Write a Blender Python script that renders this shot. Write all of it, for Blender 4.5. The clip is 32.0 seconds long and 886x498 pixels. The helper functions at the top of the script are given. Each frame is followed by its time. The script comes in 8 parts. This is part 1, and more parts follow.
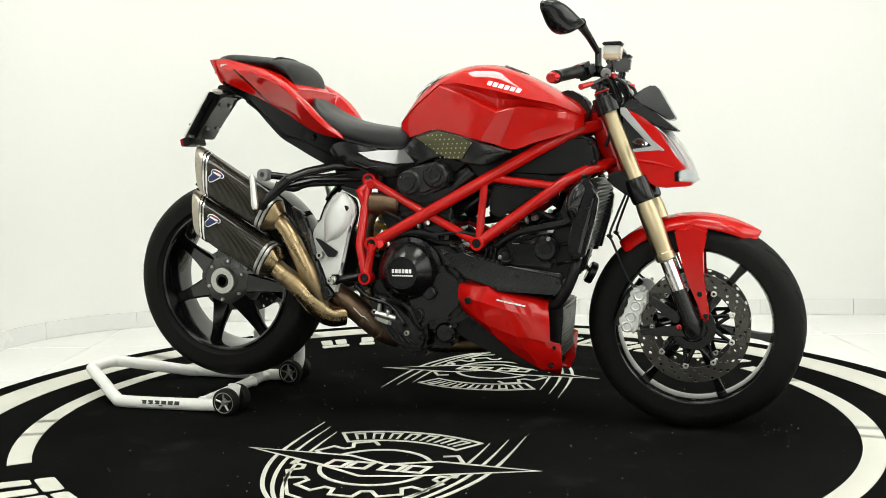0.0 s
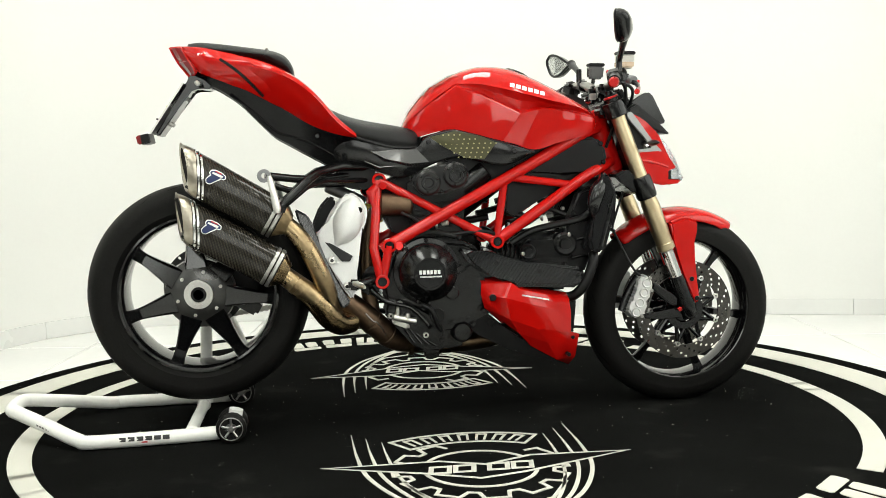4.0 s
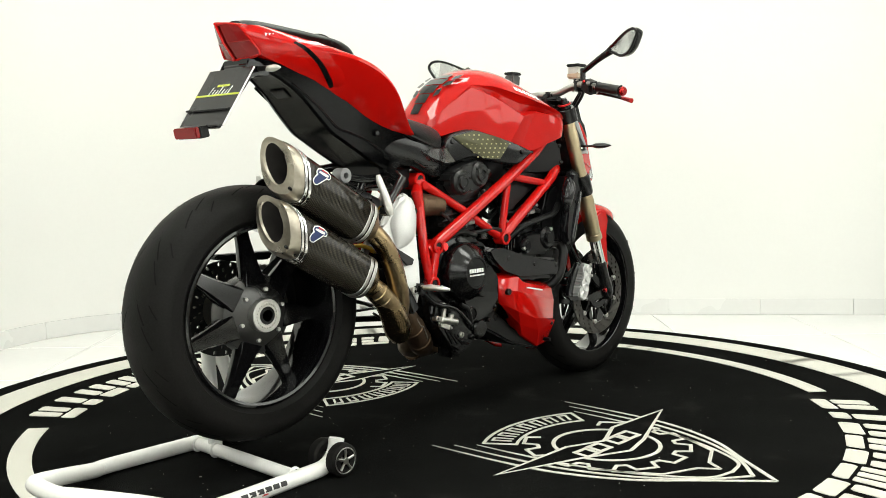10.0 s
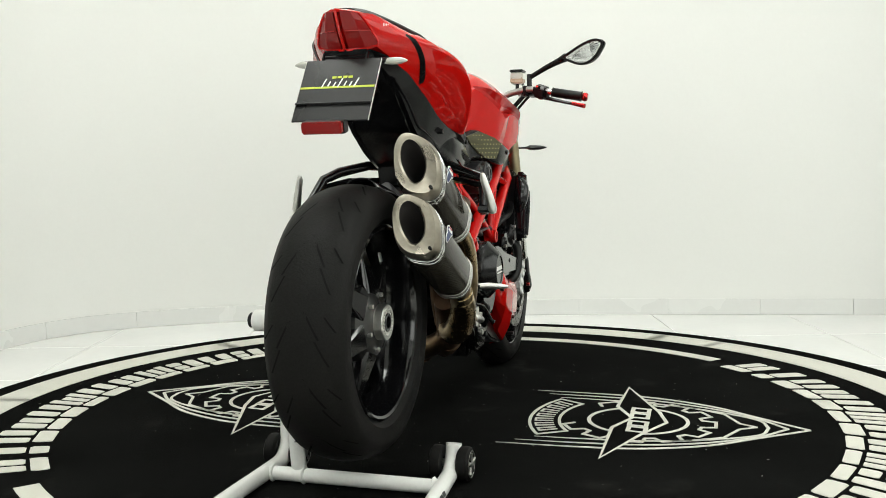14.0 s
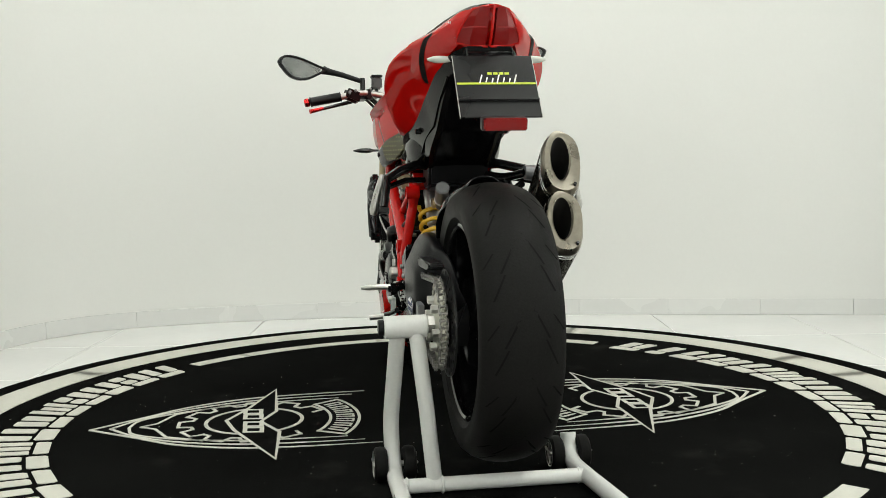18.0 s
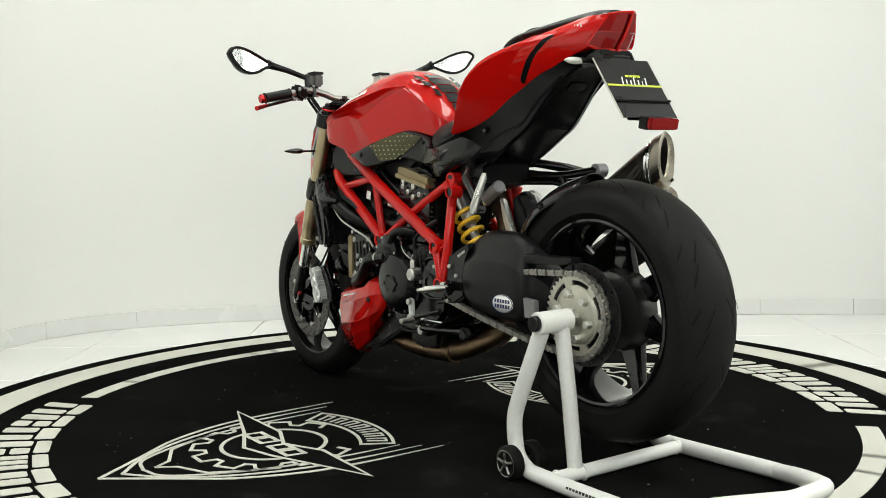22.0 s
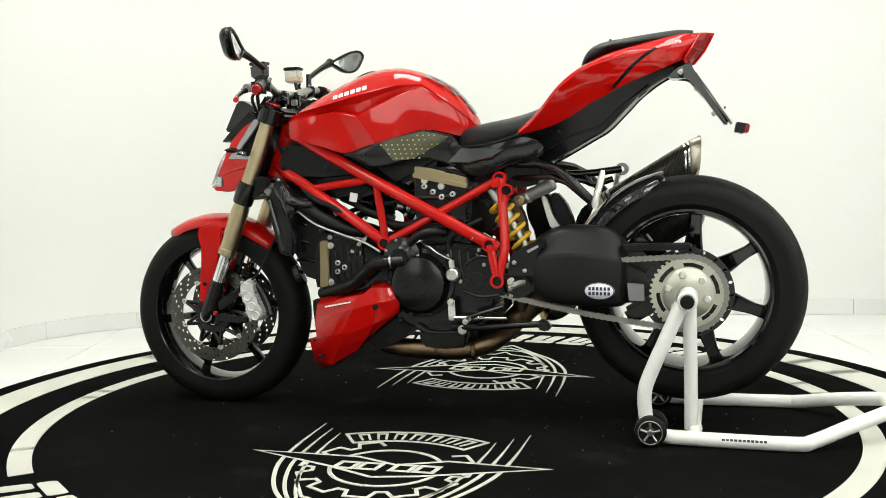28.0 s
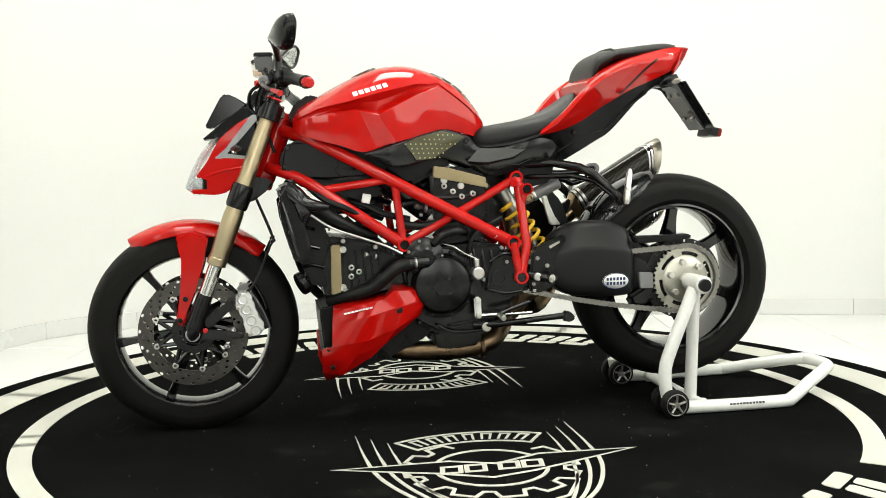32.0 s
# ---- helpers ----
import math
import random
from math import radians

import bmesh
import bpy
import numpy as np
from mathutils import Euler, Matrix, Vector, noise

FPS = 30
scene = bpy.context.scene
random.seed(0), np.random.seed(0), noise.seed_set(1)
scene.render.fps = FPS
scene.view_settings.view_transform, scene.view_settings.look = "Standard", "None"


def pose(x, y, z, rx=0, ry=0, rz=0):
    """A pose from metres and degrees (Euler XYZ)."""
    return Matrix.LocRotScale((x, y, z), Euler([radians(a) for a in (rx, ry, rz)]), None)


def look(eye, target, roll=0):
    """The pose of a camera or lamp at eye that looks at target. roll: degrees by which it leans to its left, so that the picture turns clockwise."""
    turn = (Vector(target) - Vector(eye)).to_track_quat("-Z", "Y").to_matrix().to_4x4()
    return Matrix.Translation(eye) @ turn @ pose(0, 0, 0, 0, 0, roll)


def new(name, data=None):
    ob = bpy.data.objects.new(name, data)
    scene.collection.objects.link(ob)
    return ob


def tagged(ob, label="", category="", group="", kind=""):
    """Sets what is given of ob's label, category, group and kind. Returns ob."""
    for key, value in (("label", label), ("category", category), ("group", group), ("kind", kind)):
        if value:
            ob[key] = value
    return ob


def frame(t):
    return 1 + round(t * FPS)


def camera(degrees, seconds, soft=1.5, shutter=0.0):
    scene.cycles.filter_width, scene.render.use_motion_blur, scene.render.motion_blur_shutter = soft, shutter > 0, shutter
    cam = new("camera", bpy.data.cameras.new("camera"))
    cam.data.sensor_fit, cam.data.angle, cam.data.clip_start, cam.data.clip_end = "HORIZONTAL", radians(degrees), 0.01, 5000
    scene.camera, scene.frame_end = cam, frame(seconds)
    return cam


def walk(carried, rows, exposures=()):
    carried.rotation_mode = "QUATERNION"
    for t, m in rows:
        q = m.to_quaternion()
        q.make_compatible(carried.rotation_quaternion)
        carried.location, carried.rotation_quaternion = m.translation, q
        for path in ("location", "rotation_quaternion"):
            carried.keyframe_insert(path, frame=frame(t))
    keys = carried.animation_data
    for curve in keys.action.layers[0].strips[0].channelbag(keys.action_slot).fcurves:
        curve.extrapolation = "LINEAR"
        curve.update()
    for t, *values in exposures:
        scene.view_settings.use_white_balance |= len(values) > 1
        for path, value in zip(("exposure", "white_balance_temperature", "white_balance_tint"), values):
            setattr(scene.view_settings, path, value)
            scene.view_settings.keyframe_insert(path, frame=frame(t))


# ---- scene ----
# camera on a tripod beside the turntable
cam = camera(49.36, 32.0, 0.8)
EYE = (0.0, -2.9345, 0.7640)
walk(cam, [(0.0, look(EYE, (-0.0020, 0.0535, 0.4955), -0.99)),
           (32.0, look(EYE, (-0.0020, 0.0535, 0.4955), -0.99))],
     exposures=[(0.0, -0.69, 6580, 4), (6.0, -0.58, 6660, 4), (9.0, -0.57, 6680, 4), (13.0, -0.81, 6480, 4), (17.0, -1.07, 6520, 4), (19.0, -1.10, 6520, 4), (23.0, -0.86, 6500, 4), (28.0, -0.67, 6560, 4), (32.0, -0.57, 6660, 4)])

# turn of the table in degrees: steady, with a small drift
TURN = ((0, -18.0), (2, -4.65), (6, 20.85), (9, 40.55), (11, 53.85), (13, 66.9), (17, 92.9),
        (19, 105.85), (21, 119.1), (23, 132.0), (28, 164.65), (30, 177.6), (32, 190.8))


def turn_at(t):
    rate, base = 6.5208, -17.95
    rest = np.interp(t, [a for a, b in TURN], [b - base - rate * a for a, b in TURN])
    return base + rate * t + float(rest)


# world and lights
world = bpy.data.worlds.new("world")
scene.world = world
world.use_nodes = True
world.node_tree.nodes["Background"].inputs[0].default_value = (0.9, 0.95, 1.0, 1)
world.node_tree.nodes["Background"].inputs[1].default_value = 0.3


def area_lamp(name, place, target, sx, sy, power, colour=(1.0, 0.98, 0.95)):
    data = bpy.data.lights.new(name, "AREA")
    data.shape, data.size, data.size_y, data.energy, data.color = "RECTANGLE", sx, sy, power, colour
    ob = new(name, data)
    ob.matrix_world = look(place, target)
    return ob


# ---- mesh helpers ----
def link_mesh(name, me, material, parent=None, label="", sharp=38):
    me.polygons.foreach_set("use_smooth", [True] * len(me.polygons))
    me.set_sharp_from_angle(angle=radians(sharp))
    if material:
        me.materials.append(material)
    ob = new(name, me)
    if parent:
        ob.parent = parent
    if label:
        tagged(ob, label)
    return ob


def part(name, bm, material, parent, label="", sharp=38):
    """One mesh object under a thing or a part."""
    bmesh.ops.recalc_face_normals(bm, faces=bm.faces[:])
    me = bpy.data.meshes.new(name)
    bm.to_mesh(me)
    bm.free()
    return link_mesh(name, me, material, parent, label, sharp)


def more(name, ob, m=None, parent=None):
    """Another object on the same mesh, at the pose m."""
    o = new(name, ob.data)
    o.parent = parent or ob.parent
    if m is not None:
        o.matrix_basis = m
    return o


def spline(pts, n=6, closed=False):
    """Catmull-Rom through the points, n steps a span."""
    p = [np.array(q, float) for q in pts]
    out, k = [], len(p)
    spans = k if closed else k - 1
    for i in range(spans):
        if closed:
            a, b, c, d = p[i - 1], p[i], p[(i + 1) % k], p[(i + 2) % k]
        else:
            b, c = p[i], p[i + 1]
            a = p[i - 1] if i else 2 * b - c
            d = p[i + 2] if i + 2 < k else 2 * c - b
        for j in range(n):
            t = j / n
            out.append(0.5 * (2 * b + (c - a) * t + (2 * a - 5 * b + 4 * c - d) * t * t + (3 * b - 3 * c + d - a) * t ** 3))
    if not closed:
        out.append(p[-1])
    return [tuple(float(c) for c in q) for q in out]


def skin(bm, rings, closed=True, cap=True):
    """Faces between rings of equal length."""
    rows = [[bm.verts.new(tuple(float(c) for c in q)) for q in r] for r in rings]
    n = len(rows[0])
    for a, b in zip(rows, rows[1:]):
        for i in range(n if closed else n - 1):
            j = (i + 1) % n
            bm.faces.new((a[i], a[j], b[j], b[i]))
    if cap and closed:
        bm.faces.new(rows[0][::-1])
        bm.faces.new(rows[-1])
    return bm


def loft(rings, nu=5, nv=3, closed=True, cap=True, bm=None, shape=None):
    """A smooth surface through a few sections of a few points each."""
    bm = bm or bmesh.new()
    fine = [spline(r, nv, closed) for r in rings]
    cols = [spline(c, nu) for c in zip(*fine)]
    rows = list(zip(*cols))
    if shape:
        rows = [[shape(q) for q in r] for r in rows]
    return skin(bm, rows, closed, cap)


def tube(pts, r, seg=10, bm=None, smooth=0, cap=True):
    """A round bar along a line; r one radius or one a point."""
    bm = bm or bmesh.new()
    rs = list(r) if isinstance(r, (list, tuple)) else [r] * len(pts)
    if smooth:
        both = spline([(*p, q) for p, q in zip(pts, rs)], smooth)
        pts, rs = [b[:3] for b in both], [b[3] for b in both]
    p = [Vector(q) for q in pts]
    d = [((p[min(i + 1, len(p) - 1)] - p[max(i - 1, 0)]).normalized()) for i in range(len(p))]
    side = d[0].orthogonal().normalized()
    rings = []
    for i in range(len(p)):
        side = (side - d[i] * side.dot(d[i])).normalized()
        up = d[i].cross(side)
        rings.append([p[i] + rs[i] * (math.cos(a) * side + math.sin(a) * up) for a in [math.tau * k / seg for k in range(seg)]])
    return skin(bm, rings, True, cap)


def lathe(prof, at=(0, 0, 0), axis=(0, 1, 0), seg=24, bm=None, closed=False, start=0.0):
    """Turn a profile of (radius, height) round an axis. closed: the profile is a loop."""
    bm = bm or bmesh.new()
    ax = Vector(axis).normalized()
    u = ax.orthogonal().normalized() if abs(ax.y) < 0.9 else Vector((1, 0, 0))
    w = ax.cross(u)
    rings = []
    for k in range(seg):
        a = start + math.tau * k / seg
        e = math.cos(a) * u + math.sin(a) * w
        rings.append([bm.verts.new(Vector(at) + e * r + ax * h) for r, h in prof])
    n = len(prof)
    for k in range(seg):
        a, b = rings[k], rings[(k + 1) % seg]
        for i in range(n if closed else n - 1):
            j = (i + 1) % n
            bm.faces.new((a[i], b[i], b[j], a[j]))
    if not closed:
        for i, flip in ((0, False), (n - 1, True)):
            if prof[i][0] > 1e-6:
                loop = [r[i] for r in rings]
                bm.faces.new(loop if flip else loop[::-1])
        bmesh.ops.remove_doubles(bm, verts=[v for r in rings for v in (r[0], r[-1])], dist=1e-6)
    return bm


def rod(a, b, r, r2=None, seg=14, bev=0.0015, bm=None):
    """A bar from a to b with small chamfers."""
    a, b = Vector(a), Vector(b)
    r2 = r if r2 is None else r2
    n = (b - a).length
    bev = min(bev, n / 3, r / 2, r2 / 2)
    return lathe([(0, 0), (r - bev, 0), (r, bev), (r2, n - bev), (r2 - bev, n), (0, n)], a, b - a, seg, bm)


def ring(a, b, r, inner, seg=16, bm=None):
    """A pipe from a to b with a bore."""
    a, b = Vector(a), Vector(b)
    n = (b - a).length
    c = min(0.0015, (r - inner) / 3, n / 3)
    return lathe([(inner, 0), (r - c, 0), (r, c), (r, n - c), (r - c, n), (inner, n)], a, b - a, seg, bm, closed=True)


def prism(outline, y0, y1, bev=0.003, seg=2, bm=None, inset=0.0):
    """A plate with an outline in x and z, from y0 to y1; bevelled. inset draws the y1 side in towards the middle."""
    bm = bm or bmesh.new()
    cx = sum(q[0] for q in outline) / len(outline)
    cz = sum(q[1] for q in outline) / len(outline)
    a = [bm.verts.new((x, y0, z)) for x, z in outline]
    b = [bm.verts.new((x + (cx - x) * inset, y1, z + (cz - z) * inset)) for x, z in outline]
    n = len(a)
    faces = [bm.faces.new(a[::-1]), bm.faces.new(b)]
    for i in range(n):
        faces.append(bm.faces.new((a[i], a[(i + 1) % n], b[(i + 1) % n], b[i])))
    if bev:
        es = {e for f in faces for e in f.edges}
        bmesh.ops.bevel(bm, geom=list(es), offset=bev, segments=seg, affect="EDGES", clamp_overlap=True)
    return bm


def box(m, sx, sy, sz, bev=0.003, bm=None, seg=2):
    """A bevelled block at the pose m."""
    bm = bm or bmesh.new()
    made = bmesh.ops.create_cube(bm, size=1, matrix=m @ Matrix.Diagonal((sx, sy, sz, 1)))
    if bev:
        es = {e for v in made["verts"] for e in v.link_edges}
        bmesh.ops.bevel(bm, geom=list(es), offset=bev, segments=seg, affect="EDGES", clamp_overlap=True)
    return bm


def thing(name, label, category, group="", kind=""):
    return tagged(new(name), label, category, group, kind)


# ---- materials ----
def shader(name, colour, rough=0.5, metal=0.0, grain=0.0, scale=40.0, vary=0.08, bump=0.0, coat=0.0, big=3.0, spec=0.5):
    """A surface with fine grain and wide uneven wear."""
    m = bpy.data.materials.new(name)
    m.use_nodes = True
    n, l = m.node_tree.nodes, m.node_tree.links
    b = n["Principled BSDF"]
    b.inputs["Metallic"].default_value = metal
    b.inputs["Coat Weight"].default_value = coat
    b.inputs["Coat Roughness"].default_value = 0.04
    b.inputs["Specular IOR Level"].default_value = spec
    co = n.new("ShaderNodeTexCoord")
    fine, wide = n.new("ShaderNodeTexNoise"), n.new("ShaderNodeTexNoise")
    fine.inputs["Scale"].default_value, wide.inputs["Scale"].default_value = scale, big
    fine.inputs["Detail"].default_value = 6
    wide.inputs["Detail"].default_value = 4
    l.new(co.outputs["Object"], fine.inputs["Vector"])
    l.new(co.outputs["Object"], wide.inputs["Vector"])
    add = n.new("ShaderNodeMath")
    add.operation = "ADD"
    l.new(fine.outputs["Fac"], add.inputs[0])
    l.new(wide.outputs["Fac"], add.inputs[1])
    mr = n.new("ShaderNodeMapRange")
    mr.inputs[1].default_value, mr.inputs[2].default_value = 0.6, 1.4
    mr.inputs[3].default_value, mr.inputs[4].default_value = 1 - vary, 1 + vary
    l.new(add.outputs[0], mr.inputs[0])
    mul = n.new("ShaderNodeVectorMath")
    mul.operation = "SCALE"
    mul.inputs[0].default_value = colour
    l.new(mr.outputs[0], mul.inputs["Scale"])
    l.new(mul.outputs[0], b.inputs["Base Color"])
    rr = n.new("ShaderNodeMapRange")
    rr.inputs[1].default_value, rr.inputs[2].default_value = 0.3, 0.7
    rr.inputs[3].default_value, rr.inputs[4].default_value = rough * (1 - grain), min(1, rough * (1 + grain))
    l.new(wide.outputs["Fac"], rr.inputs[0])
    l.new(rr.outputs[0], b.inputs["Roughness"])
    if bump:
        bp = n.new("ShaderNodeBump")
        bp.inputs["Strength"].default_value, bp.inputs["Distance"].default_value = bump, 0.002
        l.new(fine.outputs["Fac"], bp.inputs["Height"])
        l.new(bp.outputs[0], b.inputs["Normal"])
    return m


red_paint = shader("red_paint", (0.46, 0.004, 0.003), 0.45, 0, 0.1, 300, 0.04, 0, 0.85, 3, 0.0)
red_frame = shader("red_frame", (0.48, 0.005, 0.004), 0.45, 0, 0.1, 200, 0.06, 0, 0.8, 3, 0.0)
black_plastic = shader("black_plastic", (0.0045, 0.0045, 0.0048), 0.32, 0, 0.25, 500, 0.25, 0.06, 0, 5, 0.21)
black_gloss = shader("black_gloss", (0.004, 0.004, 0.0045), 0.10, 0, 0.4, 100, 0.15, 0.02, 0.0, 6, 0.34)
black_metal = shader("black_metal", (0.0045, 0.0045, 0.0048), 0.19, 0.0, 0.35, 350, 0.2, 0.05, 0, 8, 0.36)
cover_grey = shader("cover_grey", (0.009, 0.009, 0.009), 0.30, 0, 0.3, 400, 0.2, 0.06, 0, 8, 0.34)
dark_hose = shader("dark_hose", (0.005, 0.005, 0.005), 0.38, 0, 0.2, 200, 0.2, 0.06, 0, 3, 0.22)
seat_vinyl = shader("seat_vinyl", (0.008, 0.008, 0.0085), 0.42, 0, 0.15, 900, 0.15, 0.25, 0, 3, 0.24)
rubber = shader("rubber", (0.0070, 0.0067, 0.0062), 0.57, 0, 0.2, 220, 0.45, 0.25, 0, 6, 0.115)
groove_rubber = shader("groove_rubber", (0.003, 0.003, 0.003), 0.85, 0, 0.1, 100, 0.2, 0, 0, 3, 0.1)
rim_black = shader("rim_black", (0.004, 0.004, 0.0045), 0.10, 0.0, 0.3, 120, 0.2, 0, 0.0, 6, 0.6)
alu = shader("alu", (0.62, 0.61, 0.58), 0.36, 1.0, 0.25, 160, 0.12, 0.05)
cast_silver = shader("cast_silver", (0.64, 0.64, 0.63), 0.45, 0.35, 0.2, 300, 0.08, 0.1)
lamp_silver = shader("lamp_silver", (0.70, 0.71, 0.72), 0.22, 0.9, 0.3, 40, 0.15, 0.2, big=30)
hub_satin = shader("hub_satin", (0.085, 0.085, 0.083), 0.30, 0.9, 0.25, 200, 0.12, 0.04)
chrome = shader("chrome", (0.75, 0.75, 0.74), 0.14, 1.0, 0.3, 100, 0.05)
steel = shader("steel", (0.42, 0.41, 0.39), 0.34, 1.0, 0.3, 160, 0.18, 0.05)
gold = shader("gold", (0.44, 0.365, 0.235), 0.33, 1.0, 0.2, 260, 0.08, 0.03)
bronze_cover = shader("bronze_cover", (0.30, 0.24, 0.14), 0.45, 0.9, 0.2, 260, 0.12, 0.05)
pipe_metal = shader("pipe_metal", (0.31, 0.23, 0.13), 0.28, 1.0, 0.3, 60, 0.25, 0.04, big=9)
header_metal = shader("header_metal", (0.17, 0.115, 0.07), 0.36, 1.0, 0.35, 60, 0.3, 0.06, big=9)
brown_pipe = shader("brown_pipe", (0.13, 0.085, 0.055), 0.45, 1.0, 0.3, 60, 0.3, 0.08, big=9)
spring_yellow = shader("spring_yellow", (0.70, 0.42, 0.02), 0.35, 0, 0.2, 200, 0.06, 0, 0.4)
white_paint = shader("white_paint", (0.78, 0.78, 0.75), 0.35, 0, 0.2, 120, 0.05, 0.04, 0.3)
print_white = shader("print_white", (0.80, 0.80, 0.78), 0.45, 0, 0.1, 100, 0.03)
print_black = shader("print_black", (0.02, 0.02, 0.02), 0.5, 0, 0.1, 100, 0.1)
print_blue = shader("print_blue", (0.012, 0.025, 0.10), 0.4, 0, 0.1, 100, 0.06)
print_red = shader("print_red", (0.55, 0.02, 0.02), 0.45, 0, 0.1, 100, 0.06)
print_green = shader("print_green", (0.02, 0.22, 0.10), 0.45, 0, 0.1, 100, 0.06)
print_lime = shader("print_lime", (0.55, 0.62, 0.05), 0.45, 0, 0.1, 100, 0.06)
red_anodised = shader("red_anodised", (0.55, 0.03, 0.03), 0.28, 0.9, 0.2, 200, 0.1)
bare_grey = shader("bare_grey", (0.20, 0.20, 0.205), 0.35, 0.3, 0.2, 300, 0.1, 0.05)
ledge_sheen = shader("ledge_sheen", (0.03, 0.03, 0.031), 0.16, 0, 0.2, 300, 0.1, 0, 0.8, 6, 0.5)
panel_black = shader("panel_black", (0.0065, 0.0065, 0.007), 0.20, 0, 0.25, 300, 0.2, 0.02, 0, 6, 0.40)
tray_black = shader("tray_black", (0.004, 0.004, 0.0044), 0.20, 0, 0.3, 200, 0.2, 0.03, 0, 6, 0.20)
trim_grey = shader("trim_grey", (0.34, 0.34, 0.345), 0.28, 0.4, 0.2, 300, 0.1, 0.03)
clear_grey = shader("clear_grey", (0.007, 0.007, 0.008), 0.07, 0, 0.3, 60, 0.3, 0.0, 0.0, 3, 0.5)
amber_fluid = shader("amber_fluid", (0.55, 0.42, 0.30), 0.3, 0, 0.2, 60, 0.1)
mirror_glass = shader("mirror_glass", (0.85, 0.87, 0.86), 0.03, 1.0, 0.1, 20, 0.01)
lens_white = shader("lens_white", (0.50, 0.50, 0.45), 0.2, 0, 0.2, 80, 0.05, 0, 0.6)


def glass_like(name, colour, rough=0.05, mix=0.7):
    m = shader(name, colour, rough, 0, 0.1, 60, 0.05)
    b = m.node_tree.nodes["Principled BSDF"]
    b.inputs["Transmission Weight"].default_value = mix
    b.inputs["IOR"].default_value = 1.3
    return m


clear_lens = glass_like("clear_lens", (0.92, 0.94, 0.95), 0.05, 0.85)
red_lens = glass_like("red_lens", (0.20, 0.006, 0.006), 0.06, 0.0)
smoke_screen = shader("smoke_screen", (0.006, 0.006, 0.007), 0.12, 0, 0.3, 60, 0.2, 0.0, 0.0, 3, 0.4)
plate_card = shader("plate_card", (0.009, 0.009, 0.0095), 0.28, 0, 0.3, 90, 0.2, 0.02, 0, 5, 0.3)
pot_smoke = glass_like("pot_smoke", (0.12, 0.12, 0.12), 0.2, 0.4)
pot_plastic = glass_like("pot_plastic", (0.75, 0.73, 0.68), 0.3, 0.5)


lens_rib = shader("lens_rib", (0.30, 0.015, 0.015), 0.20, 0, 0.2, 80, 0.05, 0, 0.5)


def carbon(name, base, light, period=0.006, rough=0.25, turns=(0.25, 1.85)):
    """Twill weave: two crossing diagonal bands of threads."""
    m = shader(name, base, rough, 0.0, 0.2, 60, 0.1, 0, 0.7, 3, 0.1)
    n, l = m.node_tree.nodes, m.node_tree.links
    b = n["Principled BSDF"]
    co = n.new("ShaderNodeTexCoord")
    waves = []
    for turn in turns:
        mp, w = n.new("ShaderNodeMapping"), n.new("ShaderNodeTexWave")
        mp.inputs["Rotation"].default_value = (0, turn, 0)
        w.wave_type, w.bands_direction = "BANDS", "X"
        w.inputs["Scale"].default_value = math.tau / (20 * period)
        l.new(co.outputs["Object"], mp.inputs["Vector"])
        l.new(mp.outputs[0], w.inputs["Vector"])
        waves.append(w)
    mul = n.new("ShaderNodeMath")
    mul.operation = "MULTIPLY"
    l.new(waves[0].outputs["Fac"], mul.inputs[0])
    weft = n.new("ShaderNodeMapRange")
    weft.inputs[3].default_value, weft.inputs[4].default_value = 0.5, 1.0
    l.new(waves[1].outputs["Fac"], weft.inputs[0])
    l.new(weft.outputs[0], mul.inputs[1])
    mx = n.new("ShaderNodeMix")
    mx.data_type = "RGBA"
    mx.inputs[6].default_value, mx.inputs[7].default_value = (*base, 1), (*light, 1)
    l.new(mul.outputs[0], mx.inputs[0])
    l.new(mx.outputs[2], b.inputs["Base Color"])
    return m


carbon_tan = carbon("carbon_tan", (0.006, 0.0053, 0.0042), (0.050, 0.043, 0.032), 0.0042, 0.22, (-0.20, -1.85))
carbon_tan.node_tree.nodes["Principled BSDF"].inputs["Coat Weight"].default_value = 0.35
carbon_grey = carbon("carbon_grey", (0.006, 0.006, 0.0065), (0.018, 0.0185, 0.02), 0.004, 0.12)


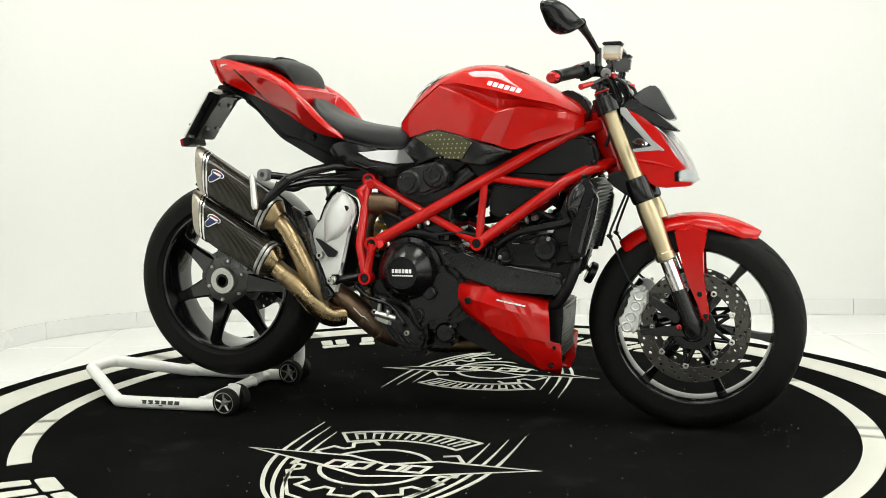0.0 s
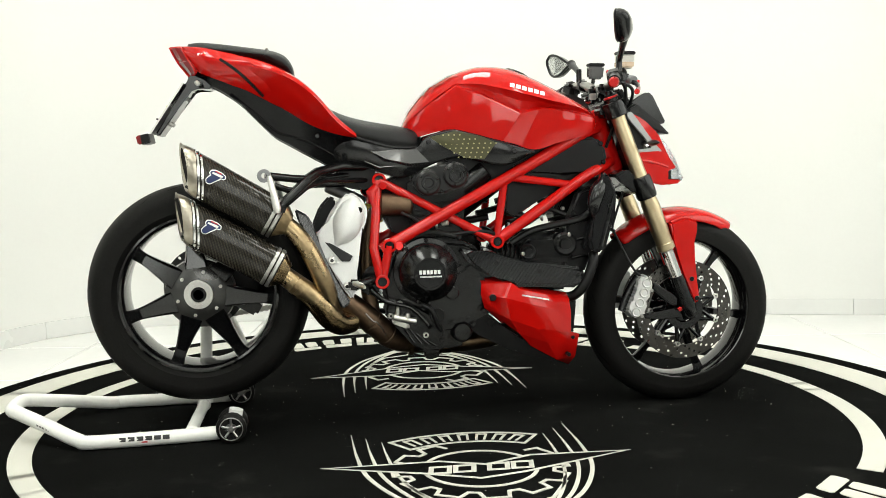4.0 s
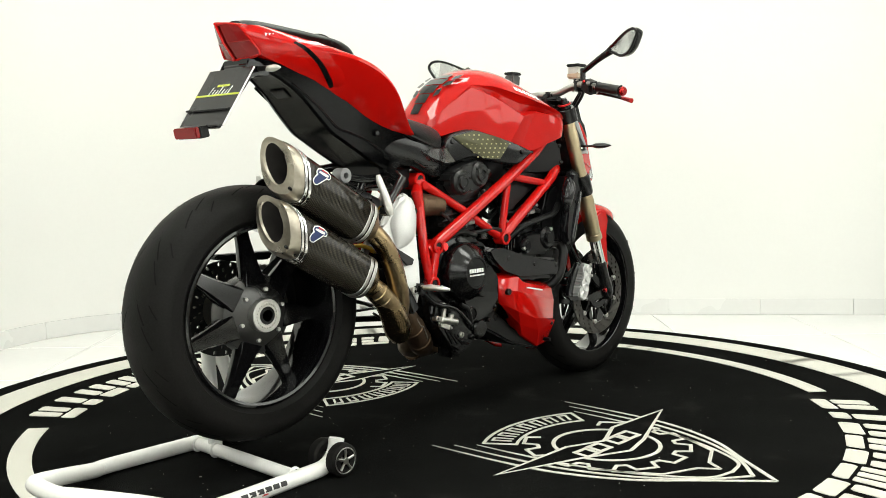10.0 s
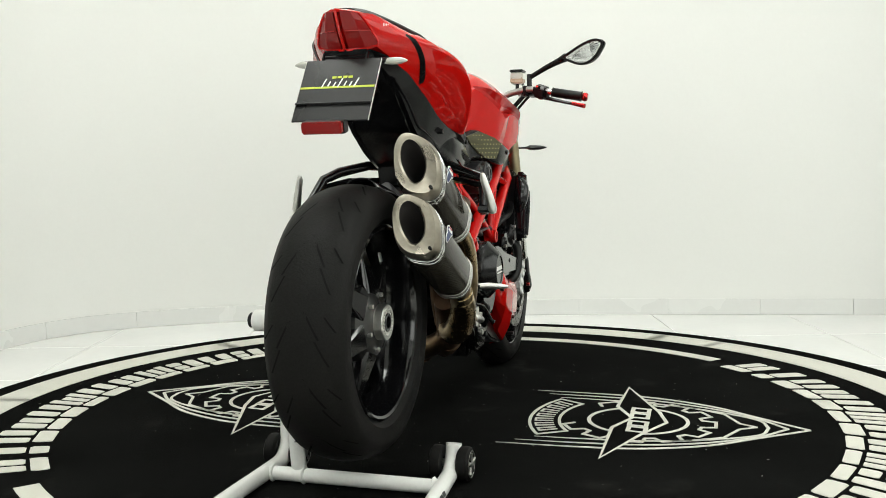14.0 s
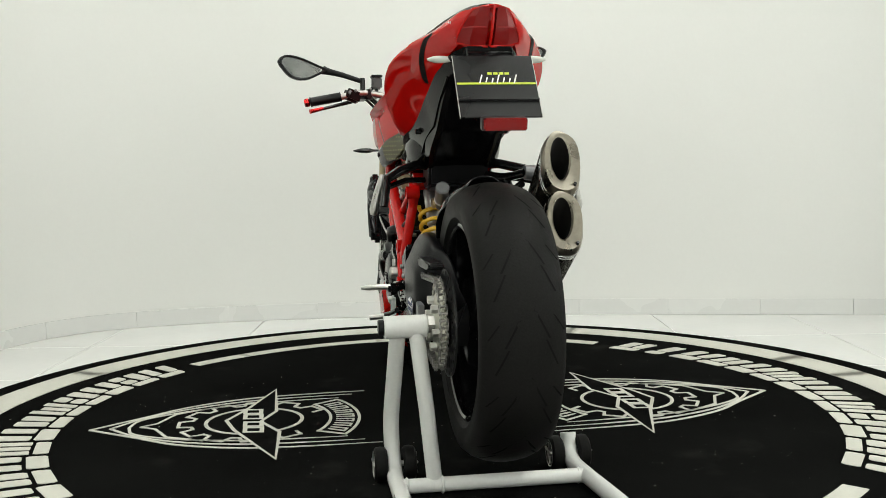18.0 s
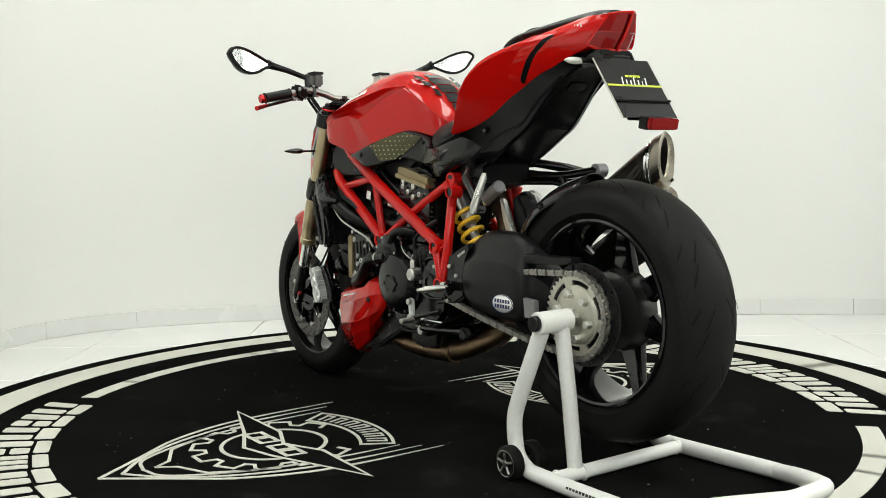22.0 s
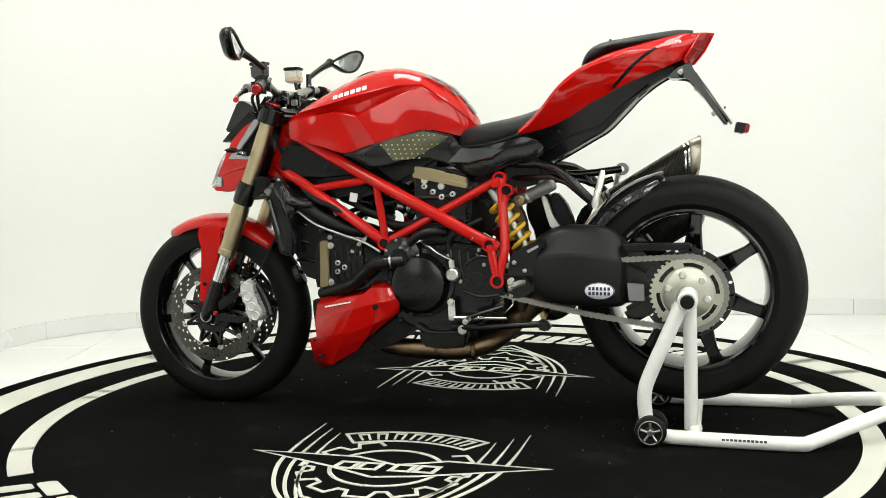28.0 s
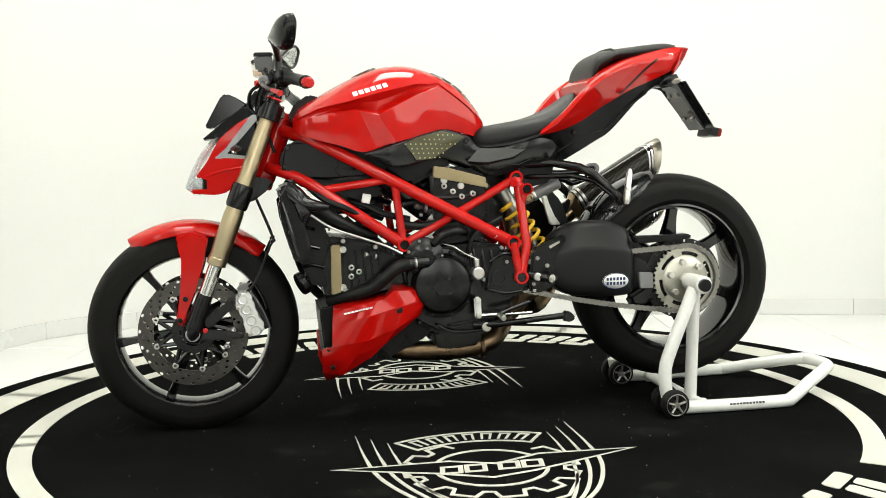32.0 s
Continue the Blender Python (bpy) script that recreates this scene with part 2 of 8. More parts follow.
def carpet_mat():
    m = shader("carpet", (0.0070, 0.0072, 0.0068), 0.95, 0, 0.05, 900, 0.5, 0.8, 0, 2.5, 0.0)
    n, l = m.node_tree.nodes, m.node_tree.links
    b = n["Principled BSDF"]
    co = n.new("ShaderNodeTexCoord")
    dots = []
    for scale, near, far in ((7, 0.016, 0.030), (16, 0.012, 0.026)):
        v, ramp = n.new("ShaderNodeTexVoronoi"), n.new("ShaderNodeMapRange")
        v.inputs["Scale"].default_value = scale
        ramp.inputs[1].default_value, ramp.inputs[2].default_value = near, far
        ramp.inputs[3].default_value, ramp.inputs[4].default_value = 1, 0
        l.new(co.outputs["Object"], v.inputs["Vector"])
        l.new(v.outputs["Distance"], ramp.inputs[0])
        dots.append(ramp)
    ramp = n.new("ShaderNodeMath")
    ramp.operation = "MAXIMUM"
    l.new(dots[0].outputs[0], ramp.inputs[0])
    l.new(dots[1].outputs[0], ramp.inputs[1])
    # pale scuffs trodden into the pile
    sm, sr = n.new("ShaderNodeTexNoise"), n.new("ShaderNodeMapRange")
    sm.inputs["Scale"].default_value, sm.inputs["Detail"].default_value = 4.5, 8
    sr.inputs[1].default_value, sr.inputs[2].default_value = 0.60, 0.85
    sr.inputs[3].default_value, sr.inputs[4].default_value = 0.0, 0.08
    l.new(co.outputs["Object"], sm.inputs["Vector"])
    l.new(sm.outputs["Fac"], sr.inputs[0])
    both_dirt = n.new("ShaderNodeMath")
    both_dirt.operation = "MAXIMUM"
    l.new(ramp.outputs[0], both_dirt.inputs[0])
    l.new(sr.outputs[0], both_dirt.inputs[1])
    ramp = both_dirt
    old = b.inputs["Base Color"].links[0].from_socket
    mx = n.new("ShaderNodeMix")
    mx.data_type = "RGBA"
    l.new(ramp.outputs[0], mx.inputs[0])
    l.new(old, mx.inputs[6])
    mx.inputs[7].default_value = (0.22, 0.21, 0.19, 1)
    l.new(mx.outputs[2], b.inputs["Base Color"])
    return m


carpet = carpet_mat()
carpet_white = shader("carpet_white", (0.58, 0.57, 0.51), 0.9, 0, 0.05, 700, 0.1, 0.6)
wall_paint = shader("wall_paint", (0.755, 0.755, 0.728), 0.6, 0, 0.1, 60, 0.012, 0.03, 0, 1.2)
# walls out of view: the dimness of an unlit room is put into their colour
wall_half_dim = shader("wall_half_dim", (0.40, 0.40, 0.39), 0.7, 0, 0.1, 60, 0.03, 0.03, 0, 1.2)
wall_dim = shader("wall_dim", (0.22, 0.22, 0.213), 0.7, 0, 0.1, 60, 0.03, 0.03, 0, 1.2)
ceiling_paint = shader("ceiling_paint", (0.82, 0.82, 0.80), 0.7, 0, 0.1, 60, 0.02)
tile_white = shader("tile_white", (0.80, 0.80, 0.78), 0.16, 0, 0.3, 30, 0.02, 0, 0.3, 1.5)
tile_grey = shader("tile_grey", (0.72, 0.72, 0.70), 0.25, 0, 0.3, 30, 0.02, 0, 0.2, 1.5)
grout = shader("grout", (0.35, 0.34, 0.32), 0.8, 0, 0.1, 300, 0.15)
rim_metal = shader("rim_metal", (0.45, 0.44, 0.42), 0.4, 0.8, 0.3, 120, 0.2, 0.1)


def glow(name, colour, strength):
    m = bpy.data.materials.new(name)
    m.use_nodes = True
    b = m.node_tree.nodes["Principled BSDF"]
    b.inputs["Emission Color"].default_value = (*colour, 1)
    b.inputs["Emission Strength"].default_value = strength
    return m


panel_glow = glow("panel_glow", (1.0, 0.99, 0.95), 8.0)
window_glow = glow("window_glow", (1.0, 1.0, 0.98), 3.2)


mesh_olive = shader("mesh_olive", (0.055, 0.052, 0.020), 0.35, 0.2, 0.2, 400, 0.3, 0.2)
print_lime_dim = shader("mesh_hole", (0.36, 0.335, 0.16), 0.5, 0, 0.1, 100, 0.1)
bare_dark = shader("bare_dark", (0.012, 0.012, 0.012), 0.45, 0.5, 0.2, 200, 0.2)
end_steel = shader("end_steel", (0.40, 0.365, 0.30), 0.30, 1.0, 0.35, 90, 0.15, 0.03, big=14)
soot = shader("soot", (0.007, 0.005, 0.004), 0.8, 0, 0.2, 60, 0.3)
arm_black = shader("arm_black", (0.007, 0.007, 0.0075), 0.36, 0, 0.15, 700, 0.15, 0.15, 0, 3, 0.24)
sprocket_steel = shader("sprocket_steel", (0.52, 0.505, 0.44), 0.36, 1.0, 0.2, 160, 0.1, 0.05)
caliper_silver = shader("caliper_silver", (0.66, 0.66, 0.65), 0.40, 0.6, 0.3, 300, 0.12, 0.1)
chain_steel = shader("chain_steel", (0.30, 0.29, 0.27), 0.32, 1.0, 0.2, 300, 0.25)


disc_steel = shader("disc_steel", (0.095, 0.090, 0.084), 0.30, 1.0, 0.3, 160, 0.2, 0.05)
disc_dark = shader("disc_dark", (0.03, 0.03, 0.03), 0.4, 0.6, 0.3, 160, 0.2, 0.05)


# ---- the room ----
FLOOR = -0.018
# plan of the walls: the back wall, a rounded corner, and plain walls that close the room
WALL = [(-2.55, -4.9), (-2.35, -1.2), (-2.12, 0.35), (-1.99, 1.02), (-1.90, 1.36), (-1.72, 1.62), (-1.42, 1.78),
        (-1.0, 1.89), (-0.4, 1.955), (0.6, 1.935), (1.57, 1.825), (2.6, 1.70), (3.0, 1.60), (3.05, -4.9)]
HIGH = 3.3


def offset_line(pts, d):
    out = []
    for i, p in enumerate(pts):
        a, b = pts[max(i - 1, 0)], pts[min(i + 1, len(pts) - 1)]
        t = Vector((b[0] - a[0], b[1] - a[1])).normalized()
        out.append((p[0] - t.y * d, p[1] + t.x * d))
    return out


def ribbon(line, d0, d1, z0, z1):
    """A wall of some thickness along a line in the plan."""
    bm = bmesh.new()
    a, b = offset_line(line, d0), offset_line(line, d1)
    return skin(bm, [[(*p, z0), (*p, z1), (*q, z1), (*q, z0)] for p, q in zip(a, b)])


WALLS = [tuple(q) for q in spline(WALL[1:12], 6)]
tagged(part("wall_back", ribbon(WALLS, 0.0, 0.12, FLOOR, HIGH), wall_paint, None),
              "smooth white painted curved studio wall with faint scuffs", "wall", kind="structure")
def side_wall(line, ya, yb):
    """A side wall with two wide openings between ya and yb."""
    bm = bmesh.new()

    def at(y):
        ys, xs = [q[1] for q in line], [q[0] for q in line]
        if ys[0] > ys[-1]:
            ys, xs = ys[::-1], xs[::-1]
        return (float(np.interp(y, ys, xs)), y)

    first, last = line[0], line[-1]
    a, b = (ya, yb) if first[1] < last[1] else (yb, ya)
    head = [q for q in line if (q[1] < a) == (first[1] < a) and (q[1] - a) * (first[1] - a) > 0] + [at(a)]
    tail_end = [at(b)] + [q for q in line if (q[1] - b) * (last[1] - b) > 0]
    for piece, z0, z1 in ((head, FLOOR, HIGH), (tail_end, FLOOR, HIGH), ([at(a), at(b)], FLOOR, 0.9), ([at(a), at(b)], 3.05, HIGH)):
        p, q = offset_line(piece, 0.0), offset_line(piece, 0.12)
        skin(bm, [[(*c, z0), (*c, z1), (*d, z1), (*d, z0)] for c, d in zip(p, q)])
    return bm


# unseen walls, toned down so that glossy parts reflect less white
tagged(part("wall_east", side_wall([(2.6, 1.72), (3.0, 1.62), (3.05, -4.9)], -3.4, 0.7), wall_half_dim, None),
       "plain unseen side wall with a window, toned mid grey for dimmer reflections", "wall", kind="structure")
tagged(part("wall_west", side_wall([(-2.55, -4.9), (-2.36, -1.2)], -4.6, -2.8), wall_dim, None),
       "plain unseen side wall with a window, darkened like an unlit room", "wall", kind="structure")
for name, x, d, ya, yb in (("window_2", 3.06, 1, -3.4, 0.7), ("window_3", -2.50, -1, -4.6, -2.8)):
    win = tagged(new(name), "large bright window with a thin white frame", "window", kind="structure")
    for y in (ya + 0.02, (ya + yb) / 2, yb - 0.02):
        part("frame_bar", box(pose(x, y, 1.975), 0.06, 0.04, 2.15, 0.004), white_paint, win)
    for z in (0.92, 3.03):
        part("frame_bar", box(pose(x, (ya + yb) / 2, z), 0.05, yb - ya - 0.08, 0.04, 0.004), white_paint, win)
    part("pane", box(pose(x + d * 0.09, (ya + yb) / 2, 1.975), 0.006, yb - ya + 0.2, 2.3, 0), window_glow, win)


def wall_with_windows():
    """The wall behind the camera with one wide opening."""
    bm = bmesh.new()
    y0, y1 = -4.9, -5.05
    xs = [-2.6, -1.05, 1.15, 1.75, 2.9, 3.1]
    for i in range(0, 5):
        a, b = xs[i], xs[i + 1]
        for z0, z1 in ([(FLOOR, HIGH)] if i % 2 == 0 else [(FLOOR, 0.9), (3.1, HIGH)]):
            box(pose((a + b) / 2, (y0 + y1) / 2, (z0 + z1) / 2), b - a, 0.15, z1 - z0, 0, bm)
    return bm


tagged(part("wall_south", wall_with_windows(), wall_dim, None), "plain unseen wall with two large windows, darkened like an unlit room", "wall", kind="structure")
for name, xa, xb in (("window_1", -1.05, 1.15), ("window_4", 1.75, 2.9)):
    win = tagged(new(name), "large bright window with a thin white frame", "window", kind="structure")
    for x in (xa + 0.02, xb - 0.02):
        part("frame_bar", box(pose(x, -4.95, 2.0), 0.04, 0.06, 2.2, 0.004), white_paint, win)
    for z in (0.92, 3.08):
        part("frame_bar", box(pose((xa + xb) / 2, -4.95, z), xb - xa - 0.08, 0.05, 0.04, 0.004), white_paint, win)
    part("pane", box(pose((xa + xb) / 2, -4.985, 2.0), xb - xa, 0.006, 2.2, 0), window_glow, win)

# floor of large tiles in a bed of grout
bm = bmesh.new()
box(pose(0.25, -1.5, FLOOR - 0.056), 6.2, 7.6, 0.1, 0, bm)
ground = tagged(part("floor", bm, grout, None), "white glossy tiled floor with thin dark joints", "floor", kind="structure")
tile_mesh = {}


def floor_tile(x0, x1, y0, y1):
    key = (round(x1 - x0, 3), round(y1 - y0, 3))
    m = pose((x0 + x1) / 2, (y0 + y1) / 2, FLOOR - 0.003)
    if key in tile_mesh:
        more("tile", tile_mesh[key], m)
    else:
        ob = part("tile", box(pose(0, 0, 0), key[0] - 0.003, key[1] - 0.003, 0.006, 0.0012, None, 1), tile_white, ground)
        ob.matrix_basis = m
        tile_mesh[key] = ob


for i in range(9):
    for j in range(12):
        x0 = -2.86 + 0.65 * i
        y0 = -5.2 + 0.645 * j
        floor_tile(x0, x0 + 0.65, y0, y0 + 0.645)

# skirting of pale tiles along the walls
base = tagged(new("baseboard"), "pale grey tiled skirting along the wall", "baseboard", kind="structure")
arc, run = [0.0], 0.0
for a, b in zip(WALLS, WALLS[1:]):
    run += math.hypot(b[0] - a[0], b[1] - a[1])
    arc.append(run)


def along(s):
    return (float(np.interp(s, arc, [p[0] for p in WALLS])), float(np.interp(s, arc, [p[1] for p in WALLS])))


s = 0.05
while s < run - 0.1:
    e = min(s + 0.445, run)
    cut = [along(s + (e - 0.002 - s) * k / 6) for k in range(7)]
    part("tile", ribbon(cut, -0.009, 0.0, FLOOR + 0.001, FLOOR + 0.078), tile_grey, base)
    s = e

bm = bmesh.new()
box(pose(0.25, -1.5, HIGH + 0.05), 6.2, 7.6, 0.1, 0, bm)
tagged(part("ceiling", bm, ceiling_paint, None), "plain white ceiling", "ceiling", kind="structure")

# light panels under the ceiling
for k, (x, y) in enumerate(((-1.15, -2.6), (1.5, -2.6), (-1.15, -0.6), (1.15, -0.6), (0.0, 0.9))):
    lamp = thing("ceiling_light", "square white ceiling light panel, lit", "light", "ceiling light panels")
    bm = bmesh.new()
    for dx, dy, sx, sy in ((-0.46, 0, 0.04, 0.96), (0.46, 0, 0.04, 0.96), (0, -0.46, 0.88, 0.04), (0, 0.46, 0.88, 0.04)):
        box(pose(x + dx, y + dy, HIGH - 0.03), sx, sy, 0.06, 0.004, bm)
    part("frame", bm, white_paint, lamp)
    part("diffuser", box(pose(x, y, HIGH - 0.02), 0.88, 0.88, 0.02, 0), panel_glow, lamp)
    area_lamp("panel_lamp", (x, y, HIGH - 0.065), (x, y, 0), 0.86, 0.86, 24, (1.0, 0.995, 0.965))
area_lamp("window_lamp", (0.05, -4.9, 1.8), (0.05, 0, 1.2), 2.0, 1.7, 12, (1.0, 1.0, 0.98))
# ---- turntable with its printed carpet ----
table = thing("turntable", "round black carpeted turntable with white ring and emblems", "turntable")
part("base_plate", lathe([(0, FLOOR + 0.001), (1.60, FLOOR + 0.001), (1.622, -0.012), (1.622, -0.006), (1.612, -0.004), (0, -0.004)], seg=160,
                         axis=(0, 0, 1)), rim_metal, table, "thin worn metal edge")
part("carpet", lathe([(0, -0.0038), (1.612, -0.0038), (1.615, -0.002), (1.612, 0.0), (0, 0.0)], seg=160, axis=(0, 0, 1)), carpet, table,
     "flat black needle-felt carpet with specks of dust")


def flat(loops, z0=0.0005, z1=0.0022):
    """Flat printed shapes: each loop of (x, y) is raised a little above the carpet."""
    bm = bmesh.new()
    for lp in loops:
        a = [bm.verts.new((x, y, z0)) for x, y in lp]
        b = [bm.verts.new((x, y, z1)) for x, y in lp]
        n = len(lp)
        bm.faces.new(b)
        for i in range(n):
            bm.faces.new((a[i], a[(i + 1) % n], b[(i + 1) % n], b[i]))
    return bm


def arc_band(r0, r1, a0, a1, n):
    """Cells of a band between two angles in degrees."""
    out = []
    for k in range(n):
        u, v = radians(a0 + (a1 - a0) * k / n), radians(a0 + (a1 - a0) * (k + 1) / n)
        out.append([(r0 * math.cos(u), r0 * math.sin(u)), (r1 * math.cos(u), r1 * math.sin(u)),
                    (r1 * math.cos(v), r1 * math.sin(v)), (r0 * math.cos(v), r0 * math.sin(v))])
    return out


def stroke(pts, w, closed=False):
    """A line of some width as four-cornered cells, mitred; w one width or one a point."""
    p = [Vector(q[:2]) for q in pts]
    n = len(p)
    ws = w if isinstance(w, (list, tuple)) else [w] * n
    left, right = [], []
    for i in range(n):
        a = p[i - 1] if (i or closed) else p[i]
        b = p[(i + 1) % n] if (i < n - 1 or closed) else p[i]
        t0, t1 = (p[i] - a), (b - p[i])
        t0 = t0.normalized() if t0.length > 1e-9 else t1.normalized()
        t1 = t1.normalized() if t1.length > 1e-9 else t0
        t = (t0 + t1).normalized() if (t0 + t1).length > 1e-6 else t0
        k = max(0.45, t.dot(t0))
        nrm = Vector((-t.y, t.x)) * (ws[i] / 2 / k)
        left.append(p[i] + nrm)
        right.append(p[i] - nrm)
    cells = []
    for i in range(n if closed else n - 1):
        j = (i + 1) % n
        cells.append([tuple(right[i]), tuple(right[j]), tuple(left[j]), tuple(left[i])])
    return cells


bm = flat(arc_band(1.400, 1.530, 0, 360, 180))
bmesh.ops.remove_doubles(bm, verts=bm.verts[:], dist=1e-5)
part("outer_ring", bm, carpet_white, table, "broad white ring near the rim")
for a0, a1 in ((-40.5, 43.5), (139.5, 221.5)):
    bm = flat(arc_band(1.185, 1.245, a0, a1, 60))
    bmesh.ops.remove_doubles(bm, verts=bm.verts[:], dist=1e-5)
    part("inner_arc", bm, carpet_white, table, "narrow white arc")


def block_mark(a, wide, kind):
    """One bold slanted print mark between the radii 1.145 and 1.312: a solid inner block with bars that run outward."""
    r0, r1 = 1.145, 1.312

    def at(u, v):
        # u across 0..1 (leaning), v outward 0..1
        r = r0 + (r1 - r0) * v
        ang = radians(a + wide * (u - 0.5) + 1.6 * (0.5 - v))
        return (r * math.cos(ang), r * math.sin(ang))

    blocks = {0: ((0.02, 0, 0.98, 0.33), (0, 0.39, 0.38, 1), (0.62, 0.39, 1, 1)),
              1: ((0, 0, 1, 0.27), (0.06, 0.33, 0.44, 0.94), (0.56, 0.33, 0.94, 0.94)),
              2: ((0.02, 0, 0.98, 0.28), (0, 0.34, 0.36, 1), (0.64, 0.34, 1, 1)),
              3: ((0.22, 0, 0.78, 0.30), (0.26, 0.36, 0.70, 1)),
              4: ((0, 0, 1, 0.24), (0, 0.30, 0.26, 1), (0.37, 0.30, 0.63, 0.90), (0.74, 0.30, 1, 1)),
              5: ((0, 0, 1, 0.24), (0, 0.30, 0.40, 1), (0.56, 0.30, 1, 0.60), (0.56, 0.68, 1, 1))}[kind]
    cells = []
    for u0, v0, u1, v1 in blocks:
        c = 0.05 if u1 - u0 > 0.35 else 0.02
        cells.append([at(u0 + c, v0), at(u1 - c, v0), at(u1, v0 + c), at(u1, v1 - c), at(u1 - c, v1), at(u0 + c, v1), at(u0, v1 - c), at(u0, v0 + c)])
    return cells


KINDS = (2, 5, 0, 5, 4, 1, 0, 4, 0, 1, 0, 3, 1)
for mid in (90.5, -88.5):
    for i, k in enumerate(KINDS):
        part("print_mark", flat(block_mark(mid - 43.5 + 87 * (i + 0.5) / 13, 5.7, k)), carpet_white, table)


def emblem(side):
    """Winged gear emblem: y runs outward from the motorcycle; local to the turntable."""
    def put(pts):
        return [(x if side > 0 else -x, side * y) for x, y in pts]
    cells = []
    gx, gy = 0.0, 0.585
    # pointed shield: three nested outlines
    for top, w, tip, wd in ((0.23, 0.300, 1.058, 0.011), (0.275, 0.262, 1.0, 0.010), (0.32, 0.222, 0.948, 0.009)):
        for sx in (-1, 1):
            line = spline([(sx * w * 1.02, top), (sx * w, 0.45), (sx * w * 0.93, 0.62), (sx * w * 0.70, 0.79), (sx * w * 0.36, 0.92), (0, tip)], 6)
            ws = [wd * min(1.0, 0.15 + 3.0 * k / len(line)) for k in range(len(line))]
            cells += stroke(put(line), ws)
    for sx in (-1, 1):
        cells += stroke(put([(sx * 0.185, 0.72), (sx * 0.125, 0.828), (sx * 0.03, 0.87), (0, 0.916)]), 0.009)
    # gear: toothed line and inner ring
    gear = []
    for k in range(12):
        for da, r in ((-11, 0.185), (-7.5, 0.222), (7.5, 0.222), (11, 0.185)):
            a = radians(30 * k + da)
            gear.append((gx + r * math.sin(a), gy - r * math.cos(a)))
    gear = gear[4:44]
    cells += stroke(put(gear), 0.010)
    cells += stroke(put([(gx + 0.142 * math.sin(a), gy - 0.142 * math.cos(a)) for a in [math.tau * k / 48 for k in range(48)]]), 0.011, True)
    # scroll above the gear
    outer = [(0.365 * math.sin(radians(a)), gy - 0.365 * math.cos(radians(a)) * 0.86) for a in range(-34, 35, 4)]
    inner = [(0.265 * math.sin(radians(a)), gy - 0.265 * math.cos(radians(a)) * 0.86) for a in range(36, -37, -4)]
    scroll = outer + inner
    cells += stroke(put(scroll), 0.009, True)
    for k in range(7):
        a = radians(-27 + 9 * k)
        r0, r1 = 0.285, 0.345
        cells += stroke(put([(r0 * math.sin(a - 0.035), gy - r0 * 0.86 * math.cos(a - 0.035)), (r1 * math.sin(a - 0.045), gy - r1 * 0.86 * math.cos(a - 0.045)),
                             (r1 * math.sin(a + 0.03), gy - r1 * 0.86 * math.cos(a + 0.03)), (r0 * math.sin(a + 0.04), gy - r0 * 0.86 * math.cos(a + 0.04))]), 0.007)
    ob = part("emblem", flat(cells), carpet_white, table, "white line emblem of a gear in a winged shield")
    # blade across the gear: black body with a white outline, above the rest
    blade = [(-0.402, 0.520), (-0.145, 0.510), (-0.02, 0.566), (0.095, 0.520), (0.386, 0.523), (0.150, 0.606), (0.012, 0.668), (-0.100, 0.640)]
    body = bmesh.new()
    vs = [body.verts.new((x, y, 0.0026)) for x, y in put(blade)]
    body.faces.new(vs)
    part("emblem_ground", body, carpet, ob)
    part("emblem_blade", flat(stroke(put(blade), 0.011, True), 0.0024, 0.0032), carpet_white, ob)
    # four bold slanted frames on the blade
    for x in (-0.108, -0.046, 0.040, 0.102):
        y = 0.588 + 0.03 * x
        cell = [(x - 0.027, y - 0.024), (x + 0.019, y - 0.024), (x + 0.027, y + 0.024), (x - 0.019, y + 0.024)]
        part("print_bar", flat(stroke(put(cell), 0.013, True), 0.0028, 0.0034), carpet_white, ob)


emblem(1)
emblem(-1)

# pale lint trodden into the carpet
rng = random.Random(11)
bm = bmesh.new()
for k in range(420):
    if k < 110:
        x, y = rng.gauss(1.11, 0.11), rng.gauss(-0.02, 0.075)
    else:
        r, a = 1.02 * math.sqrt(rng.random()), rng.uniform(0, math.tau)
        x, y = r * math.cos(a), r * math.sin(a)
    if math.hypot(x, y) > 1.03:
        continue
    size, turned = 0.0007 + 0.0017 * rng.random() ** 3, rng.uniform(0, math.tau)
    e, f = Vector((math.cos(turned), math.sin(turned), 0)) * size, Vector((-math.sin(turned), math.cos(turned), 0)) * size * rng.uniform(0.4, 0.9)
    c = Vector((x, y, 0.0016))
    low = [bm.verts.new(c + q) for q in (e, f, -e, -f)]
    tip = bm.verts.new(c + Vector((0, 0, 0.8 * size)))
    for i in range(4):
        bm.faces.new((low[i], low[(i + 1) % 4], tip))
tagged(part("lint", bm, carpet_white, table, "scattered pale lint on the carpet"), kind="stuff")

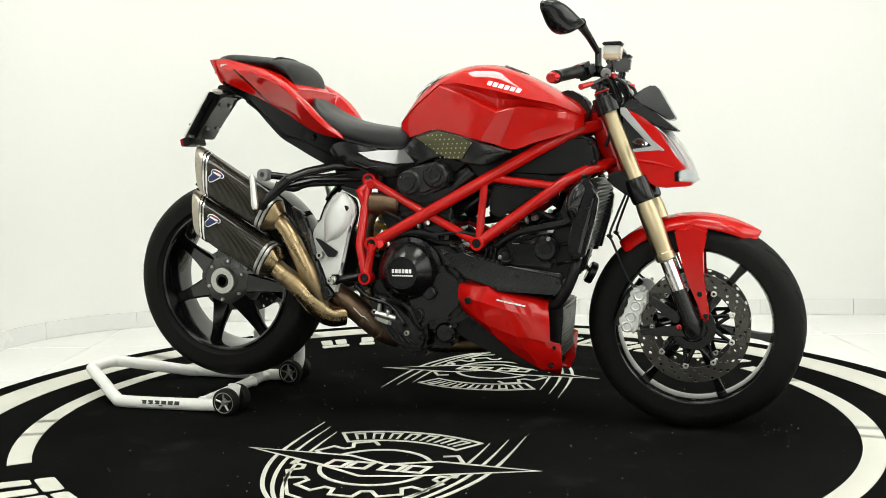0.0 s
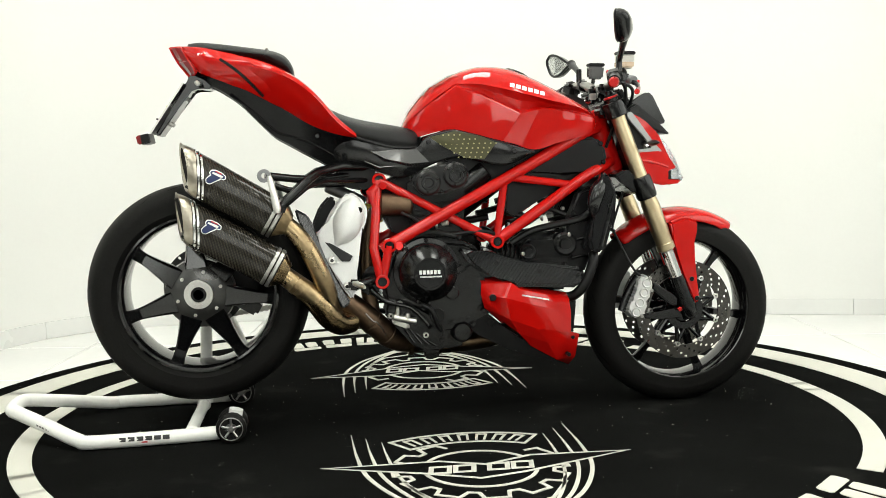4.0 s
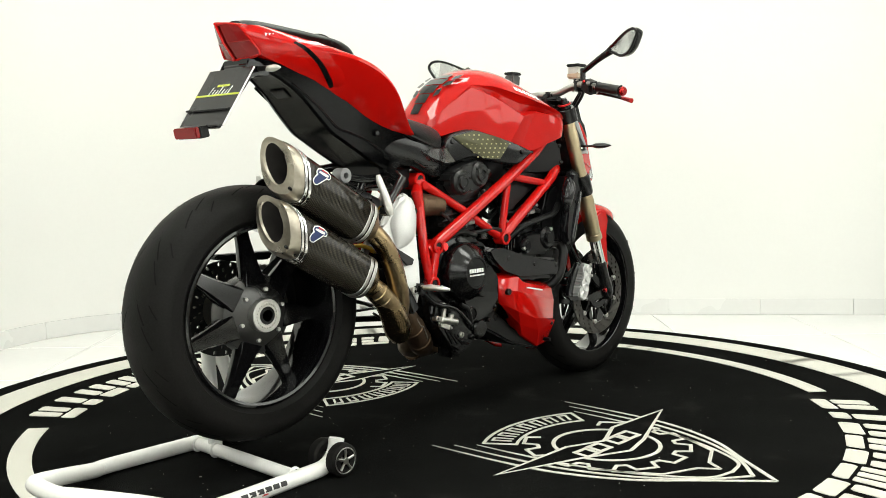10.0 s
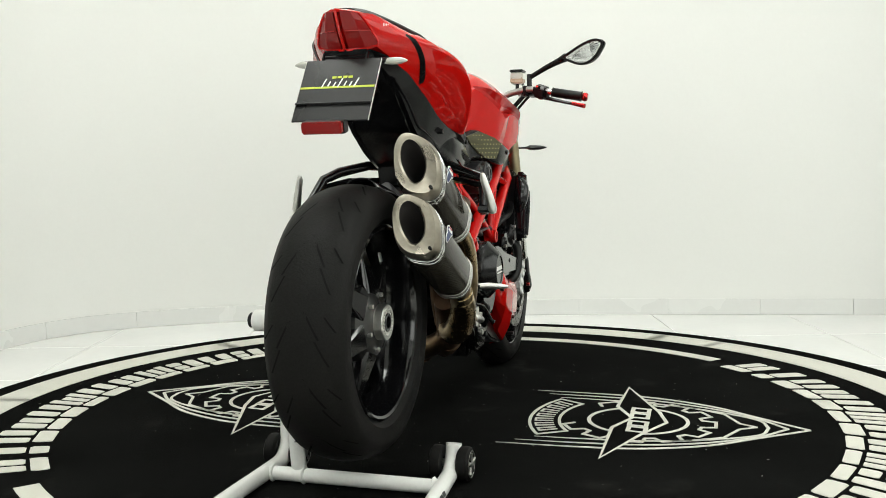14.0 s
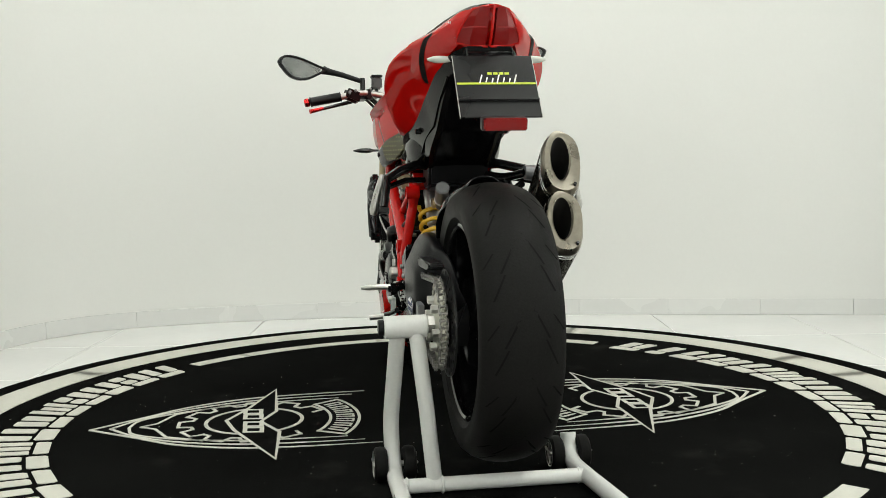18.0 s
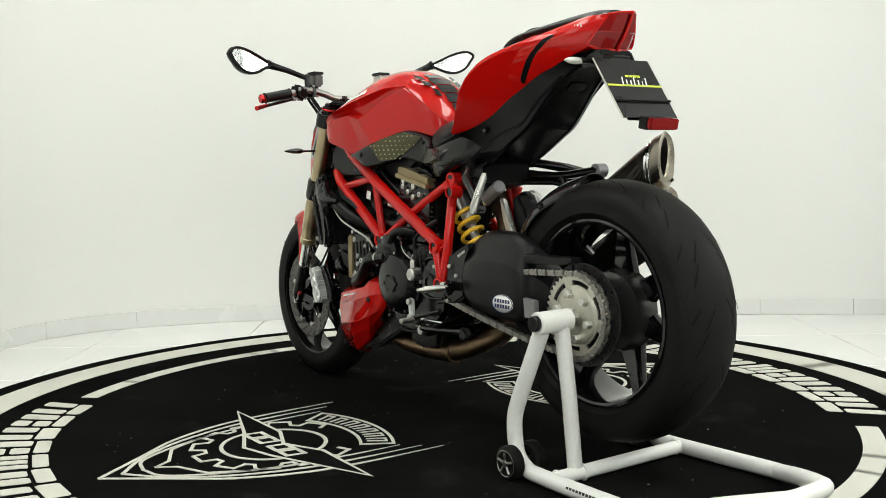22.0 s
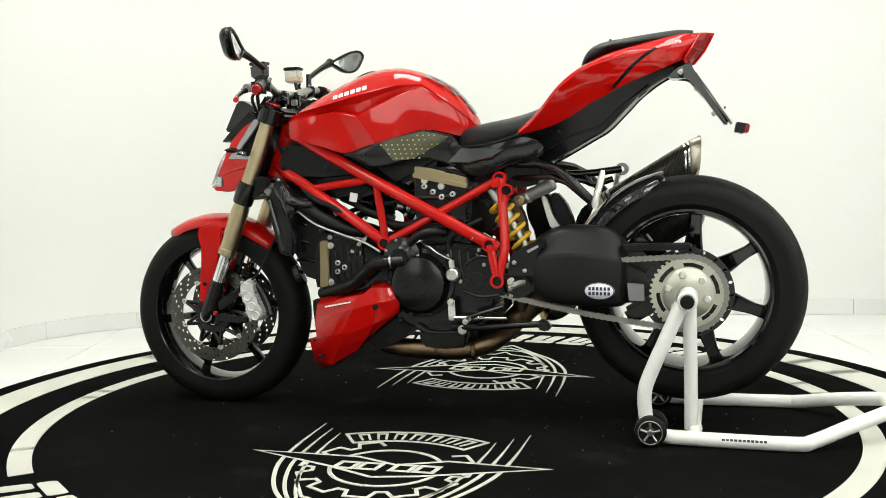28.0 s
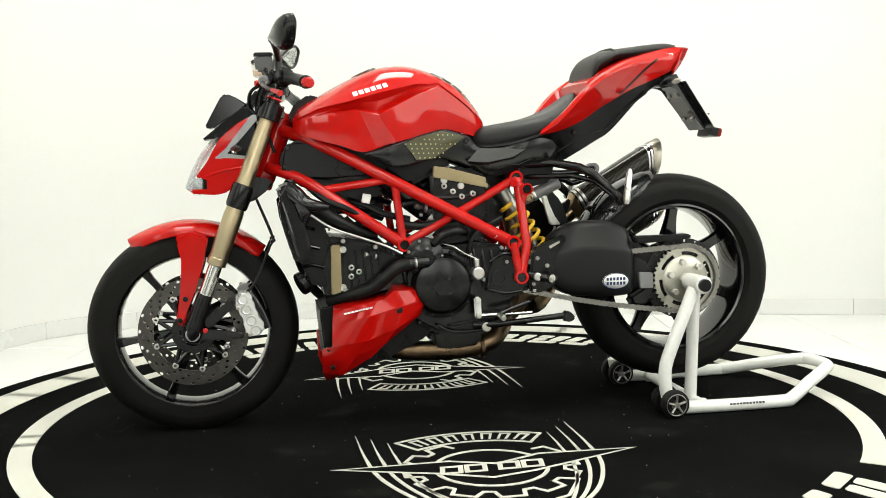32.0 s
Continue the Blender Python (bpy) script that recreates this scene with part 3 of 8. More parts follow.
# ---- single-sided paddock stand ----
stand = thing("paddock_stand", "white tubular steel paddock stand on small black wheels", "paddock stand")
part("base_tube", tube([(-0.712, 0.228, 0.378), (-0.672, 0.232, 0.285), (-0.636, 0.236, 0.200), (-0.619, 0.238, 0.150), (-0.618, 0.238, 0.100), (-0.628, 0.237, 0.055), (-0.660, 0.237, 0.028), (-0.72, 0.238, 0.0215), (-0.99, 0.236, 0.0205), (-1.045, 0.216, 0.024), (-1.14, 0.150, 0.050), (-1.235, 0.086, 0.074),
                        (-1.264, 0.050, 0.080), (-1.262, -0.048, 0.080), (-1.233, -0.082, 0.075), (-1.14, -0.150, 0.052), (-1.05, -0.213, 0.026), (-0.995, -0.227, 0.0205), (-0.72, -0.207, 0.0215), (-0.660, -0.204, 0.028),
                        (-0.632, -0.203, 0.052), (-0.622, -0.203, 0.088)], 0.0195, 14, smooth=5), white_paint, stand)
part("cross_tube", tube([(-0.745, 0.236, 0.0215), (-0.752, -0.208, 0.0215)], 0.0172, 12), white_paint, stand)
part("upright", tube([(-0.738, 0.152, 0.024), (-0.736, 0.168, 0.20), (-0.732, 0.188, 0.380)], 0.0185, 14), white_paint, stand)
for y in (0.236, 0.154, -0.207):
    part("weld_bead", lathe([(0.0165, -0.004), (0.0195, -0.003), (0.0215, 0), (0.0195, 0.003), (0.0165, 0.004)], (-0.7465, y - (0.018 if y > 0 else -0.018), 0.0215), (0, 1, 0), 16, closed=True), white_paint, stand)
part("head_sleeve", rod((-0.728, 0.162, 0.391), (-0.728, 0.262, 0.391), 0.0265, None, 20, 0.003), white_paint, stand)
part("pin", rod((-0.728, 0.112, 0.391), (-0.728, 0.270, 0.391), 0.0165, None, 18, 0.002), steel, stand, "steel axle pin with a black end")
part("pin_cap", rod((-0.728, 0.258, 0.391), (-0.728, 0.275, 0.391), 0.0185, None, 18, 0.002), black_plastic, stand)


def stand_wheel(x, y, z, out):
    w = part("wheel", lathe([(0.016, -0.014), (0.034, -0.016), (0.041, -0.011), (0.0425, 0), (0.041, 0.011), (0.034, 0.016), (0.016, 0.014)], (x, y, z), (0, 1, 0), 28, closed=True),
             rubber, stand, "small black rubber wheel with a five-spoke hub")
    bm = bmesh.new()
    for k in range(5):
        a = math.tau * k / 5 + 0.3
        tube([(x + 0.008 * math.cos(a), y + out * 0.0155, z + 0.008 * math.sin(a)), (x + 0.027 * math.cos(a), y + out * 0.0165, z + 0.027 * math.sin(a))], 0.0035, 6, bm)
    lathe([(0.026, 0.012), (0.031, 0.0165), (0.033, 0.016), (0.033, 0.012)], (x, y, z), (0, out, 0), 24, bm, closed=True)
    rod((x, y - 0.016, z), (x, y + out * 0.019, z), 0.009, None, 10, 0.001, bm)
    part("hub", bm, steel, w)


for y, sides in ((0.268, 1), (0.199, -1), (-0.167, 1), (-0.234, -1)):
    stand_wheel(-0.635, y, 0.0425, sides)
part("wheel_axle", rod((-0.635, 0.195, 0.0425), (-0.635, 0.27, 0.0425), 0.007), steel, stand)
part("wheel_axle", rod((-0.635, -0.236, 0.0425), (-0.635, -0.165, 0.0425), 0.007), steel, stand)


def sticker(name, x0, x1, y, z, mat, parent=None, half=0.009, out=0.0202, tilt=0.0):
    """A small flat sticker curved round the side of a base tube."""
    bm = bmesh.new()
    s = 1 if y > 0 else -1
    rows = []
    for k in range(5):
        a = tilt + half / out * (k / 2 - 1) + 0.35
        rows.append([(x0, y + s * out * math.cos(a), z + out * math.sin(a)), (x1, y + s * out * math.cos(a), z + out * math.sin(a))])
    return part(name, skin(bm, rows, False, False), mat, parent or stand)


for k in range(6):
    sticker("print_bar", -0.935 + 0.023 * k, -0.917 + 0.023 * k, -0.2225 + 0.0016 * k, 0.0205, print_black, None, 0.006)
sticker("print_bar", -0.885, -0.86, -0.2185, 0.0205, print_red, None, 0.002, 0.0203, -0.5)
for k in range(11):
    sticker("print_bar", -0.93 + 0.0105 * k, -0.922 + 0.0105 * k, 0.2372, 0.0205, print_black, None, 0.0032)


def round_sticker(name, u0, u1, mat, low=-0.2, high=1.2):
    """A sticker round the slanting run of the base tube, between two shares of its length."""
    a, b = Vector((-1.05, -0.213, 0.026)), Vector((-1.233, -0.082, 0.075))
    side = Vector((-0.58, -0.81, 0)).normalized()
    rows = [[a.lerp(b, u) + side * (0.0208 * math.cos(g)) + Vector((0, 0, 0.0208 * math.sin(g))) for u in (u0, u1)] for g in np.linspace(low, high, 5)]
    return part(name, skin(bmesh.new(), rows, False, False), mat, stand)


for k, mat in enumerate((print_red, print_white, print_green)):
    round_sticker("flag_sticker", 0.35 + 0.09 * k, 0.44 + 0.09 * k, mat, 0.35, 1.25)
for k in range(5):
    round_sticker("print_bar", 0.36 + 0.05 * k, 0.395 + 0.05 * k, print_black, 0.02, 0.22)
# ---- the motorcycle: x forward, y to its left ----
motorcycle = thing("motorcycle", "red naked sport motorcycle with trellis frame and carbon exhausts", "motorcycle")
RW, FW = (-0.7265, 0.396), (0.744, 0.295)


def both(name, make, material, label="", parent=None):
    """The same part on both sides: make(side) gives the mesh, side -1 right, 1 left."""
    return [part(name, make(s), material, parent or motorcycle, label) for s in (-1, 1)]


# ---- wheels ----
def tyre_profile(r, half, rim_r, rim_half):
    return [(rim_r, -rim_half), (rim_r + 0.010, -rim_half - 0.006), (r - 0.082, -half * 0.915), (r - 0.080, -half * 0.945), (r - 0.076, -half * 0.95), (r - 0.074, -half * 0.945), (r - 0.052, -half), (r - 0.032, -half * 0.95), (r - 0.016, -half * 0.75), (r - 0.006, -half * 0.48),
            (r - 0.001, -half * 0.2), (r, 0), (r - 0.001, half * 0.2), (r - 0.006, half * 0.48), (r - 0.016, half * 0.75), (r - 0.032, half * 0.95),
            (r - 0.052, half), (r - 0.074, half * 0.945), (r - 0.076, half * 0.95), (r - 0.080, half * 0.945), (r - 0.082, half * 0.915), (rim_r + 0.010, rim_half + 0.006), (rim_r, rim_half), (rim_r - 0.004, 0)]


def tread_cuts(wheel, c, r, half, n):
    """Slanted dark sipes across the tread."""
    bm = bmesh.new()

    def P(a, y):
        rr = r - 0.001 - 0.014 * (abs(y) / (half * 0.75)) ** 2.2 + 0.0006
        return (c[0] + rr * math.cos(a), y, c[1] + rr * math.sin(a))

    for k in range(n):
        a0 = math.tau * k / n
        for s in (-1, 1):
            for y0, y1, la, off, w in ((0.08, 0.50, 0.23, 0.0, 0.0046), (0.42, 0.70, 0.17, 0.24, 0.0042), (0.62, 0.86, 0.10, 0.08, 0.0038)):
                pts = []
                for q in range(5):
                    u = q / 4
                    pts.append((a0 + off + s * 0.03 + la * u, s * half * (y0 + (y1 - y0) * u)))
                for (aa, ya), (ab, yb) in zip(pts, pts[1:]):
                    d = w / 2
                    q4 = [P(aa, ya - d), P(ab, yb - d), P(ab, yb + d), P(aa, ya + d)]
                    bm.faces.new([bm.verts.new(p) for p in q4])
    return tagged(part("tread_pattern", bm, groove_rubber, wheel), kind="stuff")


def rim_mesh(c, r, half, bm=None):
    """Barrel of the rim with its flanges, open to the spokes."""
    return lathe([(r, -half - 0.004), (r + 0.006, -half - 0.002), (r + 0.004, -half + 0.004), (r - 0.004, -half + 0.012), (r - 0.006, -half * 0.35), (r - 0.006, half * 0.35), (r - 0.004, half - 0.012),
                  (r + 0.004, half - 0.004), (r + 0.006, half + 0.002), (r, half + 0.004), (r - 0.006, half + 0.001), (r - 0.009, half - 0.010), (r - 0.013, half * 0.4), (r - 0.013, -half * 0.4),
                  (r - 0.009, -half + 0.010), (r - 0.006, -half - 0.001)], (c[0], 0, c[1]), (0, 1, 0), 72, bm, closed=True)


def spoke(c, a, r0, r1, w0, w1, d0, d1, y0=0.0, y1=0.0, bend=0.0):
    """A tapered spoke with a rounded box section."""
    rings = []
    for k in range(7):
        u = k / 6
        r = r0 + (r1 - r0) * u
        w, d, y = w0 + (w1 - w0) * (u ** 0.7) + 0.010 * max(0, u - 0.8) * 5 * 0.5, d0 + (d1 - d0) * u, y0 + (y1 - y0) * u
        aa = a + bend * u * u
        e, t = Vector((math.cos(aa), 0, math.sin(aa))), Vector((-math.sin(aa), 0, math.cos(aa)))
        m = Vector((c[0], y, c[1])) + e * r
        rings.append([m + t * (w * p) + Vector((0, d * q, 0)) for p, q in ((-1, -0.5), (-0.75, -1), (0.75, -1), (1, -0.5), (1, 0.5), (0.75, 1), (-0.75, 1), (-1, 0.5))])
    return skin(bmesh.new(), rings)


# rear wheel
rear = part("rear_wheel", rim_mesh(RW, 0.222, 0.076), rim_black, motorcycle, "gloss black rear wheel with seven spokes")
part("tyre", lathe(tyre_profile(0.3215, 0.092, 0.222, 0.070), (RW[0], 0, RW[1]), (0, 1, 0), 96, closed=True), rubber, rear, "worn wide black sport tyre")
tread_cuts(rear, RW, 0.3215, 0.092, 13)
for k in range(7):
    part("spoke", spoke(RW, radians(147 + 360 / 7 * k), 0.075, 0.211, 0.038, 0.013, 0.022, 0.013, -0.032, -0.010), rim_black, rear)
part("hub", lathe([(0.03, -0.062), (0.060, -0.060), (0.082, -0.050), (0.100, -0.040), (0.104, -0.015), (0.095, 0.02), (0.06, 0.035), (0.03, 0.04)], (RW[0], 0, RW[1]), (0, 1, 0), 42, closed=True),
     hub_satin, rear, "grey satin hub plate")
bm = ring((RW[0], -0.082, RW[1]), (RW[0], -0.055, RW[1]), 0.042, 0.022, 30)
for k in range(24):
    a = math.tau * k / 24
    rod((RW[0] + 0.030 * math.cos(a), -0.085, RW[1] + 0.030 * math.sin(a)), (RW[0] + 0.030 * math.cos(a), -0.08, RW[1] + 0.030 * math.sin(a)), 0.003, None, 6, 0.0005, bm)
part("axle_nut", bm, alu, rear, "large notched silver axle nut")
part("axle_bore", ring((RW[0], -0.084, RW[1]), (RW[0], 0.06, RW[1]), 0.0225, 0.015, 20), black_metal, rear)
for k in range(6):
    a = math.tau * (k + 0.3) / 6
    x, z = RW[0] + 0.064 * math.cos(a), RW[1] + 0.064 * math.sin(a)
    part("bolt", rod((x, -0.066, z), (x, -0.055, z), 0.0055, None, 6, 0.001), alu, rear)
part("valve", rod((RW[0] + 0.12, -0.02, RW[1] + 0.15), (RW[0] + 0.105, -0.03, RW[1] + 0.13), 0.004), alu, rear)


def drilled_disc(c, y, r0, r1, na, nr, thick=0.005, pattern=2):
    """A brake disc with real round holes."""
    bm = bmesh.new()
    faces = []

    def P(u, v):
        r, a = r0 + (r1 - r0) * v / nr, math.tau * u / na
        return bm.verts.new((c[0] + r * math.cos(a), y, c[1] + r * math.sin(a)))

    for i in range(na):
        for j in range(nr):
            if (i + pattern * j) % 3 == 0 and j not in (-1,):
                rim = [P(i + a, j + b) for a, b in ((0, 0), (0.5, 0), (1, 0), (1, 0.5), (1, 1), (0.5, 1), (0, 1), (0, 0.5))]
                hole = []
                for k in range(8):
                    a = math.pi * 1.25 + math.tau * k / 8
                    hole.append(P(i + 0.5 + 0.36 * math.cos(a), j + 0.5 + 0.36 * math.sin(a)))
                for k in range(8):
                    faces.append(bm.faces.new((rim[k], rim[(k + 1) % 8], hole[(k + 1) % 8], hole[k])))
            else:
                faces.append(bm.faces.new([P(i, j), P(i + 0.5, j), P(i + 1, j), P(i + 1, j + 0.5), P(i + 1, j + 1), P(i + 0.5, j + 1), P(i, j + 1), P(i, j + 0.5)]))
    bmesh.ops.remove_doubles(bm, verts=bm.verts[:], dist=1e-5)
    made = bmesh.ops.extrude_face_region(bm, geom=bm.faces[:])
    bmesh.ops.translate(bm, vec=(0, thick, 0), verts=[v for v in made["geom"] if isinstance(v, bmesh.types.BMVert)])
    return bm


def disc_set(c, y, r0, r1, n, parent, side, carrier_mat):
    d = part("brake_disc", drilled_disc(c, y - 0.0025, r0, r1, 60, 4), disc_steel, parent, "drilled steel brake disc")
    part("carrier", ring((c[0], y - 0.006, c[1]), (c[0], y + 0.006, c[1]), 0.062, 0.04, 30), carrier_mat, d)
    for k in range(n):
        a = math.tau * (k + 0.5) / n
        for da in (-0.24, 0.24):
            part("carrier_arm", tube([(c[0] + 0.058 * math.cos(a + da), y, c[1] + 0.058 * math.sin(a + da)), (c[0] + (r0 - 0.006) * math.cos(a), y, c[1] + (r0 - 0.006) * math.sin(a))], 0.006, 6), carrier_mat, d)
    for k in range(n):
        a = math.tau * (k + 0.5) / n
        x, z = c[0] + (r0 - 0.002) * math.cos(a), c[1] + (r0 - 0.002) * math.sin(a)
        part("button", ring((x, y - 0.006, z), (x, y + 0.006, z), 0.0085, 0.004, 12), alu, d)
    return d


# front wheel
front = part("front_wheel", rim_mesh(FW, 0.222, 0.052), rim_black, motorcycle, "gloss black front wheel with six spokes")
part("tyre", lathe(tyre_profile(0.300, 0.0625, 0.222, 0.047), (FW[0], 0, FW[1]), (0, 1, 0), 96, closed=True), rubber, front, "black sport front tyre")
tread_cuts(front, FW, 0.300, 0.0625, 13)
for k in range(6):
    part("spoke", spoke(FW, radians(51 + 60 * k), 0.04, 0.211, 0.015, 0.009, 0.018, 0.011), rim_black, front)
part("hub", lathe([(0.018, -0.07), (0.036, -0.07), (0.042, -0.05), (0.05, -0.03), (0.05, 0.03), (0.042, 0.05), (0.036, 0.07), (0.018, 0.07)], (FW[0], 0, FW[1]), (0, 1, 0), 28, closed=True), black_metal, front)
for s in (-1, 1):
    disc_set(FW, s * 0.069, 0.112, 0.154, 9, front, s, black_metal)
    part("axle_end", ring((FW[0], s * 0.085, FW[1]), (FW[0], s * 0.124, FW[1]), 0.0205, 0.0125, 20), steel if s > 0 else black_metal, motorcycle)
    part("axle_bore", rod((FW[0], s * 0.086, FW[1]), (FW[0], s * 0.114, FW[1]), 0.0128), black_metal, motorcycle)

# ---- fork ----
def fork_at(z):
    return 0.515 + (0.905 - z) * (0.742 - 0.515 + 0.004) / (0.905 - 0.30)


for s in (-1, 1):
    y = s * 0.104
    q = lambda z, y=y: (fork_at(z), y, z)
    leg = part("fork_tube", lathe([(0, 0), (0.021, 0), (0.0215, 0.002), (0.0215, 0.05), (0.0225, 0.055), (0.0225, 0.19), (0.0235, 0.2), (0.0240, 0.27), (0.0275, 0.30), (0.0275, 0.38), (0.0262, 0.40), (0.0262, 0.425),
                                   (0.0278, 0.427), (0.0278, 0.446), (0.0200, 0.450), (0, 0.45)], q(0.905), Vector(q(0.4)) - Vector(q(0.905)), 28), gold, motorcycle, "gold anodised upside-down fork leg")
    part("fork_slider", rod(q(0.49), q(0.385), 0.0195, None, 24), chrome, leg, "polished chrome inner tube")
    foot = tube([q(0.405), q(0.39), q(0.345), (FW[0] - 0.004, y, 0.315), (FW[0], y, 0.295), (FW[0] + 0.004, y, 0.272)], [0.021, 0.0225, 0.0225, 0.026, 0.027, 0.018], 16)
    part("fork_foot", foot, black_metal, leg)
    # radial brake mount and caliper behind the leg
    part("caliper_mount", prism([(0.742, 0.312), (0.712, 0.308), (0.640, 0.296), (0.606, 0.292), (0.602, 0.277), (0.640, 0.274), (0.718, 0.274), (0.744, 0.282)], y - s * 0.010, y + s * 0.006, 0.004), black_metal, leg)
    part("caliper_mount", prism([(0.712, 0.338), (0.690, 0.352), (0.633, 0.388), (0.626, 0.368), (0.678, 0.324), (0.706, 0.308)], y - s * 0.010, y + s * 0.004, 0.004), black_metal, leg)
    cal = prism([(0.623, 0.405), (0.611, 0.410), (0.596, 0.416), (0.580, 0.408), (0.574, 0.392), (0.578, 0.379), (0.565, 0.366), (0.568, 0.349), (0.553, 0.336), (0.551, 0.318), (0.540, 0.304), (0.547, 0.290), (0.563, 0.279), (0.597, 0.283), (0.604, 0.296),
                 (0.598, 0.315), (0.610, 0.331), (0.608, 0.349), (0.624, 0.358), (0.627, 0.376)], y - s * 0.024, y + s * 0.024, 0.006, 2, inset=0.10)
    cal_ob = part("brake_caliper", cal, caliper_silver, motorcycle, "silver four-piston brake caliper")
    for x, z in ((0.603, 0.389), (0.594, 0.360), (0.581, 0.329), (0.570, 0.301)):
        part("piston_boss", lathe([(0, 0.004), (0.0095, 0.004), (0.0125, 0.0065), (0.0145, 0.004), (0.0165, 0.0), (0, 0)], (x, y + s * 0.022, z), (0, s, 0), 18), caliper_silver, cal_ob)
    part("bridge", tube([(0.588, y - s * 0.012, 0.405), (0.566, y - s * 0.014, 0.372), (0.548, y - s * 0.014, 0.335), (0.536, y - s * 0.012, 0.300)], 0.013, 10, smooth=3), black_metal, cal_ob)
    for x, z in ((0.612, 0.404), (0.587, 0.288), (0.618, 0.366)):
        part("bolt", rod((x, y + s * 0.022, z), (x, y + s * 0.029, z), 0.0055, None, 8), steel, cal_ob)
    bm = tube([(0.592, y, 0.408), (0.577, y, 0.421), (0.562, y - s * 0.006, 0.446), (0.542, y - s * 0.018, 0.490), (0.523, y - s * 0.028, 0.532), (0.514, y - s * 0.034, 0.553), (0.530, y - s * 0.045, 0.600), (0.556, y * 0.45, 0.665)], 0.0036, 8, smooth=4)
    part("hose_bracket", box(pose(0.514, y - s * 0.036, 0.548, 0, 30, 0), 0.016, 0.024, 0.010, 0.002), black_metal, motorcycle)
    part("brake_hose", bm, dark_hose, motorcycle)
    part("red_bolt", rod((0.709, y + s * 0.014, 0.305), (0.709, y + s * 0.026, 0.305), 0.007, None, 8), red_anodised, motorcycle)
    part("clamp_sleeve", lathe([(0.0225, 0), (0.030, 0.002), (0.0315, 0.012), (0.0315, 0.062), (0.029, 0.070), (0.0225, 0.072)], q(0.712), Vector(q(0.4)) - Vector(q(0.905)), 24), black_metal, motorcycle)
    part("fork_cap", lathe([(0, 0.04), (0.011, 0.04), (0.013, 0.03), (0.018, 0.028), (0.019, 0.0), (0, 0)], q(0.93), Vector(q(0.905)) - Vector(q(0.4)), 16), black_metal, motorcycle)
    part("cap_ring", ring(q(0.946), q(0.952), 0.022, 0.012, 20), red_anodised, motorcycle)
    part("clamp_ring", ring(q(0.892), q(0.936), 0.034, 0.022, 24), black_metal, motorcycle)

part("lower_clamp", prism([(0.505, 0.715), (0.54, 0.735), (0.60, 0.715), (0.615, 0.68), (0.60, 0.655), (0.57, 0.66), (0.53, 0.69)], -0.115, 0.115, 0.008), black_metal, motorcycle)
top = prism([(0.465, 0.918), (0.475, 0.936), (0.53, 0.945), (0.546, 0.93), (0.55, 0.905), (0.51, 0.888), (0.475, 0.89)], -0.098, 0.098, 0.008)
part("top_clamp", top, black_metal, motorcycle)
part("steering_head", rod((0.468, 0, 0.915), (0.545, 0, 0.70), 0.033, None, 24, 0.004), red_frame, motorcycle)

# ---- front mudguard ----
def fender():
    rings = []
    for a, w, up in ((132, 0.048, -0.003), (123, 0.061, -0.003), (112, 0.070, -0.002), (99, 0.073, -0.001), (86, 0.072, 0.0), (73, 0.066, 0.0), (63, 0.050, 0.0), (56, 0.026, 0.001)):
        e = Vector((math.cos(radians(a)), 0, math.sin(radians(a))))
        c = Vector((FW[0], 0, FW[1]))
        r = 0.309 + up
        rings.append([c + e * (r + dr) + Vector((0, w * k, 0)) for k, dr in ((-1, -0.032), (-0.93, -0.014), (-0.62, -0.001), (0, 0.007), (0.62, -0.001), (0.93, -0.014), (1, -0.032))])
    return loft(rings, 4, 3, closed=False)


fen = part("front_mudguard", fender(), red_paint, motorcycle, "glossy red front mudguard with side stays")
fen.modifiers.new("thick", "SOLIDIFY").thickness = -0.003
for s in (-1, 1):
    stay = prism([(0.690, 0.572), (0.700, 0.524), (0.712, 0.477), (0.732, 0.414), (0.756, 0.359), (0.768, 0.311), (0.784, 0.307), (0.791, 0.327), (0.779, 0.398), (0.773, 0.453), (0.771, 0.508), (0.774, 0.552), (0.786, 0.574), (0.74, 0.590)],
                 s * 0.066, s * 0.090, 0.006, 2, inset=0.06)
    so = part("mudguard_stay", stay, red_paint, fen)
    for x, z in ((0.762, 0.392), (0.779, 0.332)):
        part("bolt", rod((x, s * 0.088, z), (x, s * 0.0935, z), 0.0075, None, 10), black_plastic, so)

# ---- trellis frame ----
def fr(name, pts, r, label=""):
    for s in (-1, 1):
        part(name, tube([(x, s * y, z) for x, y, z in pts], r, 14), red_frame, frame_part, label)


frame_part = part("trellis_frame", rod((0.475, 0, 0.90), (0.537, 0, 0.725), 0.036, None, 24, 0.004), red_frame, motorcycle, "glossy red steel tube trellis frame")
fr("main_tube", [(-0.200, 0.131, 0.515), (0.15, 0.130, 0.702), (0.32, 0.118, 0.794), (0.40, 0.096, 0.836), (0.44, 0.072, 0.852), (0.478, 0.03, 0.862)], 0.0175)
fr("lower_tube", [(0.142, 0.118, 0.529), (0.40, 0.118, 0.706), (0.455, 0.098, 0.735), (0.52, 0.03, 0.758)], 0.0165)
fr("cross_tube", [(-0.200, 0.098, 0.714), (-0.03, 0.117, 0.622), (0.142, 0.118, 0.529)], 0.0125)
fr("rear_tube", [(-0.204, 0.098, 0.714), (-0.222, 0.138, 0.52), (-0.203, 0.144, 0.425)], 0.0135)
fr("strut_tube", [(-0.178, 0.145, 0.527), (-0.200, 0.145, 0.425)], 0.0125)
fr("strut_tube", [(0.166, 0.128, 0.705), (0.142, 0.118, 0.529)], 0.0115)
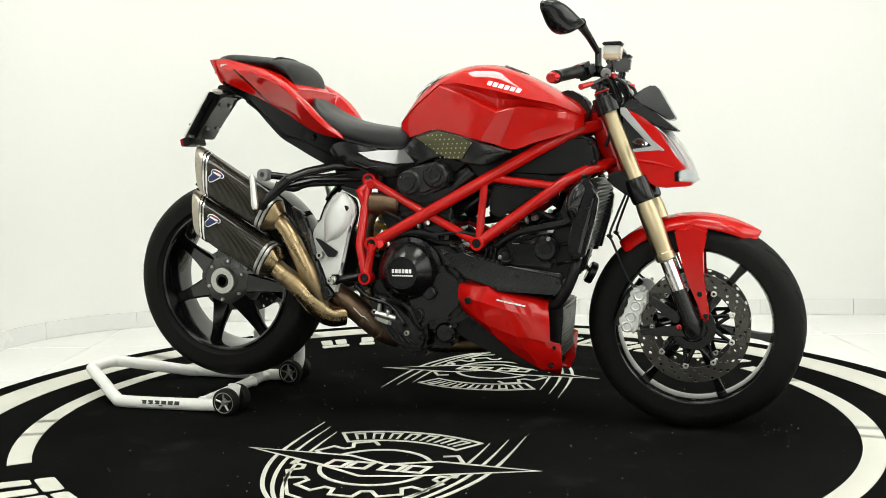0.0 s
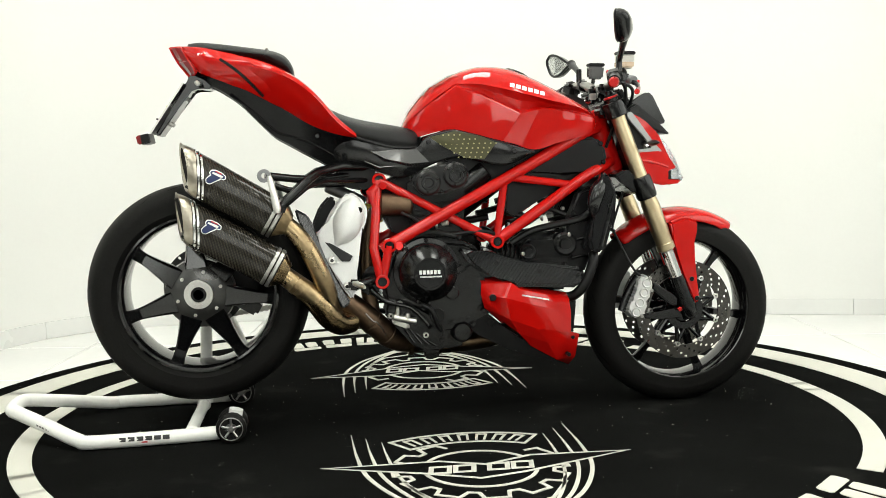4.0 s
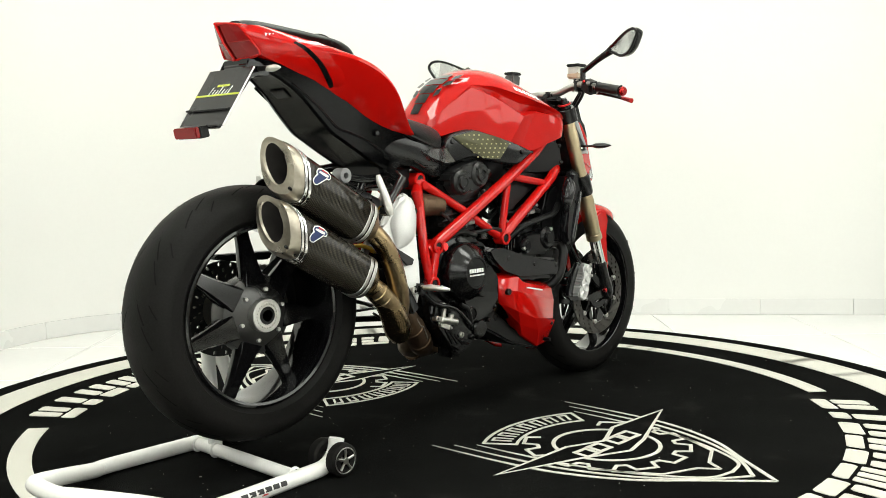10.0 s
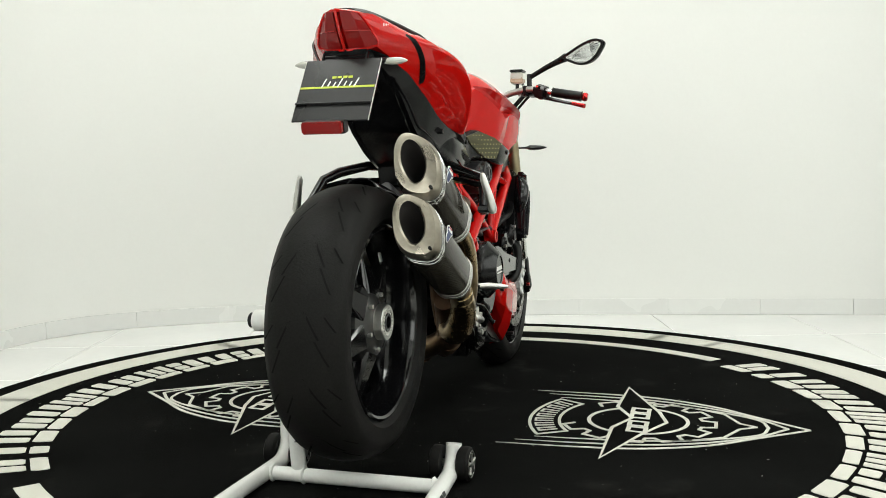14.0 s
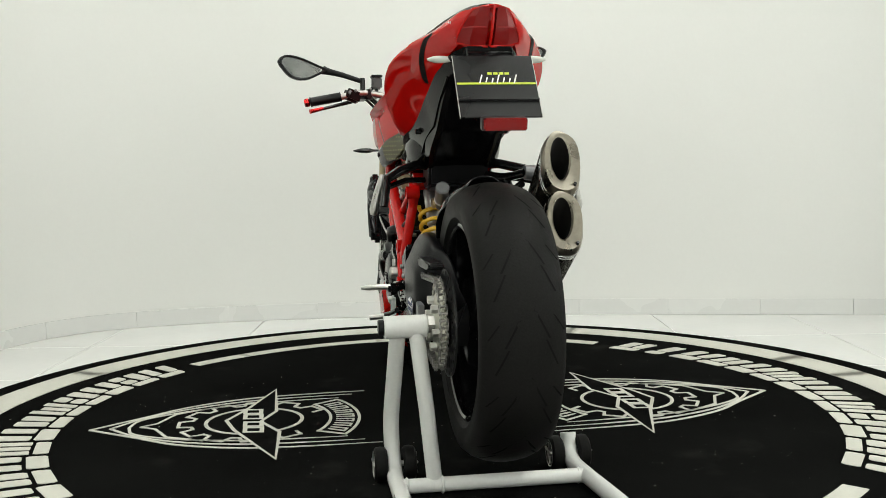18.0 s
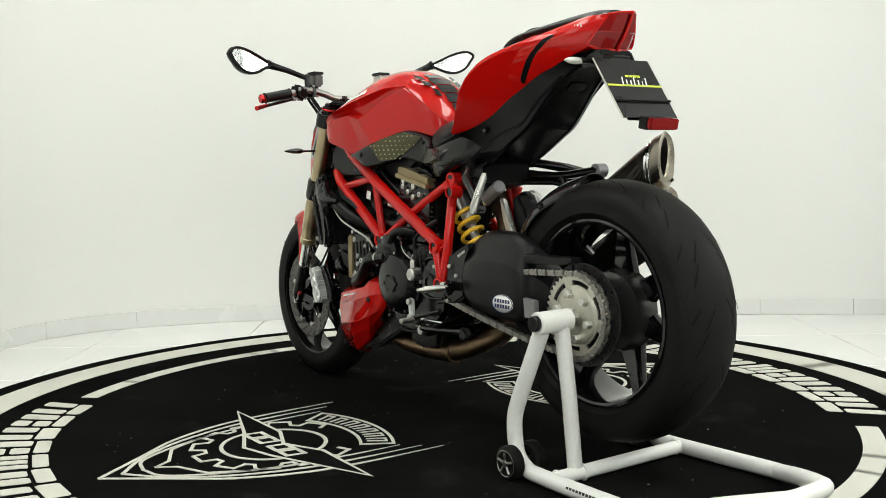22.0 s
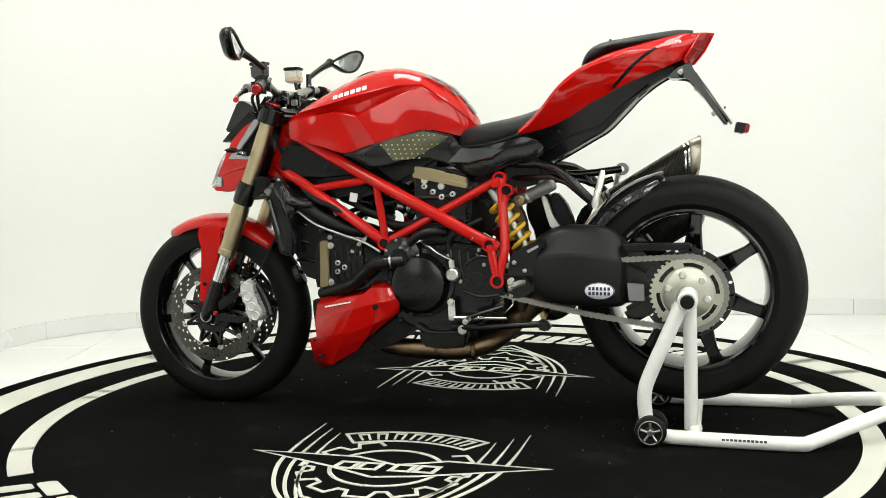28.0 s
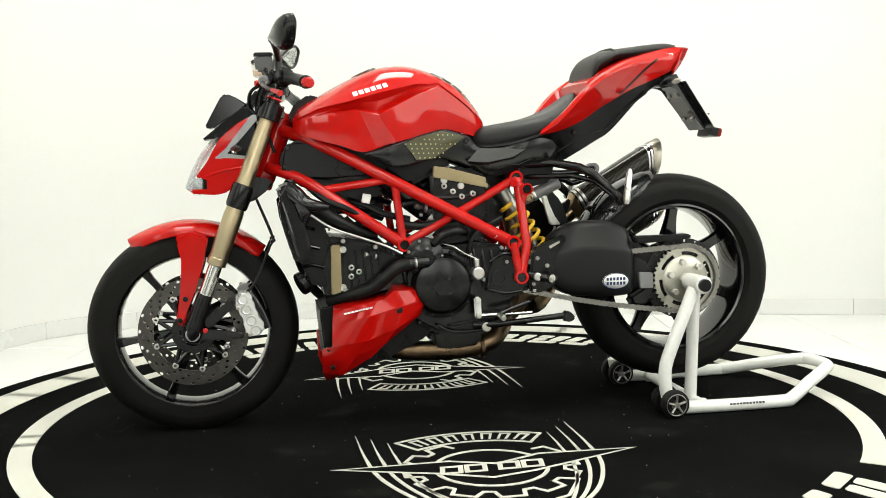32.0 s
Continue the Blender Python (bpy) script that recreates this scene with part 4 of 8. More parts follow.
fr("strut_tube", [(0.19, 0.126, 0.716), (0.385, 0.114, 0.690)], 0.0115)
for x, z, y in ((-0.200, 0.716, 0.092), (-0.178, 0.527, 0.139), (-0.201, 0.424, 0.143), (-0.226, 0.6815, 0.116), (0.142, 0.529, 0.123)):
    for s in (1,) if x == -0.226 else (-1, 1):
        part("frame_boss", ring((x, s * (y - 0.02), z), (x, s * (y + 0.018), z), 0.0178 if x == -0.226 else 0.0205, 0.0135, 20), red_frame, frame_part)
        part("boss_bolt", rod((x, s * (y - 0.02), z), (x, s * (y + (0.0165 if z > 0.7 else 0.0145)), z), 0.0137, None, 14), black_metal, frame_part)
part("cross_member", rod((-0.19, -0.12, 0.70), (-0.19, 0.12, 0.70), 0.012), red_frame, frame_part)
for s in (-1, 1):
    part("frame_lug", tube([(-0.205, s * 0.100, 0.700), (-0.226, s * 0.116, 0.6815), (-0.214, s * 0.115, 0.640)], [0.012, 0.015, 0.010], 12), red_frame, frame_part)

# ---- tank ----
TANK = [(-0.122, 0.872, 0.848, 0.030), (-0.108, 0.903, 0.842, 0.062), (-0.080, 0.942, 0.840, 0.079), (-0.040, 0.985, 0.850, 0.091), (0.010, 1.015, 0.860, 0.105), (0.065, 1.038, 0.850, 0.123),
        (0.120, 1.049, 0.834, 0.142), (0.190, 1.044, 0.815, 0.158), (0.255, 1.022, 0.797, 0.172), (0.320, 0.990, 0.815, 0.179), (0.385, 0.953, 0.832, 0.170), (0.428, 0.926, 0.845, 0.150), (0.450, 0.900, 0.862, 0.110)]


def step(v, a, b):
    """Smooth step of v from a to b."""
    u = min(1.0, max(0.0, (v - a) / (b - a)))
    return u * u * (3 - 2 * u)


TANK_FINE = spline(TANK, 8)
SECTION = spline([(0.0, 0.93), (0.18, 0.965), (0.42, 0.985), (0.62, 0.995), (0.77, 0.96), (0.88, 0.78), (0.96, 0.46), (1.0, 0.0)], 8)


def tank_at(x):
    """Top, bottom and half width of the tank at x."""
    return [float(np.interp(x, [q[0] for q in TANK_FINE], [q[k] for q in TANK_FINE])) for k in (1, 2, 3)]


def half_width(x, z):
    """The tank's half width at a place on its side, without the creases."""
    zt, zb, w = tank_at(x)
    v = min(1.0, max(0.0, (z - zb) / (zt - zb)))
    return w * float(np.interp(v, [q[0] for q in SECTION], [q[1] for q in SECTION]))


def tank_half(x0):
    """One station of the tank's side: flank, ridge, groove, shoulder, crown. The station leans forward like the front edge of the flank."""
    lean = 0.050 * step(x0, -0.06, 0.15) * (1 - step(x0, 0.20, 0.42))
    xr = x0 + lean
    zt, zb, w = tank_at(x0)
    zr = float(np.interp(xr, [-0.12, -0.05, 0.028, 0.098, 0.210, 0.275, 0.35, 0.45], [0.872, 0.930, 0.982, 0.957, 0.900, 0.914, 0.905, 0.882]))
    zs = float(np.interp(xr, [-0.12, -0.05, 0.028, 0.10, 0.20, 0.30, 0.38, 0.45], [0.876, 0.936, 0.992, 0.988, 0.964, 0.936, 0.918, 0.886]))
    ztop = tank_at(xr)[0]
    zr, zs = min(zr, ztop - 0.012), min(zs, ztop - 0.008)
    fold = 0.30 * min(max(0.0, x0 - 0.160), 0.055) * (1 - step(x0, 0.30, 0.44))
    back = 0.25 * max(0.0, min(1.0, (-0.005 - x0) / 0.03)) * 0.012
    out = []
    yb = 0.965 * w
    yr = min(half_width(xr, zr), 1.1 * yb)
    for k in range(7):
        u = k / 6
        x = x0 + lean * u
        z = zb + (zr - zb) * u
        y = yb + (yr - yb) * u ** 1.5 + 0.003 * math.sin(math.pi * u) - fold * (1 - 0.25 * u) - back
        out.append((x, y, z))
    yr = out[-1][1]
    d = 0.017 * step(xr, 0.03, 0.17) * (1 - step(xr, 0.27, 0.37))
    ys = half_width(xr, zs)
    soft = 0.3 + 0.7 * step(xr, 0.0, 0.06)
    out.append((xr, yr - 0.0015 * soft, zr + 0.002))
    out.append((xr, yr - 0.0060 * soft, zr + 0.0042))
    zg = zr + 0.0045 + (zs - zr) * 0.12
    yg = min(half_width(xr, zg), yr) - 0.006 - d
    out.append((xr, yg, zg))
    out.append((xr, yg + (ys - yg) * 0.40 - d * 0.12, zg + (zs - zg) * 0.55))
    out.append((xr, ys, zs))
    for k in range(1, 11):
        u = k / 10
        x = xr - lean * u
        top = tank_at(x)[0]
        # towards the middle along the crown
        c = math.cos(u * math.pi / 2)
        z = top - (top - zs + (ztop - top) * 0.0) * (1 - math.sin(u * math.pi / 2)) ** 1.15
        out.append((x, ys * (0.30 * c + 0.70 * (1 - u)), min(z, top)))
    return out


rings = []
for x0 in sorted(set([round(float(v), 4) for v in np.linspace(-0.121, 0.449, 56)] + [0.1575, 0.160, 0.1625, 0.215, 0.221, -0.005, -0.035])):
    half = tank_half(x0)
    rings.append([(x, -y, z) for x, y, z in half] + [(x, y, z) for x, y, z in half[-2::-1]])
tank = part("fuel_tank", skin(bmesh.new(), rings), red_paint, motorcycle, "glossy red sculpted fuel tank with crisp creases", 16)


# white mark on each side of the tank: six slanted blocks
for s in (-1, 1):
    for k in range(6):
        x0, x1 = 0.181 + 0.0172 * k, 0.1940 + 0.0172 * k
        rows = []
        for v in range(4):
            row = []
            for x in (x0, x1):
                z = 0.9785 - 0.285 * (x - 0.181) + 0.0118 * v / 3
                xx = x + 0.004 * v / 3
                near = tank_half(xx - 0.02) + tank_half(xx - 0.035) + tank_half(xx)
                y = max([q[1] + 0.9 * (q[2] - z) for q in near if abs(q[2] - z) < 0.006 and abs(q[0] - xx) < 0.02] or [half_width(xx, z)])
                row.append((xx, s * (min(y, half_width(xx, z) + 0.006) + 0.002), z + 0.001))
            rows.append(row)
        part("print_block", skin(bmesh.new(), rows, False, False), print_white, tank)

# dark tank pad in pieces on the back of the tank
def tank_back(y, z):
    x = float(np.interp(z, [q[1] for q in TANK[:7]], [q[0] for q in TANK[:7]]))
    return (x + 2.2 * y * y - 0.004, y, z + 0.002)


for z0, z1, w in ((0.905, 0.935, 0.020), (0.938, 0.965, 0.026), (0.968, 0.992, 0.034), (0.995, 1.012, 0.040), (1.014, 1.027, 0.030)):
    rows = [[tank_back(w * (1 + 0.25 * math.sin(6 * z)) * u, z) for u in (-1, -0.5, 0, 0.5, 1)] for z in (z0, (z0 + z1) / 2, z1)]
    part("tank_pad", skin(bmesh.new(), rows, False, False), clear_grey, tank, "dark resin tank pad piece")
for s in (-1, 1):
    for z0, z1, a, b in ((0.985, 1.0, 0.045, 0.068), (0.955, 0.975, 0.036, 0.052), (1.006, 1.018, 0.05, 0.07)):
        rows = [[tank_back(s * (a + (b - a) * u), z + 0.006 * u) for u in (0, 0.5, 1)] for z in (z0, z1)]
        part("tank_pad", skin(bmesh.new(), rows, False, False), clear_grey, tank)
part("filler_cap", lathe([(0, 0.004), (0.036, 0.004), (0.040, 0.0), (0.040, -0.006), (0, -0.006)], (0.235, 0, 1.0285), (0.42, 0, 1), 28), black_metal, tank)
part("tank_front_cover", prism([(0.36, 0.955), (0.40, 0.965), (0.44, 0.94), (0.46, 0.90), (0.44, 0.875), (0.40, 0.90)], -0.05, 0.05, 0.006), black_plastic, motorcycle)

# ---- panels under the tank ----
# stations of the long side panel: x, top, bottom, half width at the crest
PANEL = [(-0.365, 0.868, 0.805, 0.080), (-0.325, 0.854, 0.778, 0.108), (-0.285, 0.842, 0.760, 0.124), (-0.235, 0.830, 0.752, 0.131), (-0.19, 0.818, 0.735, 0.130), (-0.145, 0.806, 0.722, 0.124), (-0.115, 0.804, 0.724, 0.116), (-0.085, 0.812, 0.736, 0.105),
         (-0.062, 0.838, 0.748, 0.098), (-0.025, 0.852, 0.764, 0.101), (0.022, 0.860, 0.776, 0.116), (0.07, 0.848, 0.770, 0.135), (0.12, 0.833, 0.757, 0.153), (0.175, 0.816, 0.753, 0.164), (0.225, 0.801, 0.775, 0.166), (0.252, 0.794, 0.790, 0.162)]
PANEL_FINE = spline(PANEL, 4)


def panel_y(x):
    return float(np.interp(x, [q[0] for q in PANEL_FINE], [q[3] for q in PANEL_FINE]))


def laid(bm, s, level, proud=0.0):
    """Lay flat work drawn at one level onto the curved panel."""
    for v in bm.verts:
        v.co.y += s * (panel_y(v.co.x) - level + proud)
    return bm


def panel_mesh(s):
    rows = []
    for q in PANEL:
        x, zt, zb, y = q
        h = zt - zb
        k = step(-x, 0.02, 0.10)
        rows.append([(x, s * (y - 0.030), zt - 0.001), (x, s * (y - 0.008), zt), (x, s * (y - 0.0025), zt - 0.003), (x, s * (y - 0.0008), zt - 0.008), (x, s * y, zt - 0.35 * h), (x, s * (y - 0.0015 - 0.002 * k), zt - 0.65 * h),
                     (x, s * (y - 0.005 - 0.006 * k), zb + 0.006), (x, s * (y - 0.009 - 0.006 * k), zb + 0.001), (x, s * (y - 0.018 - 0.006 * k), zb), (x, s * (y - 0.045), zb + 0.004)])
    cols = [spline(c, 3) for c in zip(*rows)]
    return skin(bmesh.new(), list(zip(*cols)))


for s in (-1, 1):
    y = s * 0.150
    pan = part("side_panel", panel_mesh(s), panel_black, motorcycle, "satin black panel under tank and seat", 24)
    # sunk pocket with raised edges towards the back
    bm = bmesh.new()
    upper = [bm.verts.new((x, s * 0.1405, z)) for x, z in ((-0.088, 0.803), (-0.160, 0.803), (-0.228, 0.801))]
    lower = [bm.verts.new((x, s * 0.1530, z)) for x, z in ((-0.052, 0.766), (-0.112, 0.762), (-0.183, 0.777))]
    under = [bm.verts.new((x, s * 0.1345, z)) for x, z in ((-0.060, 0.758), (-0.114, 0.752), (-0.190, 0.768))]
    for k in (0, 1):
        bm.faces.new((upper[k], upper[k + 1], lower[k + 1], lower[k]))
        bm.faces.new((lower[k], lower[k + 1], under[k + 1], under[k]))
    bm.faces.new((upper[2], under[2], lower[2]))
    bm.faces.new((upper[0], lower[0], under[0]))
    bmesh.ops.recalc_face_normals(bm, faces=bm.faces[:])
    # paler than the panel: part of the ledge's highlight is put into its grey
    part("panel_ledge", laid(bm, s, 0.141), ledge_sheen, pan, "glossy ledge of the side panel, paler for its highlight", 20)
    part("pocket_edge", laid(tube([(-0.142, s * 0.141, 0.757), (-0.200, s * 0.141, 0.752), (-0.241, s * 0.141, 0.770)], [0.0015, 0.0030, 0.0015], 8), s, 0.141, -0.004), clear_grey, pan)
    edge = [(-0.050, 0.838), (-0.014, 0.846), (0.022, 0.855), (0.060, 0.846), (0.100, 0.836), (0.138, 0.818), (0.121, 0.795), (0.104, 0.772), (0.080, 0.773), (0.055, 0.775), (0.028, 0.789), (0.0, 0.805), (-0.025, 0.821)]
    bm = bmesh.new()
    mid_line = [bm.verts.new((x, s * 0.168, 0.815 + 0.02 * (0.05 - abs(x - 0.05)))) for x in (0.045,)]
    rim_v = [bm.verts.new((x, s * 0.167, z)) for x, z in edge]
    low_v = [bm.verts.new((x, s * 0.160, z)) for x, z in edge]
    for k in range(len(edge)):
        n = (k + 1) % len(edge)
        bm.faces.new((mid_line[0], rim_v[k], rim_v[n]))
        bm.faces.new((rim_v[k], low_v[k], low_v[n], rim_v[n]))
    part("mesh_insert", laid(bm, s, 0.164), mesh_olive, pan, "olive yellow perforated mesh insert")
    dots = bmesh.new()
    for i in range(11):
        for j in range(6):
            x, z = -0.03 + 0.0155 * i + 0.004 * j, 0.778 + 0.013 * j + 0.0 * i
            if z < 0.850 - 0.28 * max(0, x - 0.02) and z > 0.775 + 0.75 * max(0, 0.035 - x) and z > 0.772 + 1.3 * max(0, x - 0.104):
                box(pose(x, y + s * 0.0168, z), 0.0040, 0.001, 0.0040, 0, dots)
    part("mesh_holes", laid(dots, s, 0.164, 0.0012), print_lime_dim, pan)
    for x, z in ((-0.052, 0.824), (0.190, 0.792)):
        part("screw", rod((x, s * (panel_y(x) - 0.006), z), (x, s * (panel_y(x) + 0.004), z), 0.007, None, 12), black_metal, pan)
    # black cover of the airbox behind the fork
    air = part("airbox_cover", prism([(0.19, 0.745), (0.25, 0.722), (0.34, 0.716), (0.44, 0.730), (0.478, 0.742), (0.490, 0.760), (0.480, 0.808), (0.455, 0.832), (0.40, 0.835), (0.33, 0.805)], s * 0.05, s * 0.105, 0.012, 3),
               black_plastic, motorcycle, "matt black airbox side cover")
    for x, z in ((0.466, 0.812), (0.474, 0.758)):
        part("screw", rod((x, s * 0.102, z), (x, s * 0.110, z), 0.007, None, 12), black_metal, air)

# ---- seat and tail ----
SEAT = [(-0.405, 0.972, 0.94, 0.050), (-0.385, 0.960, 0.905, 0.090), (-0.345, 0.932, 0.868, 0.120), (-0.295, 0.908, 0.845, 0.138), (-0.24, 0.893, 0.825, 0.142), (-0.175, 0.882, 0.808, 0.130), (-0.12, 0.872, 0.803, 0.108),
        (-0.085, 0.862, 0.808, 0.084), (-0.068, 0.845, 0.815, 0.045)]
rings = []
for x, zt, zb, w in SEAT:
    h = zt - zb
    half = [(0.80 * w, zb), (0.97 * w, zb + 0.15 * h), (w, zb + 0.40 * h), (0.90 * w, zb + 0.72 * h), (0.62 * w, zb + 0.94 * h), (0, zt - 0.004)]
    rings.append([(x, -y, z) for y, z in half] + [(x, y, z) for y, z in half[-2::-1]])
part("seat", loft(rings, 5, 4), seat_vinyl, motorcycle, "black vinyl rider seat")

TAIL = [(-0.748, 1.103, 0.050, 1.096, 0.044, 1.078, 0.036), (-0.712, 1.104, 0.070, 1.086, 0.074, 1.036, 0.060), (-0.675, 1.097, 0.086, 1.074, 0.098, 1.018, 0.078),
        (-0.60, 1.079, 0.112, 1.056, 0.134, 0.988, 0.092), (-0.53, 1.061, 0.138, 1.043, 0.168, 0.954, 0.102), (-0.465, 1.032, 0.165, 1.020, 0.194, 0.922, 0.112), (-0.415, 0.994, 0.165, 0.990, 0.203, 0.888, 0.118)]
rings = []
for x, zt, ye, ze, w, zb, yb in TAIL:
    # half section: bottom, flank, shoulder, top edge, middle
    w, yb = w - 0.004, yb - 0.006
    half = [(yb * 0.5, zb), (yb, zb + 0.003), (yb + (w - yb) * 0.55, zb + (ze - zb) * 0.40), (w, ze - 0.012), (w - 0.002, ze - 0.003), (w - 0.010, ze + 0.003), (ye * 0.80, zt - 0.010), (ye * 0.74, zt - 0.002), (ye * 0.35, zt), (0, zt + 0.001)]
    rings.append([(x, -y, z) for y, z in half] + [(x, y, z) for y, z in half[-2::-1]])
tail = part("tail_cowl", loft(rings, 6, 1), red_paint, motorcycle, "glossy red pointed tail cowl", 28)
def eased(rows, times=10):
    """Even out a run of stations, keeping its ends."""
    a = np.array(rows, float)
    for _ in range(times):
        a[1:-1] = 0.25 * a[:-2] + 0.5 * a[1:-1] + 0.25 * a[2:]
    return [tuple(float(c) for c in q) for q in a]


WING = TAIL + [(-0.37, 0.950, 0.158, 0.950, 0.199, 0.866, 0.126), (-0.335, 0.910, 0.152, 0.907, 0.183, 0.853, 0.132), (-0.30, 0.877, 0.146, 0.873, 0.165, 0.844, 0.138), (-0.265, 0.848, 0.143, 0.845, 0.148, 0.838, 0.141)]
TAIL_FINE = eased(spline(WING, 6))


def tail_side(x, z):
    """Half width of the tail's flank."""
    ze, w, zb, yb = (float(np.interp(x, [q[0] for q in TAIL_FINE], [q[k] for q in TAIL_FINE])) for k in (3, 4, 5, 6))
    w += 0.003
    return float(np.interp(z, [zb, zb + (ze - 0.0096 - zb) * 0.5, ze - 0.0096, ze - 0.003, ze + 0.03], [yb, (yb + w) / 2 + 0.004, w, w - 0.002, w - 0.05]))


# each flank is one long shell that runs forward along the seat
for s in (-1, 1):
    rows = []
    for x, zt, ye, ze, w, zb, yb in TAIL_FINE:
        w += 0.003
        front = step(x, -0.47, -0.40)
        yt = (ye * 0.80) * (1 - front) + ye * front
        zz = zt
        edge = min(0.006, 0.2 * (ze - zb))
        half = [(yt - 0.010, zz - 0.012), (yt - 0.003, zz - 0.001), (yt + 0.004, zz)]
        half += [(yt + 0.004 + (w - 0.006 - yt - 0.004) * u, zz + (ze + 0.002 - zz) * u + 0.003 * math.sin(math.pi * u)) for u in (0.33, 0.66, 1.0)]
        half += [(w - 0.0015, ze - 0.5 * edge), (w, ze - 1.6 * edge)]
        half += [(w + (yb - w) * u + 0.004 * math.sin(math.pi * u), ze - 1.6 * edge + (zb - ze + 1.6 * edge) * u) for u in (0.25, 0.5, 0.75, 1.0)]
        half += [(yb - 0.010, zb + 0.003), (yb - 0.014, zb + 0.012)]
        rows.append([(x, s * y, z) for y, z in half])
    part("tail_flank", skin(bmesh.new(), rows), red_paint, tail, "red side shell of the tail", 26)
    # dark air slit along the flank
    line = spline([(-0.640, 1.063), (-0.612, 1.044), (-0.58, 1.018), (-0.55, 0.988), (-0.522, 0.958)], 5)
    dark, lip = [], []
    for k, (x, z) in enumerate(line):
        w = float(np.interp(k / (len(line) - 1), [0, 0.15, 0.6, 0.92, 1], [0.0008, 0.005, 0.008, 0.009, 0.004]))
        y = tail_side(x, z)
        # the opening faces rearward: its front edge stands proud
        dark.append([(x - 0.004, s * (tail_side(x - 0.004, z) + 0.0008), z - 0.002), (x + 0.003, s * (tail_side(x + 0.003, z) + w), z + 0.002)])
        lip.append([(x + 0.003, s * (tail_side(x + 0.003, z) + w + 0.0003), z + 0.002), (x + 0.006, s * (tail_side(x + 0.006, z) + w + 0.0003), z + 0.002), (x + 0.03, s * (tail_side(x + 0.03, z) + 0.55 * w), z + 0.004),
                    (x + 0.06, s * (tail_side(x + 0.06, z) + 0.0004), z + 0.005)])
    part("air_slit", skin(bmesh.new(), dark, False, False), black_plastic, tail)
    part("slit_lip", skin(bmesh.new(), lip, False, False), red_paint, tail)
    for k in range(3):
        x = -0.700 + 0.010 * k
        part("print_bar", box(pose(x, s * (tail_side(x, 1.080) + 0.0015), 1.080, 0, 0, -s * 22), 0.008, 0.002, 0.007, 0), print_white, tail)
# pillion pad
PIL = [(-0.735, 1.116, 0.040), (-0.70, 1.119, 0.060), (-0.655, 1.115, 0.077), (-0.60, 1.108, 0.092), (-0.55, 1.101, 0.103), (-0.51, 1.095, 0.112), (-0.48, 1.087, 0.118), (-0.455, 1.072, 0.120), (-0.438, 1.044, 0.112), (-0.433, 1.014, 0.085)]
rings = []
for x, zt, w in PIL:
    th = 0.030 if x > -0.50 else 0.020
    half = [(w * 0.7, zt - th - 0.016), (w, zt - th - 0.004), (w * 0.95, zt - 0.014), (w * 0.6, zt - 0.002), (0, zt + 0.002)]
    rings.append([(x, -y, z) for y, z in half] + [(x, y, z) for y, z in half[-2::-1]])
part("pillion_pad", loft(rings, 5, 4), seat_vinyl, motorcycle, "black vinyl pillion pad on the tail")
part("pad_seam", tube([(-0.515, -0.113, 1.071), (-0.512, -0.07, 1.094), (-0.510, 0, 1.098), (-0.512, 0.07, 1.094), (-0.515, 0.113, 1.071)], 0.004, 6, smooth=5), seat_vinyl, motorcycle)
# tail lamp: two flat lenses meet at a red ridge, with red lips above and below
RIDGE = [(-0.790, 1.106), (-0.782, 1.088), (-0.768, 1.062), (-0.748, 1.036), (-0.738, 1.024)]
OUTER = [(-0.752, 0.040, 1.103), (-0.742, 0.053, 1.086), (-0.730, 0.064, 1.064), (-0.716, 0.073, 1.042), (-0.712, 0.071, 1.032)]
for side in (-1, 1):
    rows = []
    for (x, z), (xo, yo, zo) in zip(RIDGE, OUTER):
        a, b = Vector((x + 0.006, side * 0.009, z)), Vector((xo, side * yo, zo))
        rows.append([a, a.lerp(b, 0.5) + Vector((-0.004, side * 0.004, 0)), b, b + Vector((0.012, -side * 0.012, 0)), a + Vector((0.045, 0, 0))])
    lamp = part("tail_lamp", skin(bmesh.new(), rows), red_lens, motorcycle, "deep red tail lamp lens", 14)
    bar = [q[0].lerp(q[2], u) + Vector((-0.0045 * math.sin(u * math.pi) - 0.001, side * (0.0045 * math.sin(u * math.pi) + 0.001), 0)) for u in (0.04, 0.25, 0.5, 0.75, 0.94) for q in rows[2:3]]
    part("lens_rib", tube(bar, 0.0014, 6), lens_rib, lamp)
    edge = [q[2] + Vector((-0.001, side * 0.001, 0)) for q in rows]
    part("lens_border", tube([rows[0][0]] + edge + [rows[-1][0]], 0.0026, 8), red_paint, lamp)
    lip = [(-0.793, 0.0, 1.106), (-0.772, side * 0.022, 1.106), (-0.750, side * 0.042, 1.104), (-0.735, side * 0.050, 1.103)]
    part("tail_lip", skin(bmesh.new(), [[(x, y, z), (x + 0.004, y * 0.9, z + 0.003), (x + 0.03, y * 0.45, z + 0.005), (x + 0.03, y * 0.45, z - 0.005), (x + 0.004, y * 0.9, z - 0.005)] for x, y, z in spline(lip, 3)]), red_paint, tail, "", 24)
    part("tail_lip", tube([(-0.733, side * 0.003, 1.023), (-0.722, side * 0.036, 1.024), (-0.714, side * 0.058, 1.028), (-0.708, side * 0.070, 1.036)], [0.0030, 0.0030, 0.0028, 0.002], 8), red_paint, tail)
part("lamp_divider", tube([(x + 0.002, 0, z) for x, z in RIDGE], 0.0034, 8), red_paint, tail)
